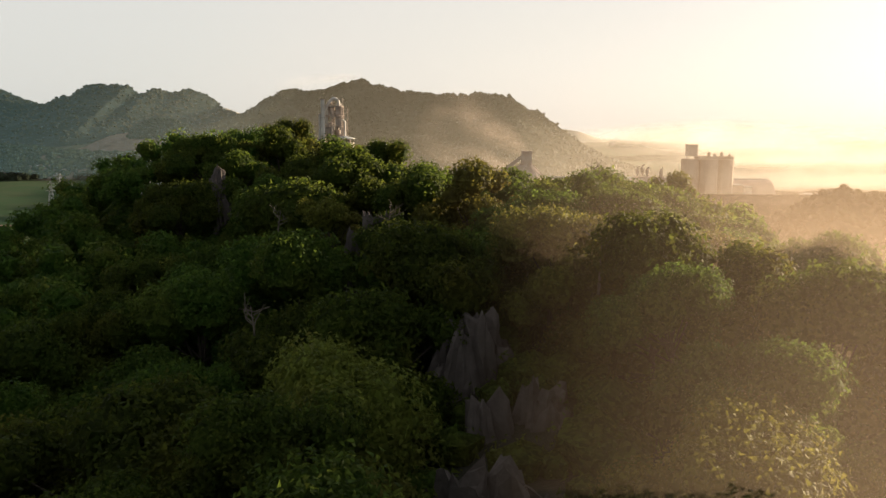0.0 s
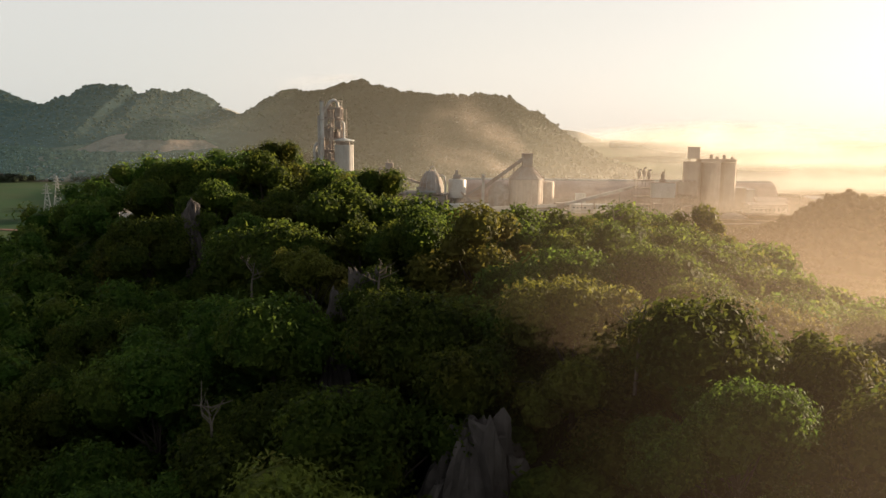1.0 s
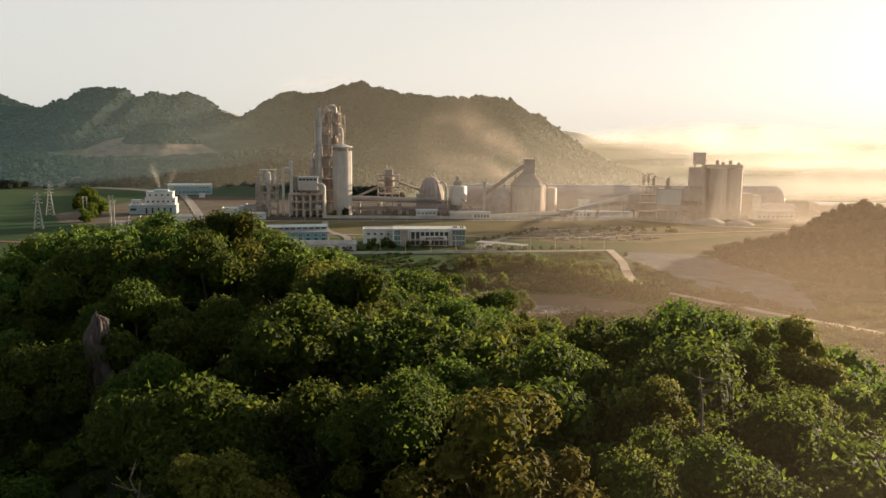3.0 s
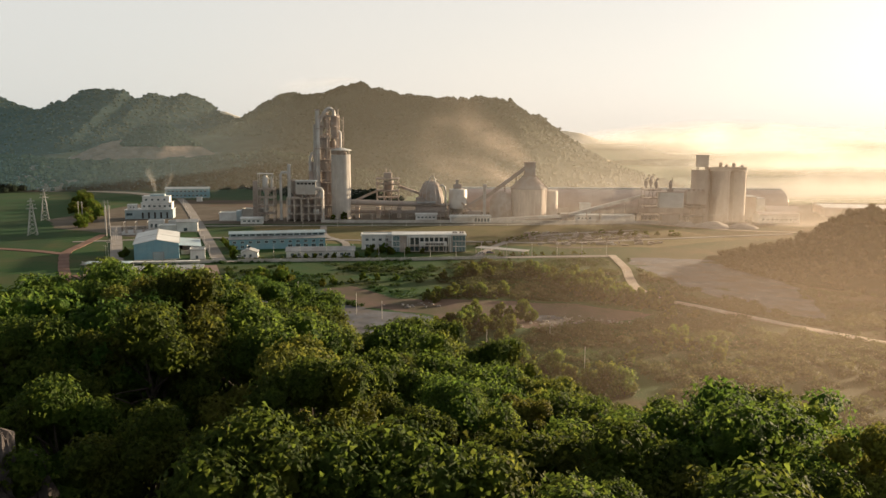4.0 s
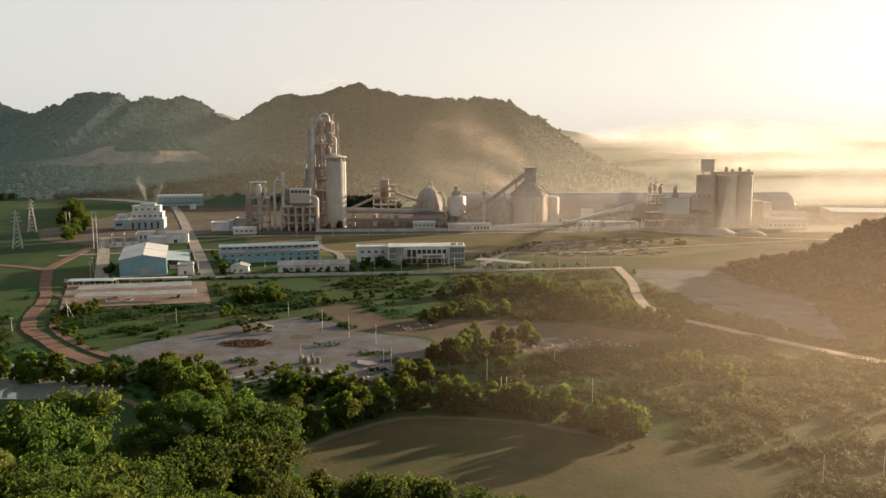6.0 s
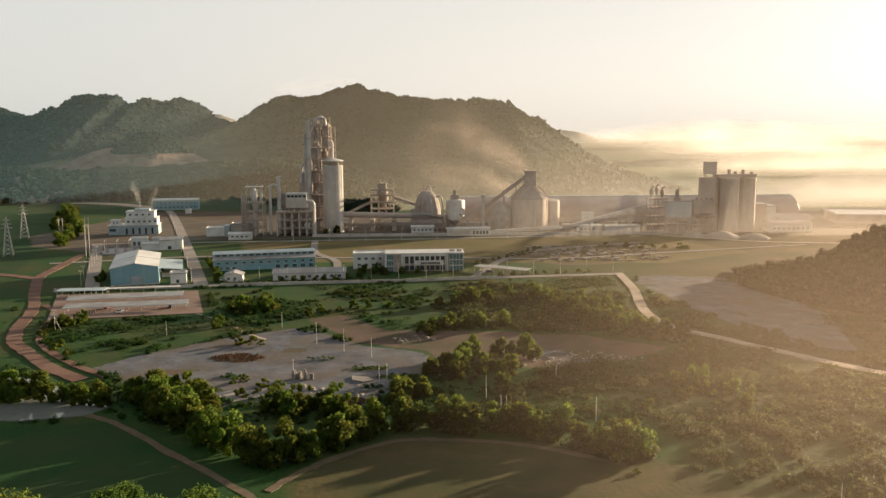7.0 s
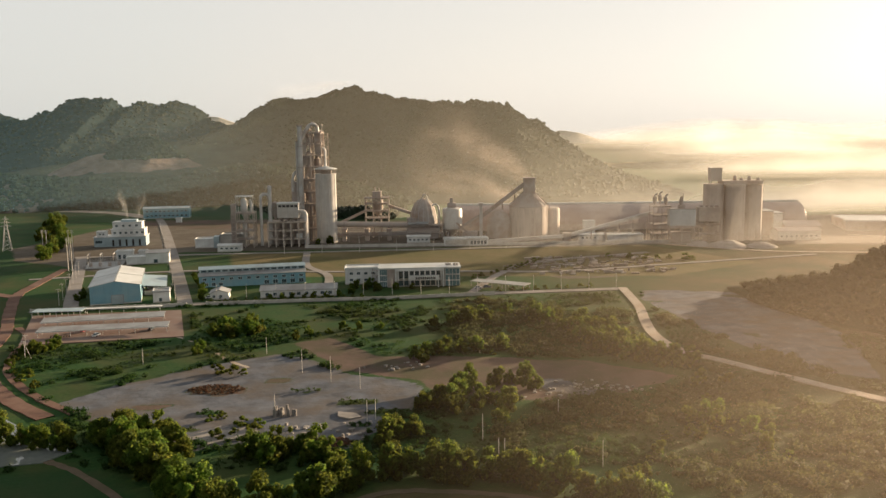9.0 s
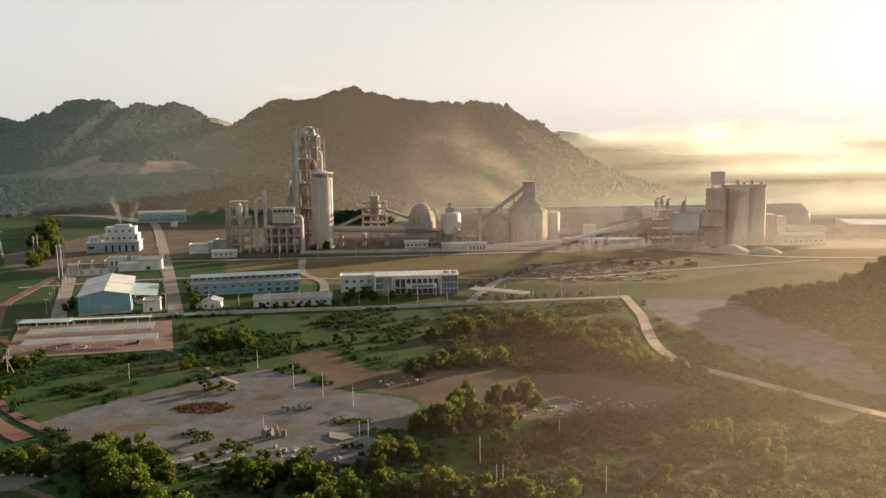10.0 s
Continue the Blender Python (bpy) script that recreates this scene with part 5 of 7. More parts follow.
far_crowns("spur_forest", "foothill_spur", 900, 4.0, M_FOOT_LEAF, "green wood on the spur behind the kiln", 25, lambda x, y, z: (z > 1.5) & (y < 1190))
far_crowns("quarry_forest", "quarry_hill", 900, 4.6, M_FOOT_LEAF, "dark green wood on the quarry hill", 22, lambda x, y, z: (z > 46 + 20 * (x < -556)) & (y < 1530))

# ---- cement works ----
def arc(cx, cz, r, a0, a1, y=0.0, n=8):
    """Points of an upright bend, from angle a0 to a1 in degrees."""
    return [(cx + r * math.cos(radians(a0 + (a1 - a0) * k / n)), y, cz + r * math.sin(radians(a0 + (a1 - a0) * k / n))) for k in range(n + 1)]


def rail(w, d, z, post=2.5):
    """A guard rail round a rectangle."""
    s = Shape()
    for a, b in (((0, 0), (w, 0)), ((w, 0), (w, d)), ((w, d), (0, d)), ((0, d), (0, 0))):
        for q in (0.55, 1.1):
            s.beam((*a, z + q), (*b, z + q), 0.09)
        n = max(1, int(math.hypot(b[0] - a[0], b[1] - a[1]) / post))
        for k in range(n):
            p = (a[0] + (b[0] - a[0]) * k / n, a[1] + (b[1] - a[1]) * k / n)
            s.beam((*p, z), (*p, z + 1.1), 0.09)
    return s


def framework(root, w, d, levels, nx, ny, col, mat, slab_mat, brace=True, rails=True):
    """Columns, floor beams, plates, rails and cross braces of an open frame; levels are the floor heights."""
    colm = Shape().box(-col / 2, col / 2, -col / 2, col / 2, 0, levels[-1]).mesh("column", mat)
    for i in range(nx):
        for j in range(ny):
            part("column", colm, mat, root, at=(w * i / (nx - 1), d * j / (ny - 1), 0))
    plate = Shape().box(-0.6, w + 0.6, -0.6, d + 0.6, -0.18, 0).mesh("platform", slab_mat)
    cross = Shape().box(-0.2, 0.2, -0.5, d + 0.5, -0.8, -0.18).mesh("floor_beam", slab_mat)
    along = Shape().box(-0.5, w + 0.5, -0.22, 0.22, -0.9, -0.18).mesh("floor_beam", slab_mat)
    railm = rail(w + 1, d + 1, 0).mesh("guard_rail", M_DUST)
    for z in levels:
        p = part("platform", plate, slab_mat, root, at=(0, 0, z))
        for i in range(nx):
            part("floor_beam", cross, slab_mat, p, at=(w * i / (nx - 1), 0, 0))
        for j in range(ny):
            part("floor_beam", along, slab_mat, p, at=(0, d * j / (ny - 1), 0))
        if rails:
            part("guard_rail", railm, M_DUST, p, at=(-0.5, -0.5, 0))
    if brace:
        zs = [0] + list(levels)
        for k, (a, b) in enumerate(zip(zs, zs[1:])):
            i = k % (nx - 1)
            x0, x1 = w * i / (nx - 1), w * (i + 1) / (nx - 1)
            part("brace", Shape().beam((x0, 0, a), (x1, 0, b), 0.3).beam((x1, 0, a), (x0, 0, b), 0.3), mat, root)


def cyclone(root, x, y, top, r, mat, tall=1.5):
    """A cyclone vessel: drum, cone, dip pipe and inlet."""
    c = part("cyclone", Shape().lathe([(r * 0.22, top - r * (tall + 2.4)), (r * 0.25, top - r * (tall + 2.0)), (r, top - r * tall), (r, top - 0.3 * r), (r * 0.9, top - 0.1 * r), (r * 0.5, top)], 18, x, y), mat, root, "dusty steel cyclone vessel", True)
    part("outlet_duct", Shape().tube([(x, y, top - 0.2), (x, y, top + r * 0.6), (x + r * 0.5, y, top + r * 1.1), (x + r * 1.2, y, top + r * 1.2)], r * 0.45, 12), mat, c, smooth=True)


def stair_tower(root, x, y, w, h, flights, mat):
    s = Shape()
    for i in (0, w):
        for j in (0, w):
            s.beam((x + i, y + j, 0), (x + i, y + j, h), 0.22)
    for k in range(flights):
        z0, z1 = h * k / flights, h * (k + 1) / flights
        a, b = ((x, y), (x + w, y)) if k % 2 == 0 else ((x + w, y + w), (x, y + w))
        s.beam((*a, z0), (*b, z1), 0.8, 0.15)
        s.box(x, x + w, y, y + w, z1 - 0.1, z1)
    part("stair_tower", s, mat, root, "steel stair tower")


def preheater():
    t = thing("preheater_tower", -108.5, 728, 0, 0, "tall rust-and-grey steel preheater tower with ducts and cyclones", "industrial tower")
    W, D = 17.0, 17.0
    levels = [10, 20, 30, 40, 50, 60, 69, 78, 87]
    framework(t, W, D, levels, 3, 3, 0.95, M_RUST, M_RUST)
    for k, (x, top) in enumerate([(4.5, 86), (12.5, 84), (4.8, 68), (12.3, 66), (4.5, 50), (12.5, 47), (4.6, 31), (12.2, 29)]):
        cyclone(t, x, 5.0 + 6 * (k % 2), top, 3.1, M_DUST)
    rp = random.Random(12)
    for z0, z1 in zip([0] + levels[:-1], levels):
        for k in range(3):
            if rp.random() < 0.7:
                lo, hi = z0 + 0.9, z1 - rp.choice((0.6, 0.6, 3.0))
                part("infill_panel", Shape().box(5.66 * k + 0.6, 5.66 * k + 5.1, 1.6, 1.9, lo, hi), rp.choice((M_DUST, M_DUST, M_CONC, M_RUST)), t, "dusty sheet infill panel")
    part("cladding", Shape().box(1.2, 8.0, 15.5, 15.8, 0, 58).box(9, 16, 15.5, 15.8, 0, 40), M_RUST, t, "rust-brown sheet cladding")
    part("downcomer_duct", Shape().tube([(0.7, -1.5, 2), (0.7, -1.5, 30), (0.7, -1.5, 60), (0.8, -1.5, 92.5)], [2.1, 2.1, 2.0, 1.85], 20), M_PIPE, t, "pale grey vertical duct", True)
    for r, z, h, x in ((2.35, 91.6, 1.2, 0.8), (2.4, 59, 0.6, 0.7), (2.5, 76, 0.6, 0.75), (2.5, 30, 0.6, 0.7)):
        part("duct_flange", Shape().lathe([(r, z), (r, z + h)], 20, x, -1.5), M_DUST, t)
    top = [(2.2, -1.2, 82), (4.0, -0.8, 86), (6.5, 0, 90)] + [(8.3, 1, 92.3), (10.2, 2, 93.4), (12.4, 3, 93.0), (13.9, 3.5, 91.3), (14.3, 4, 87)]
    part("gas_duct", Shape().tube(top, 1.55, 14), M_PIPE, t, "pale curved gas duct over the tower top", True)
    part("side_duct", Shape().tube([(17.6, 3, 75)] + [(17.6 + 2.2 * math.sin(radians(a)), 3, 72 + 2.5 * math.cos(radians(a))) for a in range(10, 91, 16)] + [(19.8, 3, 60), (19.8, 3, 44)], 1.05, 12), M_PIPE, t, "bright curved side duct", True)
    part("side_duct", Shape().tube([(-2.3, 0, 30), (-2.3, 0, 80)], 1.0, 12), M_PIPE, t, smooth=True)
    part("side_duct", Shape().tube([(-6.4, 1, 40), (-6.2, 1, 50), (-5.2, 1, 54), (-3.6, 0.6, 56)], 1.3, 12), M_PIPE, t, smooth=True)
    part("side_tower", Shape().box(-8.0, -2.8, 2, 9, 0, 47).box(-8.2, -2.6, 1.8, 9.2, 47, 47.5), M_RUST, t, "rust-brown side tower")
    part("hoist_deck", Shape().box(9, 18.5, -0.5, 6, 92.8, 93.1).beam((9.5, 0, 87), (9.5, 0, 92.8), 0.3).beam((18, 0, 87), (18, 0, 92.8), 0.3).beam((18, 5.5, 87), (18, 5.5, 92.8), 0.3).beam((9.5, 5.5, 87), (9.5, 5.5, 92.8), 0.3), M_DUST, t)
    stair_tower(t, 17.6, 8, 4, 86, 22, M_RUST)


def silo_round(name, x, y, r, h, mat, label, cap=True, ribs=8, rail_top=True, group="", cat="silo"):
    t = thing(name, x, y, 0, 0, label, cat, group)
    part("shell", Shape().lathe([(r + 0.5, -0.3), (r + 0.5, 1.2), (r, 1.2), (r, h), (r + 0.25, h), (r + 0.25, h + 0.6)], 40), mat, t, smooth=True)
    ribm = Shape().box(-0.28, 0.28, -0.2, 0.2, 1.2, h).mesh("pilaster", mat)
    for k in range(ribs):
        a = 2 * math.pi * (k + 0.5) / ribs
        o = part("pilaster", ribm, mat, t, at=((r + 0.1) * math.cos(a), (r + 0.1) * math.sin(a), 0))
        o.rotation_euler = (0, 0, a + math.pi / 2)
    if rail_top:
        post = Shape().box(-0.12, 0.12, -0.12, 0.12, h + 0.6, h + 4.2).mesh("post", M_DUST)
        for k in range(12):
            a = 2 * math.pi * k / 12
            part("post", post, M_DUST, t, at=((r - 0.5) * math.cos(a), (r - 0.5) * math.sin(a), 0))
        part("top_machinery", Shape().box(-3, 3, -4, 3, h + 0.6, h + 3.4).lathe([(1.2, h + 0.6), (1.2, h + 3.2)], 12, 4.2, -2), M_DUST, t)
    if cap:
        part("cap_roof", Shape().lathe([(r + 1.1, h + 4.2), (r + 1.1, h + 4.5), (0.6, h + 6.6)], 40), M_ROOF, t, "pale shallow conical roof", False)
    return t


preheater()
silo_round("meal_silo", -87.3, 719.5, 8.2, 54, M_CONC, "tall pale concrete silo with a shallow cap roof")


def filter_house():
    """Raw mill and bag filter on a concrete frame."""
    t = thing("filter_building", -129, 693, 0, 1.5, "dust filter house on an open concrete frame", "industrial building")
    framework(t, 29, 16, [6.5, 13, 19.4], 6, 3, 0.9, M_CONC_W, M_CONC_W, brace=False)
    part("filter_box", Shape().box(7, 23.5, 1.5, 13, 22.4, 33), M_CONC, t, "pale grey filter casing")
    vents = Shape()
    for k in range(5):
        vents.box(8.2 + 3.1 * k, 10.4 + 3.1 * k, 1.2, 1.5, 30.6, 32.2)
    part("vent_row", vents, M_DARK, t)
    part("casing_roof", Shape().box(6.6, 23.9, 1.1, 13.4, 33, 33.7), M_WHITE, t)
    hop = Shape().add([(x, y, z) for x0 in (7.2, 12.5, 17.8) for x, y, z in ((x0, 2, 22.4), (x0 + 5, 2, 22.4), (x0 + 5, 12.5, 22.4), (x0, 12.5, 22.4), (x0 + 2, 6.5, 19.5), (x0 + 3, 6.5, 19.5), (x0 + 3, 8, 19.5), (x0 + 2, 8, 19.5))],
                      [tuple(8 * k + i for i in q) for k in range(3) for q in ((0, 1, 5, 4), (1, 2, 6, 5), (2, 3, 7, 6), (3, 0, 4, 7), (4, 5, 6, 7))])
    part("hopper", hop, M_DUST, t)
    part("chimney", Shape().tube([(1.3, 5, 2), (1.3, 5, 30), (1.3, 5, 46)], [1.5, 1.5, 1.5], 16).lathe([(1.7, 45.2), (1.7, 46.2), (1.1, 47.2)], 16, 1.3, 5), M_PIPE, t, "pale grey exhaust stack", True)
    part("u_duct", Shape().tube([(-5.6, 4, 1), (-5.6, 4, 36)] + arc(-2.4, 37.5, 3.2, 180, 20, 4.0) + [(1.3, 4.4, 36)], 1.15, 14), M_PIPE, t, "bent pale duct", True)
    part("down_duct", Shape().tube([(23.4, 3, 27.2), (26, 3, 27.0)] + arc(26.0, 24.3, 2.7, 80, 0, 3.0, 5) + [(28.7, 3, 10), (28.7, 3, 1)], 1.55, 14), M_PIPE, t, "pale elbow duct", True)
    part("infill_wall", Shape().box(0.6, 28.4, 15.6, 15.9, 0, 19), M_RUST, t)
    part("control_cabin", Shape().box(21.5, 25.8, 0.8, 4, 6.6, 10), M_WHITE, t)
    part("silo_bin", Shape().lathe([(0.6, 20), (2.6, 24), (2.6, 33.5), (0.4, 34.6)], 16, 4.6, 9.5), M_DUST, t, smooth=True)


def mill_tower():
    t = thing("mill_tower", -153, 692, 0, 1.0, "open steel mill tower with a forked cyclone", "industrial tower")
    framework(t, 13, 12, [7, 13.5, 20, 27], 3, 3, 0.55, M_CONC_W, M_RUST)
    part("cyclone", Shape().lathe([(0.7, 19), (0.8, 23), (2.5, 27), (2.6, 36), (1.4, 38)], 18, 6.0, 2.5), M_PIPE, t, "grey forked cyclone", True)
    part("fork_duct", Shape().tube([(10.5, 2.5, 37), (11.6, 2.5, 33), (11.2, 2.5, 28), (8.2, 2.5, 24.5), (6.2, 2.5, 22)], 1.05, 12), M_PIPE, t, smooth=True)
    part("drop_duct", Shape().tube([(6.0, 2.5, 20), (6.0, 2.5, 8)], 1.7, 12), M_PIPE, t, smooth=True)
    part("top_deck", Shape().box(-0.5, 12.5, -0.5, 8, 39.2, 39.6).beam((0.5, 0, 27), (0.5, 0, 39.2), 0.3).beam((12, 0, 27), (12, 0, 39.2), 0.3).beam((0.5, 7, 27), (0.5, 7, 39.2), 0.3).beam((12, 7, 27), (12, 7, 39.2), 0.3), M_WHITE, t)
    part("lift_shaft", Shape().box(-4.2, -1.0, 2, 6, 0, 33).box(-4.5, -0.8, 1.8, 6.2, 33, 33.5), M_RUST, t, "rusty lift shaft")
    stair_tower(t, -3.4, -2.4, 3, 26, 8, M_RUST)


filter_house()
mill_tower()


def kiln():
    t = thing("rotary_kiln", -80, 724, 0, 0, "long horizontal rotary kiln on concrete piers", "kiln")
    part("drum", Shape().tube([(0, 0, 13.8), (20, 0, 13.3), (40, 2, 12.6), (62, 4, 11.9)], 2.3, 24), M_RUST, t, "pinkish rusted kiln drum", True)
    for k, x in enumerate((6, 24, 42, 58)):
        part("tyre_ring", Shape().tube([(x - 0.7, x / 16, 13.6 - 0.03 * x), (x + 0.7, x / 16, 13.6 - 0.03 * x)], 2.75, 24), M_DUST, t)
        part("pier", Shape().box(x - 1.6, x + 1.6, -2.6 + x / 16, 3.0 + x / 16, -0.2, 10.6 - 0.03 * x).box(x - 2.4, x + 2.4, -3.4 + x / 16, 3.6 + x / 16, 9.4 - 0.03 * x, 10.2 - 0.03 * x), M_CONC_W, t)
    part("walkway", Shape().box(0, 62, -4.2, -3.0, 9.4, 9.6).box(0, 62, -4.2, -4.1, 10.4, 10.5), M_DUST, t)
    part("pipe_rack", Shape().tube([(0, -6, 6.2), (76, -3, 6.2)], 0.5, 8).tube([(0, -6.8, 7.4), (76, -3.8, 7.4)], 0.35, 8).tube([(0, -5.2, 5.0), (76, -2.2, 5.0)], 0.6, 8), M_DUST, t)
    for k in range(10):
        part("rack_post", Shape().box(-0.2, 0.2, -0.2, 0.2, 0, 7.2).box(-0.2, 0.2, -1.4, 1.4, 4.3, 4.5), M_DUST, t, at=(2 + 8 * k, -6 + 0.32 * k, 0))


def cooler_building():
    t = thing("clinker_cooler", -22, 722, 0, 2, "open steel clinker cooler building", "industrial building")
    framework(t, 27, 14, [6, 12], 5, 2, 0.6, M_RUST, M_DUST, brace=False)
    part("roof", Shape().gable(0, 15, 0, 12, 13.2, 1.4), M_GREYROOF, t)
    part("casing", Shape().box(1, 24, 2, 11, 1, 10), M_RUST, t, "rusty cooler casing")


def lattice():
    t = thing("steel_frame_tower", -58.5, 742, 0, 1, "dusty open steel frame tower", "industrial tower")
    framework(t, 19, 12, [10, 16.5, 22.5, 28.5, 33], 4, 3, 0.55, M_CONC_W, M_DUST)
    part("head_house", Shape().box(6, 13, 2, 9, 33, 37.5).box(5.6, 13.4, 1.6, 9.4, 37.5, 38).lathe([(0.5, 38), (0.5, 41.5)], 8, 8, 5).lathe([(0.4, 38), (0.4, 40.5)], 8, 11.5, 5), M_DUST, t)
    part("hopper", Shape().lathe([(0.8, 17), (4.5, 24), (4.5, 31)], 16, 10, 6), M_DUST, t, smooth=True)
    part("conveyor", Shape().beam((19, 6, 26), (46, -4, 17.5), 2.4, 2.2), M_DUST, t, "covered inclined conveyor")
    part("conveyor", Shape().beam((-22, 4, 12), (0, 6, 22), 2.0, 2.0), M_DUST, t, "covered inclined conveyor")


kiln()
cooler_building()
lattice()


def coal_dome():
    t = thing("round_bin", -10.5, 738, 0, 0, "dark grey domed steel bin with a looped pipe", "silo")
    part("drum", Shape().lathe([(9.5, 0), (10.6, 4), (11.2, 10), (11.0, 17), (9.6, 23), (7.4, 28), (4.2, 31.2), (1.2, 32.4)], 32), M_DUST, t, "weathered steel dome", True)
    ribm = Shape().tube([(11.3, 0, 10), (11.1, 0, 17), (9.7, 0, 23), (7.5, 0, 28), (4.3, 0, 31.4)], 0.14, 6).mesh("rib", M_PIPE)
    for k in range(16):
        o = part("rib", ribm, M_PIPE, t)
        o.rotation_euler = (0, 0, 2 * math.pi * k / 16)
    part("loop_pipe", Shape().tube([(-1.8, -4, 30), (-1.2, -4.3, 33), (0.2, -4.4, 35.6), (1.8, -4.2, 36.0), (3.2, -4, 33.5), (3.6, -4, 30.5)], 0.5, 10), M_PIPE, t, "bright bent pipe", True)
    part("curved_duct", Shape().tube([(7, -5, 27), (10, -5, 28), (12.2, -5, 26), (12.8, -5, 21), (12.8, -5, 6)], 0.8, 10), M_PIPE, t, smooth=True)
    part("side_house", Shape().box(-13, -5, -12, -6, 0, 17).box(-13.4, -4.6, -12.4, -5.6, 17, 17.5), M_DUST, t)
    b = thing("steel_bin", 13, 732, 0, 0, "pale dusty steel bin beside the domed bin", "silo")
    part("drum", Shape().lathe([(1.2, 2.5), (6.5, 8), (8, 8.2), (8, 23.5), (7.4, 24.6), (1, 25.6)], 28), M_PIPE, b, smooth=True)
    for k in range(6):
        a = math.pi * k / 3
        part("leg", Shape().box(-0.4, 0.4, -0.4, 0.4, -0.2, 9), M_DUST, b, at=(6.6 * math.cos(a), 6.6 * math.sin(a), 0))
    part("top_frame", Shape().box(-4, 3, -3, 3, 25.4, 29).box(-2, 0.5, -2, 1, 29, 33), M_DUST, b)
    c = thing("transfer_house", 30, 722, 0, 0, "slender dusty bucket elevator with conveyors", "industrial tower")
    part("shaft", Shape().box(4.6, 7.0, -2, 1, 0, 27.6).box(4.2, 7.4, -2.4, 1.4, 27.6, 29.6), M_PIPE, c, "pale elevator shaft")
    part("conveyor", Shape().beam((-12, 2, 9), (5.5, 0, 20), 1.8, 2.0), M_DUST, c)
    part("conveyor", Shape().beam((-14, -2, 14), (-2, -1, 3), 1.4, 1.6), M_DUST, c)
    part("low_frame", Shape().box(-9, 3, 0, 7, 0, 6).box(-9.3, 3.3, -0.3, 7.3, 6, 6.4), M_RUST, c)


coal_dome()


def clinker_store():
    t = thing("clinker_store", 75.5, 738, 0, 0, "large round concrete clinker store with a conical roof", "silo")
    part("wall", Shape().lathe([(15.9, -0.3), (15.9, 1), (15.4, 1), (15.4, 24.6), (15.9, 24.6), (15.9, 25.4)], 48), M_CONC_W, t, smooth=True)
    pil = Shape().box(-0.5, 0.5, -0.25, 0.25, 0, 24.6).mesh("pilaster", M_CONC_W)
    for k in range(14):
        a = 2 * math.pi * k / 14
        o = part("pilaster", pil, M_CONC_W, t, at=(15.5 * math.cos(a), 15.5 * math.sin(a), 0))
        o.rotation_euler = (0, 0, a + math.pi / 2)
    part("cone_roof", Shape().lathe([(16.2, 25.2), (16.2, 25.6), (4.6, 36.5), (4.6, 36.9)], 48), M_DUST, t, "dusty conical roof", False)
    ribm = Shape().beam((16.0, 0, 26.0), (4.6, 0, 36.8), 0.35, 0.3).mesh("roof_rib", M_DUST)
    for k in range(20):
        o = part("roof_rib", ribm, M_DUST, t)
        o.rotation_euler = (0, 0, 2 * math.pi * k / 20)
    part("head_house", Shape().box(-4, 5, -5, 5, 35.5, 47.6).box(-4.4, 5.4, -5.4, 5.4, 47.6, 48.3), M_DUST, t, "dusty head house on the roof")
    part("stair", Shape().beam((6, -8, 36), (16.5, -5, 24.5), 1.2, 0.3).beam((6, -8, 37.2), (16.5, -5, 25.7), 0.1).beam((16.5, -5, 24.5), (17.5, -4, 12), 0.4), M_RUST, t, "rusty roof stair")
    part("annex", Shape().lathe([(7.5, 0), (7.5, 21), (6.8, 22.5), (1, 23.5)], 28, 19.5, 10), M_CONC_W, t, smooth=True)
    g = thing("conveyor_gallery", 40.5, 742, 0, 0, "long inclined covered conveyor up to the clinker store", "conveyor")
    part("gallery", Shape().beam((0, 0, 19), (33, -3, 44), 3.4, 3.2).beam((-14, 2, 8), (0, 0, 19), 3.2, 3.2), M_DUST, g, "sheet-clad gallery")
    for x, z in ((4, 21.0), (14, 28.5), (24, 36)):
        part("trestle", Shape().beam((x - 2, -1.5, -0.2), (x, 0, z), 0.6).beam((x + 2, 1.5, -0.2), (x, 0, z), 0.6), M_DUST, g)
    d = thing("dust_shelter", 51, 736, 0, 0, "dusty lean-to beside the round store", "industrial building")
    part("body", Shape().lathe([(10, 0), (10, 14), (7, 20), (1.5, 23)], 24), M_DUST, d, smooth=True)


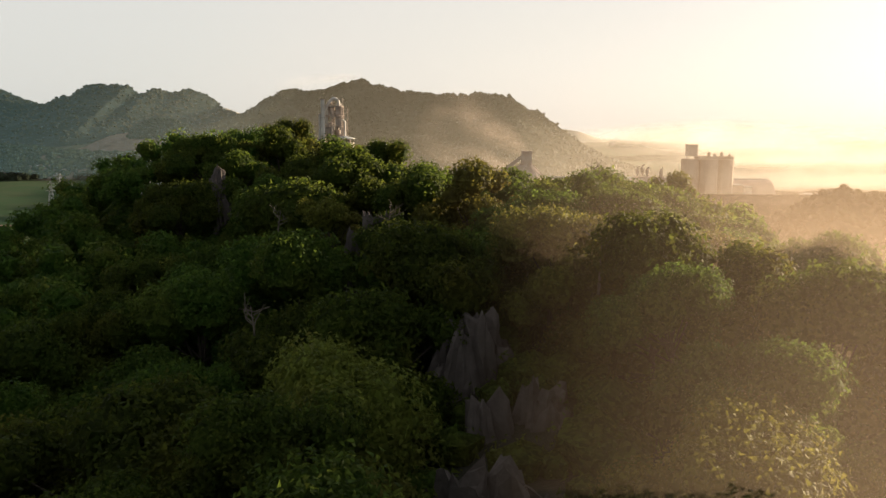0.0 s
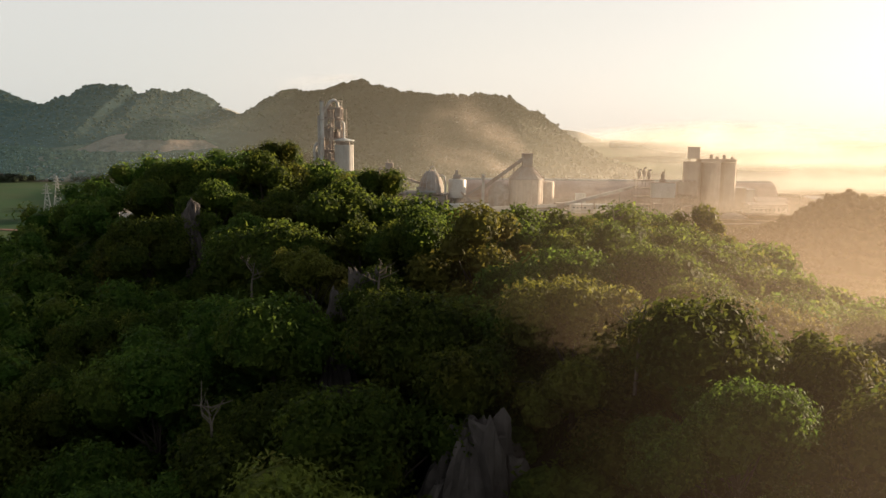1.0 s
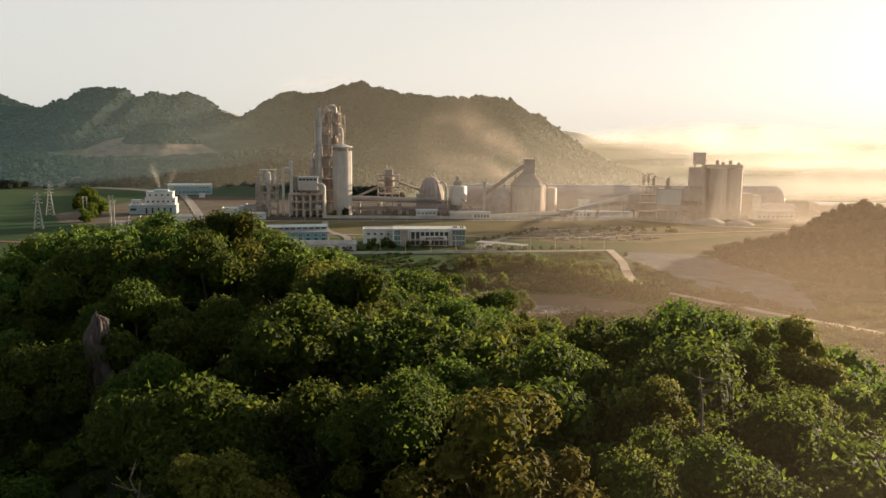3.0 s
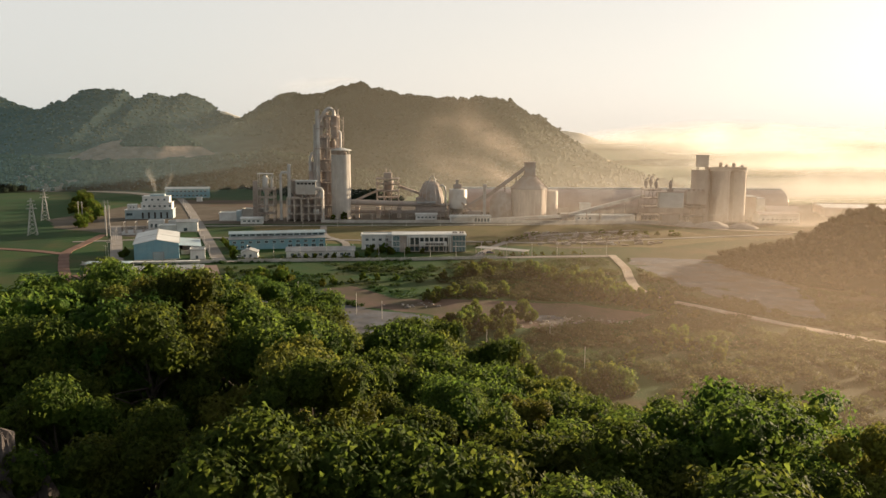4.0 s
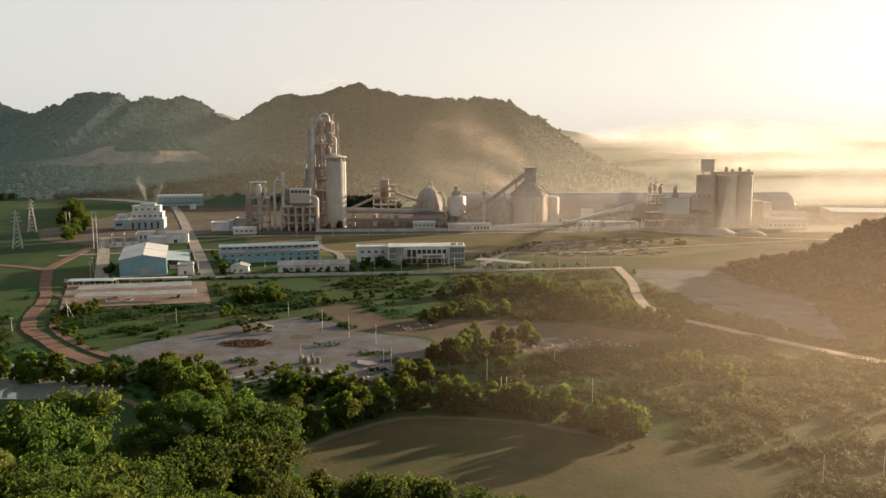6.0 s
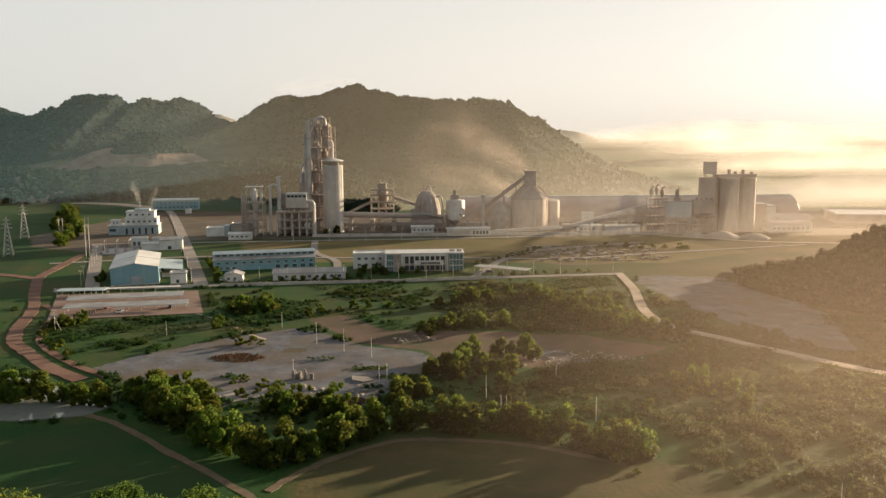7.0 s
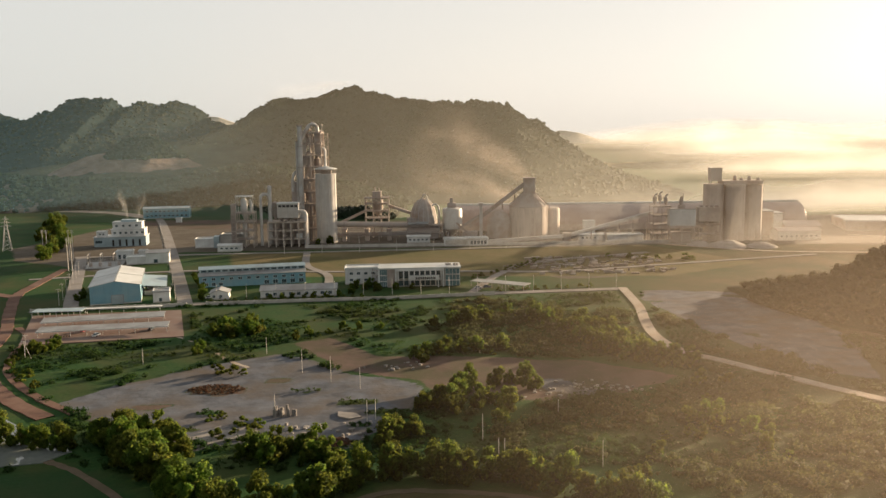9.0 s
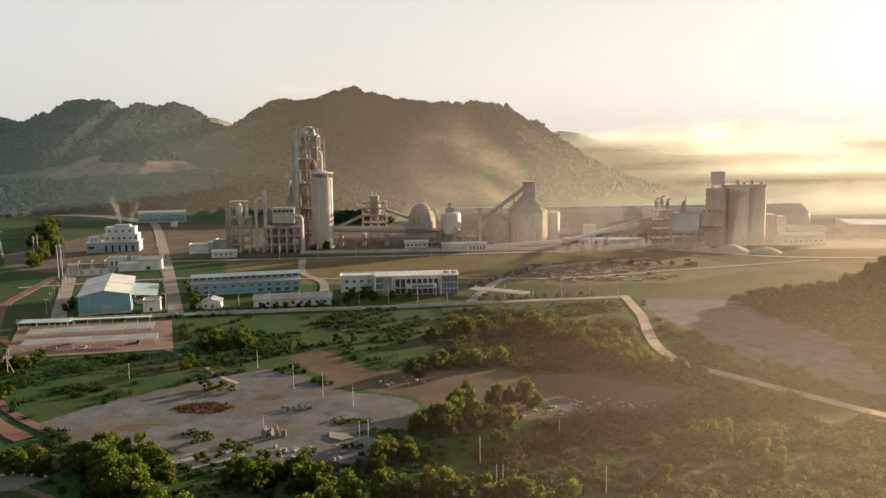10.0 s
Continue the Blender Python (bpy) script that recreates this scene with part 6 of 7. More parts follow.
def storage_hall():
    """The long hall with a barrel roof behind the works."""
    t = thing("storage_hall", 14, 800, 0, -0.5, "very long barrel-roofed storage hall in dusty sheet metal", "hall")
    L, w, n = 306.0, 22.0, 20
    prof = [(-w * math.cos(math.pi * k / n), 5 + 15.6 * math.sin(math.pi * k / n) ** 0.9) for k in range(n + 1)]
    s = Shape()
    bays = 51
    v = [(L * i / bays, y, z) for i in range(bays + 1) for y, z in prof]
    f = [(i * (n + 1) + k, (i + 1) * (n + 1) + k, (i + 1) * (n + 1) + k + 1, i * (n + 1) + k + 1) for i in range(bays) for k in range(n)]
    f += [tuple(range(n + 1)), tuple(bays * (n + 1) + k for k in range(n, -1, -1))]
    part("barrel_roof", s.add(v, f), M_HALL, t, "weathered pinkish-grey barrel roof", True)
    part("side_wall", Shape().box(0, L, -w, -w + 0.4, -0.2, 5).box(0, L, w - 0.4, w, -0.2, 5).box(0, 0.4, -w, w, -0.2, 5).box(L - 0.4, L, -w, w, -0.2, 5), M_CONC_W, t)
    # The sun's glint along the ridge is drawn as this pale strip.
    part("ridge_cap", Shape().box(-0.5, L + 0.5, -2.2, 2.2, 20.4, 21.4).box(-0.5, L + 0.5, -1.4, 1.4, 21.4, 22.0), M_ROOF, t, "pale ridge strip with the sun glint in its colour")
    ribm = Shape()
    ribm.tube([(0, y * 1.004, z + 0.06) for y, z in prof], 0.18, 4)
    ribm = ribm.mesh("roof_rib", M_HALL)
    for i in range(0, bays + 1, 3):
        part("roof_rib", ribm, M_HALL, t, at=(L * i / bays, 0, 0))


clinker_store()
storage_hall()


def bridge_conveyor():
    c = thing("belt_conveyor", 102, 702, 0, 0, "long inclined pipe-framed belt conveyor", "conveyor")
    part("gallery", Shape().beam((0, 0, 4.6), (67, 4, 21.5), 2.8, 2.6).beam((-62, -4, 1.8), (0, 0, 4.6), 2.8, 2.4), M_PIPE, c, "pale sheet-clad gallery")
    for k in range(6):
        x = 8 + 11 * k
        z = 4.6 + 16.9 * x / 67 - 1
        part("trestle", Shape().beam((x, -1.6 + x / 17, -0.2), (x, x / 17, z), 0.45).beam((x, 2.0 + x / 17, -0.2), (x, x / 17, z), 0.45), M_DUST, c)
    part("drive_house", Shape().box(-3, 3, -3, 3, 0, 6.5).box(-3.4, 3.4, -3.4, 3.4, 6.5, 7), M_DUST, c)


def cement_mill():
    t = thing("cement_mill", 166, 690, 0, 0, "cement mill frame with stacked vessels", "industrial building")
    framework(t, 13, 12, [7, 14, 21, 28], 3, 2, 0.5, M_RUST, M_DUST)
    for x, z in ((2, 35), (6, 36.5), (10.5, 34.5)):
        cyclone(t, x, 5, z, 1.6, M_DUST, 2.2)
    b = thing("elevated_bin", 187, 688, 0, -8, "pale rounded box bin on steel legs", "bin")
    part("casing", Shape().prism([(-10, -4), (-9, -5.4), (9, -5.4), (10, -4), (10, 5), (-10, 5)], 13.6, 26), M_WHITE, b, "pale blue-grey casing")
    part("lid", Shape().prism([(-10, -5.4), (10, -5.4), (10, 5), (-10, 5)], 26, 26.4).box(-3, 2, -2, 2, 26.4, 29).lathe([(1.4, 29), (1.6, 33), (0.6, 35.5)], 10, -0.5, 0).lathe([(0.25, 33), (0.25, 38)], 6, 0.8, 0), M_DUST, b)
    for i in (-9, 0, 9):
        for j in (-4.4, 4.4):
            part("leg", Shape().box(-0.4, 0.4, -0.4, 0.4, -0.2, 13.6), M_CONC_W, b, at=(i, j, 0))
    part("under_frame", Shape().box(-7, 7, -3, 4, 0, 8).box(-8, 8, -4, 5, 8, 8.4), M_RUST, b)
    g = thing("bag_filter", 199, 684, 0, -5, "pale bag filter house on a steel frame", "industrial building")
    framework(g, 15.5, 10, [7, 14.5], 3, 2, 0.5, M_RUST, M_DUST, brace=True)
    part("casing", Shape().box(0, 15.5, 0, 10, 16.5, 26.6).box(-0.4, 15.9, -0.4, 10.4, 26.6, 27.2), M_CONC_W, g)
    for k in range(4):
        part("fan_box", Shape().box(1 + 3.8 * k, 3 + 3.8 * k, 0.5, 3, 27.2, 28.6), M_DUST, g)
    part("hopper", Shape().lathe([(0.8, 12), (4.5, 16.5)], 4, 4, 5).lathe([(0.8, 12), (4.5, 16.5)], 4, 11.5, 5), M_DUST, g)


def packing_silos():
    spots = [(214.6, 700), (230, 696), (245.6, 702), (230, 712), (245.4, 718)]
    for k, (x, y) in enumerate(spots):
        silo_round("cement_silo", x, y, 7.4, 43.2 - 0.35 * k, M_CONC_W, "tall warm-grey concrete cement silo in a tight cluster", cap=False, ribs=10, rail_top=False, group="cement silos")
    t = thing("silo_top_house", 213, 698, 43.75, 0, "head house and bins on the cement silo roofs", "industrial building")
    part("head_house", Shape().box(-2.5, 6.2, -3, 4, 2.6, 12).box(-2.9, 6.6, -3.4, 4.4, 12, 12.5), M_CONC_W, t, "grey head house")
    for qx in (-2, 5):
        for qy in (-2, 2.6):
            part("leg", Shape().box(qx, qx + 0.6, qy, qy + 0.6, 0, 2.6), M_DUST, t)
    part("roof_deck", Shape().box(7, 37, -5, 8, -0.2, 2.2).box(6.6, 37.4, -5.4, 8.4, 2.2, 2.6), M_CONC_W, t)
    for x, h in ((17, 5.5), (28, 5.2), (22, 3.8), (35, 3.6)):
        part("vent_bin", Shape().lathe([(1.5, 2.6), (1.5, h), (0.9, h + 0.8)], 12, x, 0), M_DUST, t, smooth=True)
    p = thing("packing_plant", 257.5, 722, 0, -6, "tan packing building beside the cement silos", "industrial building")
    part("wall", Shape().box(0, 12, 0, 18, -0.2, 19.5), M_CONC_W, p, "tan rendered wall")
    part("wall", Shape().box(12, 19, -2, 14, -0.2, 18.2), M_WHITE, p, "white rendered wall")
    part("roof", Shape().box(-0.4, 12.4, -0.4, 18.4, 19.5, 20.1).box(11.8, 19.4, -2.4, 14.4, 18.2, 18.7), M_GREYROOF, p)
    part("canopy", Shape().gable(19, 46, -12, 12, 9, 3.4).box(20, 20.4, -11, -10.6, 0, 9).box(45, 45.4, -11, -10.6, 0, 9).box(32, 32.4, -11, -10.6, 0, 9), M_HALL, p, "brownish loading canopy")


bridge_conveyor()
cement_mill()
packing_silos()

# ---- low buildings ----
def window_row(root, x0, z0, n, gap, w=1.6, h=1.3, y=0.0, frame_mat=None, glass=None):
    """A row of framed windows on the front wall."""
    fm = Shape().box(-w / 2 - 0.12, w / 2 + 0.12, -0.12, 0.05, -h / 2 - 0.12, -h / 2).box(-w / 2 - 0.12, w / 2 + 0.12, -0.12, 0.05, h / 2, h / 2 + 0.12).box(-w / 2 - 0.12, -w / 2, -0.12, 0.05, -h / 2, h / 2)
    fm = fm.box(w / 2, w / 2 + 0.12, -0.12, 0.05, -h / 2, h / 2).box(-0.04, 0.04, -0.09, 0.02, -h / 2, h / 2).mesh("window", frame_mat or M_WHITE)
    pm = Shape().box(-w / 2, w / 2, -0.05, 0.03, -h / 2, h / 2).mesh("pane", glass or M_GLASS)
    for k in range(n):
        o = part("window", fm, M_WHITE, root, at=(x0 + gap * k, y, z0))
        part("pane", pm, M_GLASS, o)


def house(name, x, y, rz, w, d, h, wall, label, roof="flat", roof_mat=None, rise=1.2, category="building", over=0.6, plinth=True):
    t = thing(name, x, y, 0, rz, label, category)
    part("wall", Shape().box(0, w, 0, d, -0.4, h), wall, t)
    if plinth:
        part("plinth", Shape().box(-0.2, w + 0.2, -0.2, d + 0.2, -0.4, 0.6), M_WALL, t)
    if roof == "flat":
        part("roof", Shape().box(-over, w + over, -over, d + over, h, h + 0.35), roof_mat or M_ROOF, t)
        part("parapet", Shape().box(0, w, 0, 0.2, h + 0.35, h + 0.9).box(0, w, d - 0.2, d, h + 0.35, h + 0.9).box(0, 0.2, 0.2, d - 0.2, h + 0.35, h + 0.9).box(w - 0.2, w, 0.2, d - 0.2, h + 0.35, h + 0.9), wall, t)
    else:
        along = "x" if roof == "gable_x" else "y"
        part("roof", Shape().gable(0, w, 0, d, h + 0.05, rise, over=over, along=along), roof_mat or M_ROOF, t)
        if along == "x":
            tri = [[(q, yy, zz) for yy, zz in ((0, h), (d, h), (d / 2, h + rise - 0.25))] for q in (0.05, w - 0.05)]
        else:
            tri = [[(xx, q, zz) for xx, zz in ((0, h), (w, h), (w / 2, h + rise - 0.25))] for q in (0.05, d - 0.05)]
        for q in tri:
            part("gable", Shape().add(q, [(0, 1, 2)]), wall, t)
    return t


def blue_shed():
    t = thing("blue_warehouse", -179.3, 479, 0, 17, "blue sheet-clad warehouse with a pale roof", "warehouse")
    W, D, H = 25.0, 55.0, 9.6
    part("wall", Shape().box(0, W, 0, D, 0.5, H), M_BLUE, t, "blue corrugated cladding")
    for y in (0.0, D - 0.2):
        part("gable", Shape().add([(x, y + q, z) for q in (0, 0.2) for x, z in ((0, H), (W, H), (W / 2, H + 2.3))], [(0, 1, 2), (3, 5, 4), (0, 3, 4, 1), (1, 4, 5, 2), (2, 5, 3, 0)]), M_BLUE, t)
    part("plinth", Shape().box(-0.15, W + 0.15, -0.15, D + 0.15, -0.4, 0.6), M_WALL, t)
    part("roof", Shape().gable(0, W, 0, D, H + 0.2, 2.5, 0.2, 0.4, "y"), M_ROOF, t, "pale grey sheet roof")
    seam = Shape().beam((W / 2, -0.5, H + 2.75), (W / 2, D + 0.5, H + 2.75), 0.9, 0.2)
    part("ridge_cap", seam, M_GREYROOF, t)
    part("roof_seam", Shape().beam((-0.3, D * 0.5, H + 0.3), (W / 2, D * 0.5, H + 2.78), 0.35, 0.1).beam((W + 0.3, D * 0.5, H + 0.3), (W / 2, D * 0.5, H + 2.78), 0.35, 0.1), M_GREYROOF, t)
    ribm = Shape().box(-0.08, 0.08, -0.09, 0, 0.6, H).mesh("cladding_rib", M_BLUE)
    for k in range(25):
        part("cladding_rib", ribm, M_BLUE, t, at=(0.5 + k, 0, 0))
    part("door", Shape().box(10.6, 16.2, -0.16, 0.02, 0, 4.6), M_BLUEROOF, t, "blue roller door")
    part("door_frame", Shape().box(10.3, 10.6, -0.2, 0, 0, 4.9).box(16.2, 16.5, -0.2, 0, 0, 4.9).box(10.6, 16.2, -0.2, 0, 4.6, 4.9), M_GREYROOF, t)
    part("gutter", Shape().box(-0.7, -0.4, -0.4, D + 0.4, H - 0.1, H + 0.15).box(W + 0.4, W + 0.7, -0.4, D + 0.4, H - 0.1, H + 0.15), M_GREYROOF, t)
    l = thing("lean_to_shed", -161.5, 499.5, 0, 17, "open lean-to shed with a blue sloping roof", "shed")
    part("roof", Shape().add([(1.5, -3, 7.0), (15, -3, 5.6), (15, 34, 5.6), (1.5, 34, 7.0), (1.5, -3, 7.2), (15, -3, 5.8), (15, 34, 5.8), (1.5, 34, 7.2)], [(0, 3, 2, 1), (4, 5, 6, 7), (0, 1, 5, 4), (1, 2, 6, 5), (2, 3, 7, 6), (3, 0, 4, 7)]), M_BLUEROOF, l, "faded blue sheet roof")
    for k in range(6):
        part("post", Shape().box(-0.15, 0.15, -0.15, 0.15, -0.3, 5.7), M_GREYROOF, l, at=(14.5, -2.5 + 7 * k, 0))
    part("back_wall", Shape().box(1.8, 14.6, 33, 33.3, -0.3, 5.5), M_DARK, l)
    part("stored_goods", Shape().box(3, 8, 6, 12, -0.1, 2.2).box(4, 10, 16, 26, -0.1, 2.8), M_RUST, l, "rusty stacked goods")
    w = house("guard_store", -148.3, 484.5, 15, 8.3, 9, 5.6, M_WHITE, "small white store with a flat roof", "flat", M_GREYROOF)
    part("door", Shape().box(3, 4.4, -0.08, 0.02, 0, 2.4), M_GLASS, w)


def sawtooth_block():
    t = thing("blue_workshop", -135.6, 526, 0, 12.5, "long pale blue two-storey workshop with a stepped roof", "workshop")
    W, D = 60.5, 15.0
    part("wall", Shape().box(0, W, 0, D, -0.4, 6.4), M_BLUE, t, "pale blue wall")
    part("upper_wall", Shape().box(0, W, 5.5, D, 6.4, 9.4), M_BLUEROOF, t, "pale blue clerestory")
    part("lower_roof", Shape().add([(-0.6, -0.8, 6.4), (W + 0.6, -0.8, 6.4), (W + 0.6, 5.6, 7.5), (-0.6, 5.6, 7.5), (-0.6, -0.8, 6.65), (W + 0.6, -0.8, 6.65), (W + 0.6, 5.6, 7.75), (-0.6, 5.6, 7.75)], [(0, 3, 2, 1), (4, 5, 6, 7), (0, 1, 5, 4), (1, 2, 6, 5), (2, 3, 7, 6), (3, 0, 4, 7)]), M_GREYROOF, t, "grey lower roof")
    part("upper_roof", Shape().gable(0, W, 5.5, D, 9.5, 1.2), M_BLUEROOF, t, "pale blue upper roof")
    strip_w = Shape()
    for k in range(15):
        strip_w.box(1 + 4 * k, 3.9 + 4 * k, 5.3, 5.5, 8.0, 9.0)
    part("clerestory_glazing", strip_w, M_GLASS, t)
    window_row(t, 3.0, 4.6, 12, 5.0, 2.0, 1.3)
    window_row(t, 4.0, 1.6, 3, 4.0, 2.0, 1.6)
    window_row(t, 38.0, 1.6, 5, 5.0, 2.6, 2.2)


def low_white():
    t = house("canteen", -93.5, 493, 6.0, 40.5, 13, 4.0, M_WHITE, "long low white building with a grey pitched roof", "gable_x", M_GREYROOF, 2.0)
    window_row(t, 3.5, 2.0, 9, 4.2, 1.8, 1.6)
    t = house("gate_house", -119.8, 490, 8, 9.5, 10, 3.6, M_WHITE, "small white gate house with a hipped grey roof", "gable_y", M_GREYROOF, 1.8)
    window_row(t, 2.0, 1.8, 2, 3.6, 1.3, 1.4)
    part("door", Shape().box(4.6, 5.8, -0.08, 0.02, 0, 2.2), M_GLASS, t)


def office():
    t = thing("office_building", -31.5, 518.5, 0, 2.5, "modern two-storey white office with a framed glass front", "office")
    W, D, H = 46.0, 15.0, 11.0
    part("wall", Shape().box(0, W, 2.4, D, -0.4, H - 0.5), M_WALL, t, "pale grey rendered wall")
    part("roof", Shape().box(-0.6, W + 0.4, -0.6, D + 0.4, H - 0.5, H + 0.3), M_ROOF, t, "white flat roof")
    part("portal", Shape().box(9, 9.8, -0.6, 2.4, 0.2, H - 0.5).box(36, 36.8, -0.6, 2.4, 0.2, H - 0.5).box(9.8, 36, -0.5, 0.6, H - 1.7, H - 0.5), M_WHITE, t, "white projecting portal")
    part("end_fin", Shape().box(-0.6, 0.2, -1.2, D, 0, H - 0.5), M_WHITE, t, "white end wall")
    colm = Shape().box(-0.35, 0.35, -0.35, 0.35, 0, 6.0).mesh("column", M_WHITE)
    for k in range(9):
        part("column", colm, M_WHITE, t, at=(10.8 + 3.05 * k, 0.6, 3.6))
    pane = Shape().box(-1.15, 1.15, -0.06, 0.05, -2.3, 2.3).mesh("window_pane", M_GLASS)
    for k in range(8):
        part("window_pane", pane, M_GLASS, t, at=(12.3 + 3.05 * k, 2.3, 7.0))
    for k in range(8):
        part("window_pane", Shape().box(-1.2, 1.2, -0.06, 0.05, -1.4, 1.4), M_GLASS, t, at=(12.3 + 3.05 * k, 2.3, 1.9))
    gl = surface("blue_office_glass", (0.10, 0.19, 0.21), (0.07, 0.14, 0.16), 0.5, rough=0.12)
    for x0, x1 in ((0.4, 4.4), (37.6, 45.6)):
        part("glass_wing", Shape().box(x0, x1, -0.2, 2.3, 0.4, H - 0.7), gl, t, "blue-green glass corner")
        mull = Shape()
        for k in range(5):
            q = x0 + (x1 - x0) * k / 4
            mull.box(q - 0.08, q + 0.08, -0.32, -0.2, 0.4, H - 0.7)
        for z in (3.8, 7.2):
            mull.box(x0, x1, -0.32, -0.2, z - 0.35, z + 0.05)
        part("mullion", mull, M_WHITE, t)
    part("grey_panel", Shape().box(4.6, 8.8, 0.3, 2.4, 0, H - 0.6), M_DUST, t, "grey stone panel")
    part("canopy", Shape().box(17, 34, -2.2, 1.4, 4.2, 6.6), M_WHITE, t, "white sign canopy")
    for k in range(11):
        part("sign_bar", Shape().box(20.6 + 1.05 * k, 21.3 + 1.05 * k, -2.34, -2.2, 4.7, 6.1), M_DARK, t, "dark sign lettering bar")
    part("canopy_post", Shape().box(17.4, 17.9, -1.9, -1.4, 0, 4.2).box(33.2, 33.7, -1.9, -1.4, 0, 4.2), M_WHITE, t)
    part("roof_tank", Shape().lathe([(0.7, H + 0.3), (0.7, H + 1.6)], 12, 43, 5).lathe([(0.7, H + 0.3), (0.7, H + 1.6)], 12, 44.6, 5).box(38, 41, 6, 8, H + 0.3, H + 1.4), M_PIPE, t)
    w = house("office_wing", -52.0, 530, 4, 20, 12, 9.0, M_WHITE, "plain white two-storey wing beside the office", "flat", M_ROOF)
    window_row(w, 3.5, 6.4, 4, 4.2, 1.8, 1.4)
    window_row(w, 3.5, 2.6, 4, 4.2, 1.8, 1.4)
    s = thing("fire_stair", -35.5, 523, 0, 2, "dark steel outside stair between the office blocks", "stair")
    sh = Shape()
    for k in range(3):
        sh.beam((0, 0.5, 3 * k), (3, 0.5, 3 * k + 3), 0.9, 0.2).box(-0.2, 3.4, 0, 2, 3 * k + 2.9, 3 * k + 3.05)
    part("flight", sh, M_DUST, s)
    part("post", Shape().box(-0.2, 0, 0, 0.2, -0.2, 10).box(3.3, 3.5, 0, 0.2, -0.2, 10).box(-0.2, 0, 1.8, 2, -0.2, 10).box(3.3, 3.5, 1.8, 2, -0.2, 10), M_DUST, s)
    r = thing("bike_shelter", 20, 520, 0, -30, "grey sheet roof over an open shelter by the office", "shelter")
    part("roof", Shape().box(0, 34, 0, 9, 2.8, 3.0), M_GREYROOF, r)
    for k in range(6):
        part("post", Shape().box(-0.1, 0.1, -0.1, 0.1, -0.3, 2.8), M_DUST, r, at=(0.5 + 6.5 * k, 0.5, 0))
        part("post", Shape().box(-0.1, 0.1, -0.1, 0.1, -0.3, 2.8), M_DUST, r, at=(0.5 + 6.5 * k, 8.5, 0))


def power_block():
    t = thing("power_house", -268.5, 706, 0, 10, "stepped white power house with blue lower cladding", "power house")
    part("lower_block", Shape().box(0, 39, 0, 16, -0.4, 7.5), M_BLUEROOF, t, "pale blue lower storey")
    part("middle_block", Shape().box(13, 38, 1.5, 15, 7.5, 13.2), M_WHITE, t)
    part("upper_block", Shape().box(14, 36, 3, 14.5, 13.2, 18.4), M_WHITE, t)
    part("roof", Shape().box(-0.5, 39.5, -0.5, 16.5, 7.5, 7.9).box(12.6, 38.4, 1.1, 15.4, 13.2, 13.6).box(13.6, 36.4, 2.6, 14.9, 18.4, 18.9), M_ROOF, t)
    part("side_block", Shape().box(2, 9, 1, 8, 7.9, 11.8).box(1.7, 9.3, 0.7, 8.3, 11.8, 12.2), M_WHITE, t)
    part("roof_cooler", Shape().box(20, 32, 5, 12, 18.9, 20.4), M_BLUEROOF, t)
    window_row(t, 15.5, 10.6, 6, 4.2, 1.8, 1.6, y=1.5)
    window_row(t, 17.0, 16.0, 4, 5.0, 1.8, 1.5, y=3.0)
    window_row(t, 4.5, 10.0, 2, 2.6, 1.2, 1.2, y=1.0)
    for k in range(5):
        part("tall_opening", Shape().box(13.5 + 5 * k, 15 + 5 * k, -0.1, 0.02, 0.4, 5.4), M_DARK, t, "dark tall opening")
    part("lower_window", Shape().box(1, 6, -0.1, 0.02, 3, 5), M_GLASS, t)
    t = house("switch_house", -224, 634, 14, 11, 9, 6, M_WHITE, "white flat-roofed switchgear house by the yard", "flat", M_ROOF)
    window_row(t, 2.2, 2.6, 2, 3.2, 1.6, 3.0)
    t = house("pump_house", -210, 615, 12, 12.5, 12, 4.6, M_WHITE, "low white pump house", "flat", M_ROOF)
    t = house("store_house", -197.5, 617.5, 14, 15, 12, 7.4, M_WHITE, "white store with a grey roof", "gable_x", M_GREYROOF, 1.6)
    part("door", Shape().box(5, 7.5, -0.08, 0.02, 0, 3), M_GLASS, t)
    t = house("meter_house", -211.5, 643, 14, 6, 6, 5, M_WHITE, "tiny white meter house", "flat", M_ROOF)
    window_row(t, 3, 2.6, 1, 2, 1.4, 1.4)
    y = thing("switchyard", -233, 598, 0, 14, "fenced switchyard with steel gantries", "switchyard")
    part("pad", Shape().box(0, 24, 0, 30, -0.4, 0.3), M_GREYROOF, y, "dark gravel pad")
    for k in range(3):
        part("gantry", Shape().beam((3 + 8 * k, 4, 0), (3 + 8 * k, 4, 9), 0.3).beam((3 + 8 * k, 14, 0), (3 + 8 * k, 14, 9), 0.3).beam((3 + 8 * k, 4, 8.6), (3 + 8 * k, 14, 8.6), 0.3), M_PIPE, y)
    for k in range(4):
        part("transformer", Shape().box(-1, 1, -0.8, 0.8, 0.3, 2.6).lathe([(0.14, 2.6), (0.14, 4)], 8, -0.5, 0).lathe([(0.14, 2.6), (0.14, 4)], 8, 0.5, 0), M_DUST, y, at=(4 + 6 * k, 9, 0))
    for y0 in (0, 30):
        fm = Shape()
        for z in (0.8, 1.5, 2.2):
            fm.beam((0, y0, z), (24, y0, z), 0.07)
        for k in range(13):
            fm.beam((2 * k, y0, 0), (2 * k, y0, 2.3), 0.1)
        part("fence", fm, M_PIPE, y)
    t = house("blue_store", -303.5, 919, 8, 46, 14, 10.4, M_BLUE, "long blue two-storey store at the hill foot", "gable_x", M_BLUEROOF, 1.6)
    window_row(t, 4, 7.6, 10, 4.3, 2.2, 1.4)
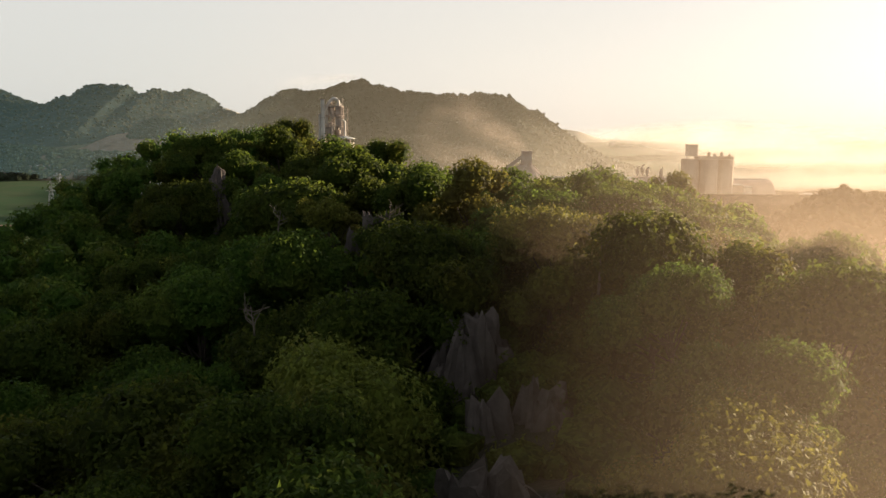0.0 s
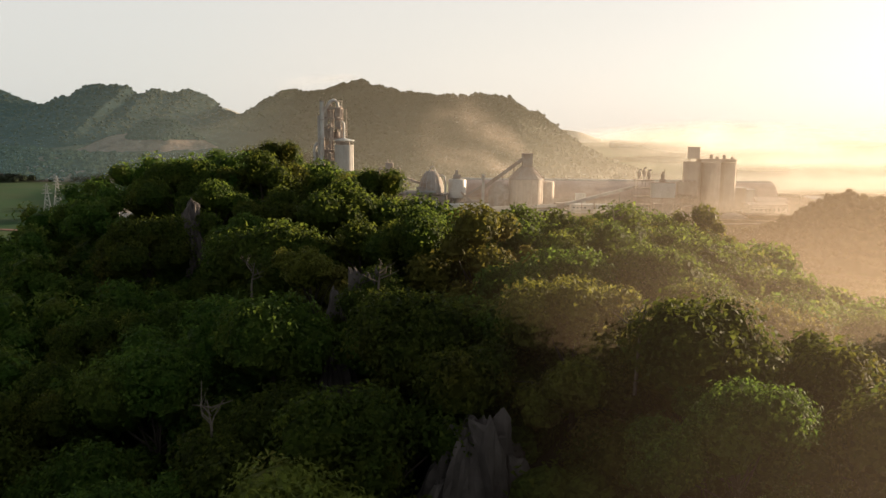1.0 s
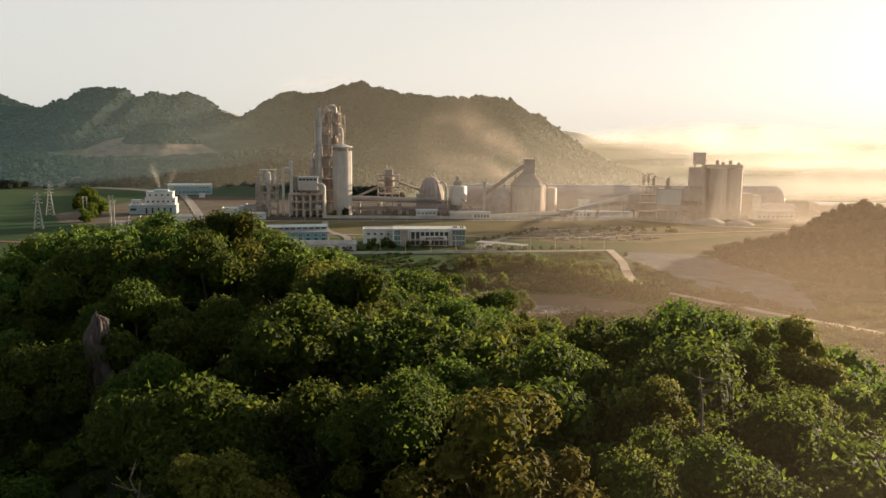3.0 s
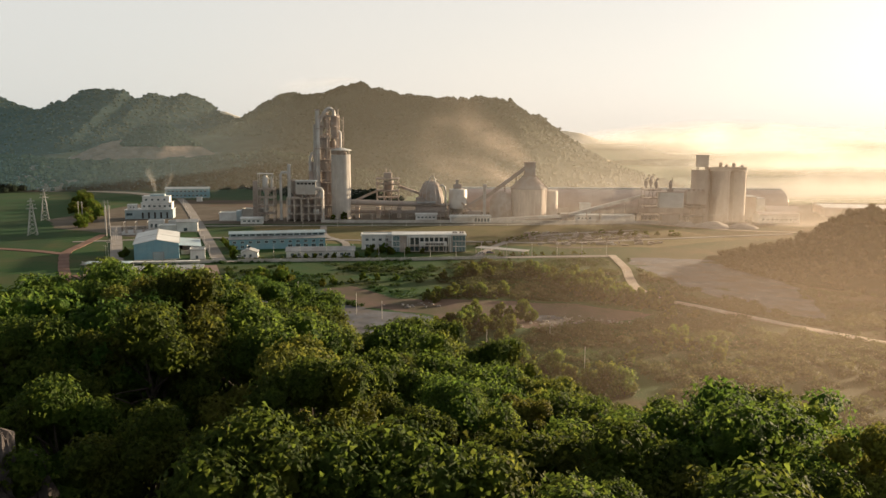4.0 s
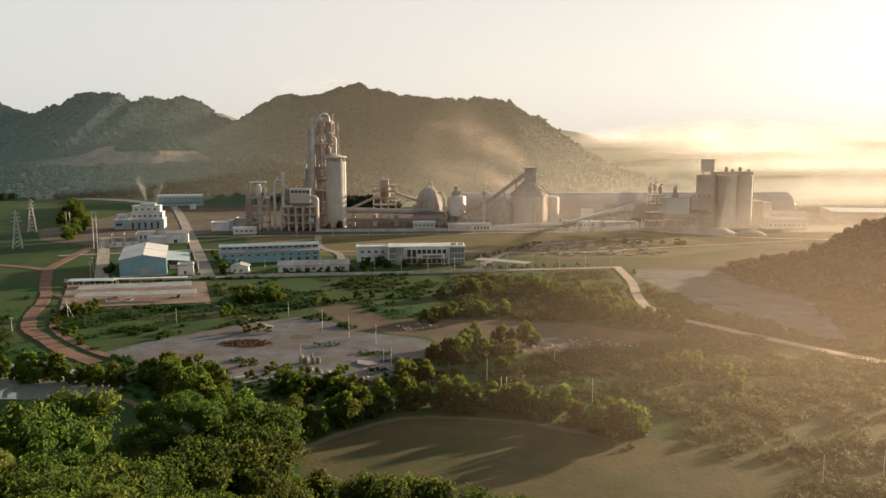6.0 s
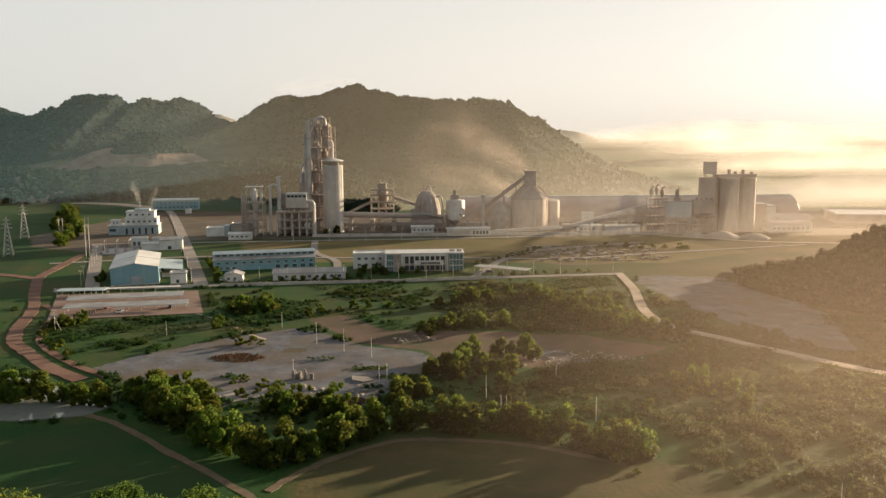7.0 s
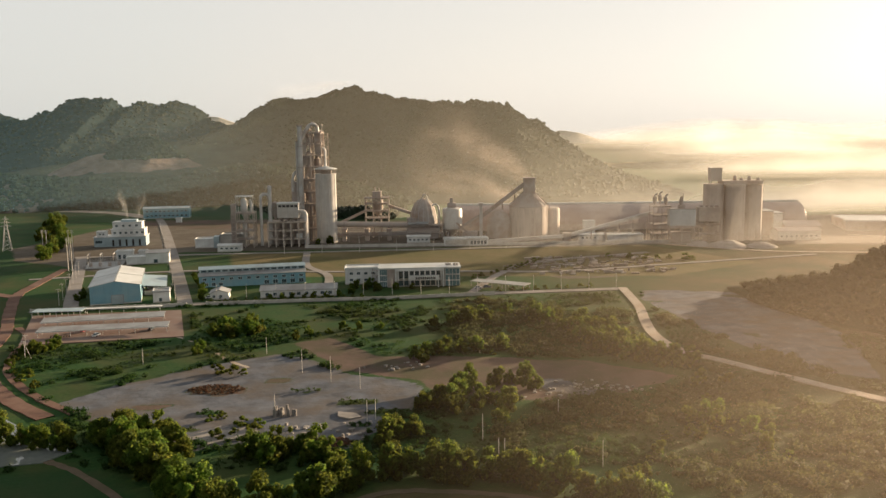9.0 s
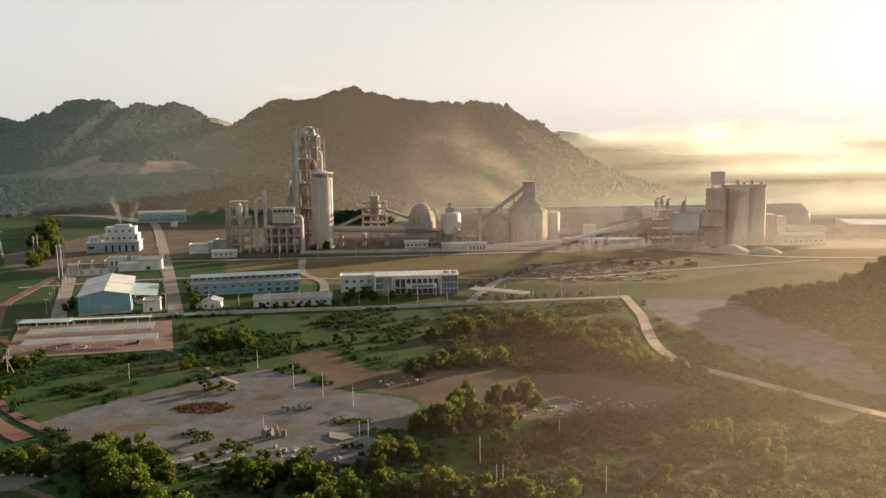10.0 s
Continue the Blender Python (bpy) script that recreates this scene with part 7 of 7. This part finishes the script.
    window_row(t, 4, 3.0, 10, 4.3, 2.2, 1.6)
    t = house("tool_shed", -258, 880, 0, 5, 4, 4, M_WHITE, "tiny white shed by the plant road", "flat", M_ROOF)


def kiln_side():
    t = house("lab_building", -185.5, 693, 8, 16, 12, 6.4, M_WHITE, "plain white laboratory block", "flat", M_ROOF)
    part("blue_wall", Shape().box(14, 18, -1, 8, 0, 8.6), M_BLUEROOF, t)
    t = house("site_office", -162.5, 670.5, 4, 17, 9, 4.6, M_WHITE, "low white site office beside the kiln road", "gable_x", M_ROOF, 1.2)
    window_row(t, 3, 2.6, 4, 3.6, 1.8, 1.2)
    t = house("wash_house", -168, 700, -1, 20, 12, 9.0, M_WALL, "dusty flat-roofed plant room", "flat", M_GREYROOF)
    t = house("control_room", 6, 685.5, 2, 33.5, 10, 5.2, M_WHITE, "long white control building with a pale roof", "flat", M_ROOF)
    window_row(t, 21, 2.6, 5, 2.6, 1.8, 2.6)
    part("blank_panel", Shape().box(1, 18, -0.1, 0.0, 1, 4.4), M_WALL, t)
    t = house("weigh_office", -23, 706, 1, 18, 8, 5, M_WHITE, "small white weighbridge office", "gable_x", M_ROOF, 1.0)
    window_row(t, 2.5, 2.6, 5, 3.2, 1.6, 1.3)
    t = house("truck_shed", 133, 696, 0, 27, 12, 5.2, M_WHITE, "white-fronted truck shed with a pale roof", "flat", M_ROOF)
    t = house("yard_office", 112, 704, 0, 20, 9, 5, M_WHITE, "small pale yard office", "gable_x", M_ROOF, 1.0)
    window_row(t, 2.5, 2.6, 4, 3.2, 1.6, 1.3)
    t = house("upper_office", 122, 742, 0, 9, 8, 11, M_WHITE, "small white block by the storage hall", "flat", M_ROOF)
    t = house("loading_office", 262, 690, 4, 34, 14, 7.5, M_WHITE, "long white loading office", "gable_x", M_HALL, 2.0)
    window_row(t, 3, 3.4, 8, 3.9, 1.6, 1.4)
    t = house("bag_store", 342, 750, -12, 90, 50, 7.4, M_CONC_W, "wide low store with a bright white roof", "flat", M_ROOF)
    w = Shape().box(0, 300, 0, 0.4, -0.3, 2.3)
    for k in range(0, 301, 6):
        w.box(k - 0.2, k + 0.2, -0.15, 0, -0.3, 2.5)
    b = solid("boundary_wall", w, M_WALL, "long low dusty wall along the kiln line", "wall", "structure")
    b.matrix_world = pose(-100, 686, 0, 0, 0, 0.5)
    p = Shape()
    rg = random.Random(4)
    for k, (x, y, r, h) in enumerate(((215, 665, 16, 4.5), (238, 660, 12, 3.5), (196, 672, 10, 3.5))):
        n = 22
        p.lathe([(r, -0.3), (r * 0.75, h * 0.4), (r * 0.35, h * 0.85), (r * 0.1, h)], n, x, y)
    p.v = [(x + rg.uniform(-1, 1), y + rg.uniform(-1, 1), z + rg.uniform(-0.3, 0.3)) for x, y, z in p.v]
    solid("spoil_heap", p, surface("pale_spoil", (0.4, 0.37, 0.34), (0.3, 0.27, 0.24), 0.3, rough=0.95), "pale heaps of spilled stone by the silos", "heap", "stuff", smooth=True)


blue_shed()
sawtooth_block()
low_white()
office()
power_block()
kiln_side()


def carports():
    slab = Shape().prism([(-176, 396), (-109.5, 408.5), (-127.5, 464), (-198, 455)], -0.5, 0.34)
    solid("parking_pad", slab, M_PAVE, "reddish paved parking pad", "pavement", "structure")
    for x, y, rz, w, d in ((-174.5, 408.5, 8.8, 56, 7.0), (-181, 427, 12, 54.5, 7.5)):
        t = thing("carport", x, y, 0.3, rz, "long open carport with a grey sheet roof", "carport", "carports")
        part("roof", Shape().add([(0, 0, 2.6), (w, 0, 2.6), (w, d, 3.3), (0, d, 3.3), (0, 0, 2.8), (w, 0, 2.8), (w, d, 3.5), (0, d, 3.5)], [(0, 3, 2, 1), (4, 5, 6, 7), (0, 1, 5, 4), (1, 2, 6, 5), (2, 3, 7, 6), (3, 0, 4, 7)]), M_GREYROOF, t)
        part("fascia", Shape().box(-0.1, w + 0.1, -0.16, 0, 2.35, 2.85), M_WHITE, t, "white front fascia")
        pm = Shape().box(-0.1, 0.1, -0.1, 0.1, -0.1, 2.7).mesh("post", M_PIPE)
        for k in range(9):
            part("post", pm, M_PIPE, t, at=(0.6 + (w - 1.2) * k / 8, 0.5, 0))
            part("post", pm, M_PIPE, t, at=(0.6 + (w - 1.2) * k / 8, d - 0.5, 0))
    t = thing("carport", -196, 449, 0.3, 4, "short open carport with a blue-grey roof by the gate", "carport", "carports")
    part("roof", Shape().box(0, 24, 0, 8, 2.8, 3.05), M_BLUEROOF, t)
    for k in range(5):
        part("post", Shape().box(-0.1, 0.1, -0.1, 0.1, -0.1, 2.8), M_PIPE, t, at=(0.5 + 5.7 * k, 0.4, 0))
        part("post", Shape().box(-0.1, 0.1, -0.1, 0.1, -0.1, 2.8), M_PIPE, t, at=(0.5 + 5.7 * k, 7.6, 0))
    t = thing("carport", -172, 456, 0.3, 8, "low awning along the plant wall", "carport", "carports")
    part("roof", Shape().box(0, 36, 0, 3, 2.6, 2.8), M_WHITE, t)
    for k in range(7):
        part("post", Shape().box(-0.08, 0.08, -0.08, 0.08, -0.1, 2.6), M_PIPE, t, at=(0.5 + 5.8 * k, 0.2, 0))


carports()

# ---- poles, pylons and small things ----
def pole(x, y, h, label, group, arms=0, stay=False, r=0.12):
    t = thing("utility_pole", x, y, 0, 0, label, "pole", group)
    part("shaft", Shape().tube([(0, 0, -0.6), (0, 0, h)], [r, r * 0.65], 8), M_POLE, t)
    for k in range(arms):
        part("crossarm", Shape().box(-1.0, 1.0, -0.07, 0.07, h - 0.5 - 0.8 * k, h - 0.36 - 0.8 * k), M_POLE, t)
        for q in (-0.9, 0, 0.9):
            part("insulator", Shape().lathe([(0.06, h - 0.36 - 0.8 * k), (0.08, h - 0.22 - 0.8 * k), (0.03, h - 0.12 - 0.8 * k)], 6, q, 0), M_WHITE, t)
    if stay:
        part("stay", Shape().beam((0, 0, h * 0.8), (3.4, -1.2, 0), 0.09), M_POLE, t)
    return t


for x, y, h in ((-48.3, 350.8, 8.8), (-36, 338, 9.4), (-24.8, 329.7, 7.6), (-67.2, 378.8, 6.6), (-112.5, 365.2, 6.4), (15.3, 278.9, 8.0), (-49.5, 304.3, 6.6), (46, 258, 7.5), (88, 196, 8), (104, 200, 7.5), (40, 300, 5)):
    pole(x, y, h, "bare grey concrete pole standing in the scrub", "scrub poles", 0)
for x, y in ((-19.5, 296), (-17.0, 297.5), (18.8, 262.5), (20.4, 262.2)):
    pole(x, y, 6.8, "paired pale concrete pole in the scrub", "paired poles", 0, r=0.14)
pole(-163, 375, 7.5, "leaning stayed pole beside the dirt track", "track poles", 1, True)
pole(-171, 392, 6.0, "short grey pole beside the dirt track", "track poles", 1)
pole(-176, 352, 6.0, "short grey pole beside the dirt track", "track poles", 1)
for x, y in ((-237, 592), (-239.5, 592), (-255, 636), (-258, 637), (-294, 681), (-297, 681)):
    pole(x, y, 22 if y < 660 else 17, "tall paired power pole along the service road", "power poles", 3, r=0.3)
for k in range(7):
    pole(-196 - 5 * k, 480 + 16 * k, 9, "street lamp pole beside the service road", "lamp poles", 1)


def lamp(x, y, h=8.5, turn=0.0):
    t = thing("street_lamp", x, y, 0, turn, "slender grey street lamp with a curved arm", "street lamp", "street lamps")
    part("post", Shape().tube([(0, 0, -0.3), (0, 0, h - 0.8), (0.3, 0, h - 0.2), (1.4, 0, h)], [0.13, 0.09, 0.07, 0.06], 8), M_POLE, t)
    part("lantern", Shape().box(1.2, 2.1, -0.16, 0.16, h - 0.08, h + 0.1), M_WHITE, t)


for k in range(15):
    lamp(-116 + 15.5 * k, 489 + 1.45 * k, 8.0, 90)
for k in range(10):
    lamp(-110 + 27 * k, 655 + 2.4 * k, 9.0, 90)
for k in range(9):
    lamp(-139 - 14 * k, 492 + 40 * k, 8.5, 180)


def pylon(x, y, h, rz):
    t = thing("transmission_tower", x, y, 0, rz, "grey steel lattice transmission tower in the field", "pylon", "transmission towers")
    legs, w = Shape(), 3.2
    for i, j in ((-1, -1), (1, -1), (1, 1), (-1, 1)):
        legs.beam((w * i, w * j, -0.3), (0.7 * i, 0.7 * j, h * 0.8), 0.34).beam((0.7 * i, 0.7 * j, h * 0.8), (0.2 * i, 0.2 * j, h), 0.26)
    part("legs", legs, M_PIPE, t)
    br = Shape()
    n = 7
    for k in range(n):
        u0, u1 = k / n, (k + 1) / n
        a, b = w + (0.7 - w) * u0, w + (0.7 - w) * u1
        for (i, j), (p, q) in (((-1, -1), (1, -1)), ((1, -1), (1, 1)), ((1, 1), (-1, 1)), ((-1, 1), (-1, -1))):
            br.beam((a * i, a * j, h * 0.8 * u0), (b * p, b * q, h * 0.8 * u1), 0.17).beam((a * p, a * q, h * 0.8 * u0), (b * i, b * j, h * 0.8 * u1), 0.17)
    part("bracing", br, M_PIPE, t)
    for z, l in ((0.72, 3.6), (0.82, 3.0), (0.92, 2.4)):
        part("crossarm", Shape().beam((-l, 0, h * z), (l, 0, h * z), 0.3).beam((-l, 0, h * z), (0, 0, h * z + 1.2), 0.16).beam((l, 0, h * z), (0, 0, h * z + 1.2), 0.16), M_PIPE, t)


pylon(-294.5, 597, 26.5, 20)
pylon(-330, 693, 26.5, 20)

# broken concrete stumps on the gravel
st = thing("pile_stumps", -46, 303, 0, 0, "cluster of pale concrete pile stumps on the gravel", "stumps")
rs = random.Random(8)
for k in range(14):
    x, y, h = rs.uniform(-3.6, 3.6), rs.uniform(-2.2, 2.2), rs.uniform(1.6, 3.4)
    part("stump", Shape().tube([(x, y, -0.4), (x + rs.uniform(-0.1, 0.1), y, h)], [0.42, 0.36], 8), M_ROAD, st)
# loose blocks and rubble
rub = Shape()
for k in range(150):
    x, y = rs.choice([(-30, 290), (-24, 284), (40, 322), (52, 330), (64, 326), (-14, 356), (60, 590), (110, 600)])
    x, y, q = x + rs.gauss(0, 7), y + rs.gauss(0, 3), rs.uniform(0.25, 0.9)
    rub.prism([(x + q * math.cos(a + rs.uniform(-0.4, 0.4)), y + q * math.sin(a)) for a in (0.3, 1.5, 2.8, 4.0, 5.2)], -0.2, rs.uniform(0.2, 0.8))
solid("rubble", rub, M_ROAD, "scattered pale blocks and rubble on the bare ground", "rubble", "stuff")
scr = Shape()
for k in range(170):
    x, y = rs.uniform(60, 150), rs.uniform(552, 622)
    w, d, h = rs.uniform(0.8, 5), rs.uniform(0.8, 3), rs.uniform(0.4, 1.6)
    scr.box(x, x + w, y, y + d, -0.2, h)
solid("scrap_stacks", scr, surface("scrap_metal_and_timber", (0.32, 0.28, 0.24), (0.2, 0.15, 0.12), 0.2, (0.45, 0.43, 0.4), 0.08, 0.7), "stacks of timber and scrap in the open yard", "scrap", "stuff")

# the plant's front wall, a run of panels between pillars
def front_wall(a, b):
    a, b = Vector((*a, 0)), Vector((*b, 0))
    L = (b - a).length
    n = max(1, int(L / 4))
    s = Shape().box(0, L, -0.1, 0.1, -0.4, 1.7)
    for k in range(n + 1):
        s.box(L * k / n - 0.22, L * k / n + 0.22, -0.22, 0.22, -0.4, 2.1)
    s.box(0, L, -0.16, 0.16, 1.7, 1.82)
    o = solid("boundary_wall", s, M_WALL, "pale boundary wall with pillars before the plant", "wall", "structure")
    o.matrix_world = Matrix.Translation(a) @ pose(0, 0, 0, 0, 0, math.degrees(math.atan2((b - a).y, (b - a).x)))


front_wall((-118, 476), (-70, 481.0))
front_wall((-70, 481), (-20, 484.8))
front_wall((-20, 484.8), (32, 493.8))
front_wall((-203, 463.5), (-128, 474.5))

# pond
pond = Shape().prism(POND, -0.6, 0.34)
solid("pond", pond, M_WATER, "still pond reflecting the pale sky", "pond", "structure")


def parked(x, y, rz, colour, label):
    """A small car: body, cabin, four wheels."""
    t = thing("car", x, y, 0.32, rz, label, "car", "parked cars")
    m = surface("car_paint", colour, colour, 1.0, rough=0.3)
    part("body", Shape().prism([(-2.1, -0.85), (2.1, -0.85), (2.2, -0.6), (2.2, 0.6), (2.1, 0.85), (-2.1, 0.85), (-2.2, 0.6), (-2.2, -0.6)], 0.3, 0.85), m, t)
    c = Shape().add([(-1.5, -0.8, 0.85), (1.1, -0.8, 0.85), (1.1, 0.8, 0.85), (-1.5, 0.8, 0.85), (-1.1, -0.65, 1.45), (0.5, -0.65, 1.45), (0.5, 0.65, 1.45), (-1.1, 0.65, 1.45)], [(0, 1, 5, 4), (1, 2, 6, 5), (2, 3, 7, 6), (3, 0, 4, 7), (4, 5, 6, 7)])
    part("cabin", c, M_GLASS, t, "dark glazed cabin")
    part("cabin_roof", Shape().box(-1.1, 0.5, -0.65, 0.65, 1.45, 1.52), m, t)
    for i, j in ((-1.3, -0.8), (1.3, -0.8), (-1.3, 0.8), (1.3, 0.8)):
        part("wheel", Shape().tube([(i, j - 0.1, 0.32), (i, j + 0.1, 0.32)], 0.33, 12), M_DARK, t)


parked(-149, 411, 80, (0.75, 0.75, 0.74), "white car parked before the carport")
parked(-128, 421, 85, (0.05, 0.05, 0.06), "dark car parked under the carport")
parked(-121, 493, 30, (0.7, 0.7, 0.7), "white car parked beside the gate house")
parked(-158, 420, 80, (0.3, 0.05, 0.05), "red car parked in the carport")
parked(24, 511, 10, (0.5, 0.5, 0.52), "silver car parked by the office")
parked(29, 513, 10, (0.08, 0.1, 0.2), "dark blue car parked by the office")
bk = thing("motorbike_row", -168, 409, 0.34, 8, "row of parked motorbikes in the carport", "motorbikes")
for k in range(8):
    part("motorbike", Shape().tube([(k * 1.1, -0.7, 0.3), (k * 1.1, -0.55, 0.3)], 0.3, 10).box(k * 1.1 - 0.1, k * 1.1 + 0.1, -0.6, 0.7, 0.45, 0.8).box(k * 1.1 - 0.25, k * 1.1 + 0.25, -0.75, -0.65, 0.95, 1.0), M_DARK, bk)

# broken slab edges on the gravel
for poly, z in (([(-76.5, 279.2), (-70, 286), (-63.7, 292.8), (-62.5, 289), (-57.5, 289.6), (-56, 291.5), (-52.4, 290.9), (-51, 286), (-58, 281), (-66, 276)], 0.55),
                ([(-29.5, 304.5), (-24, 303), (-21.5, 299.5), (-25, 297.5), (-29, 300)], 0.6)):
    solid("concrete_slab", Shape().prism(poly, -0.4, z), M_ROAD, "broken pale concrete slab lying on the gravel", "slab", group="concrete slabs")
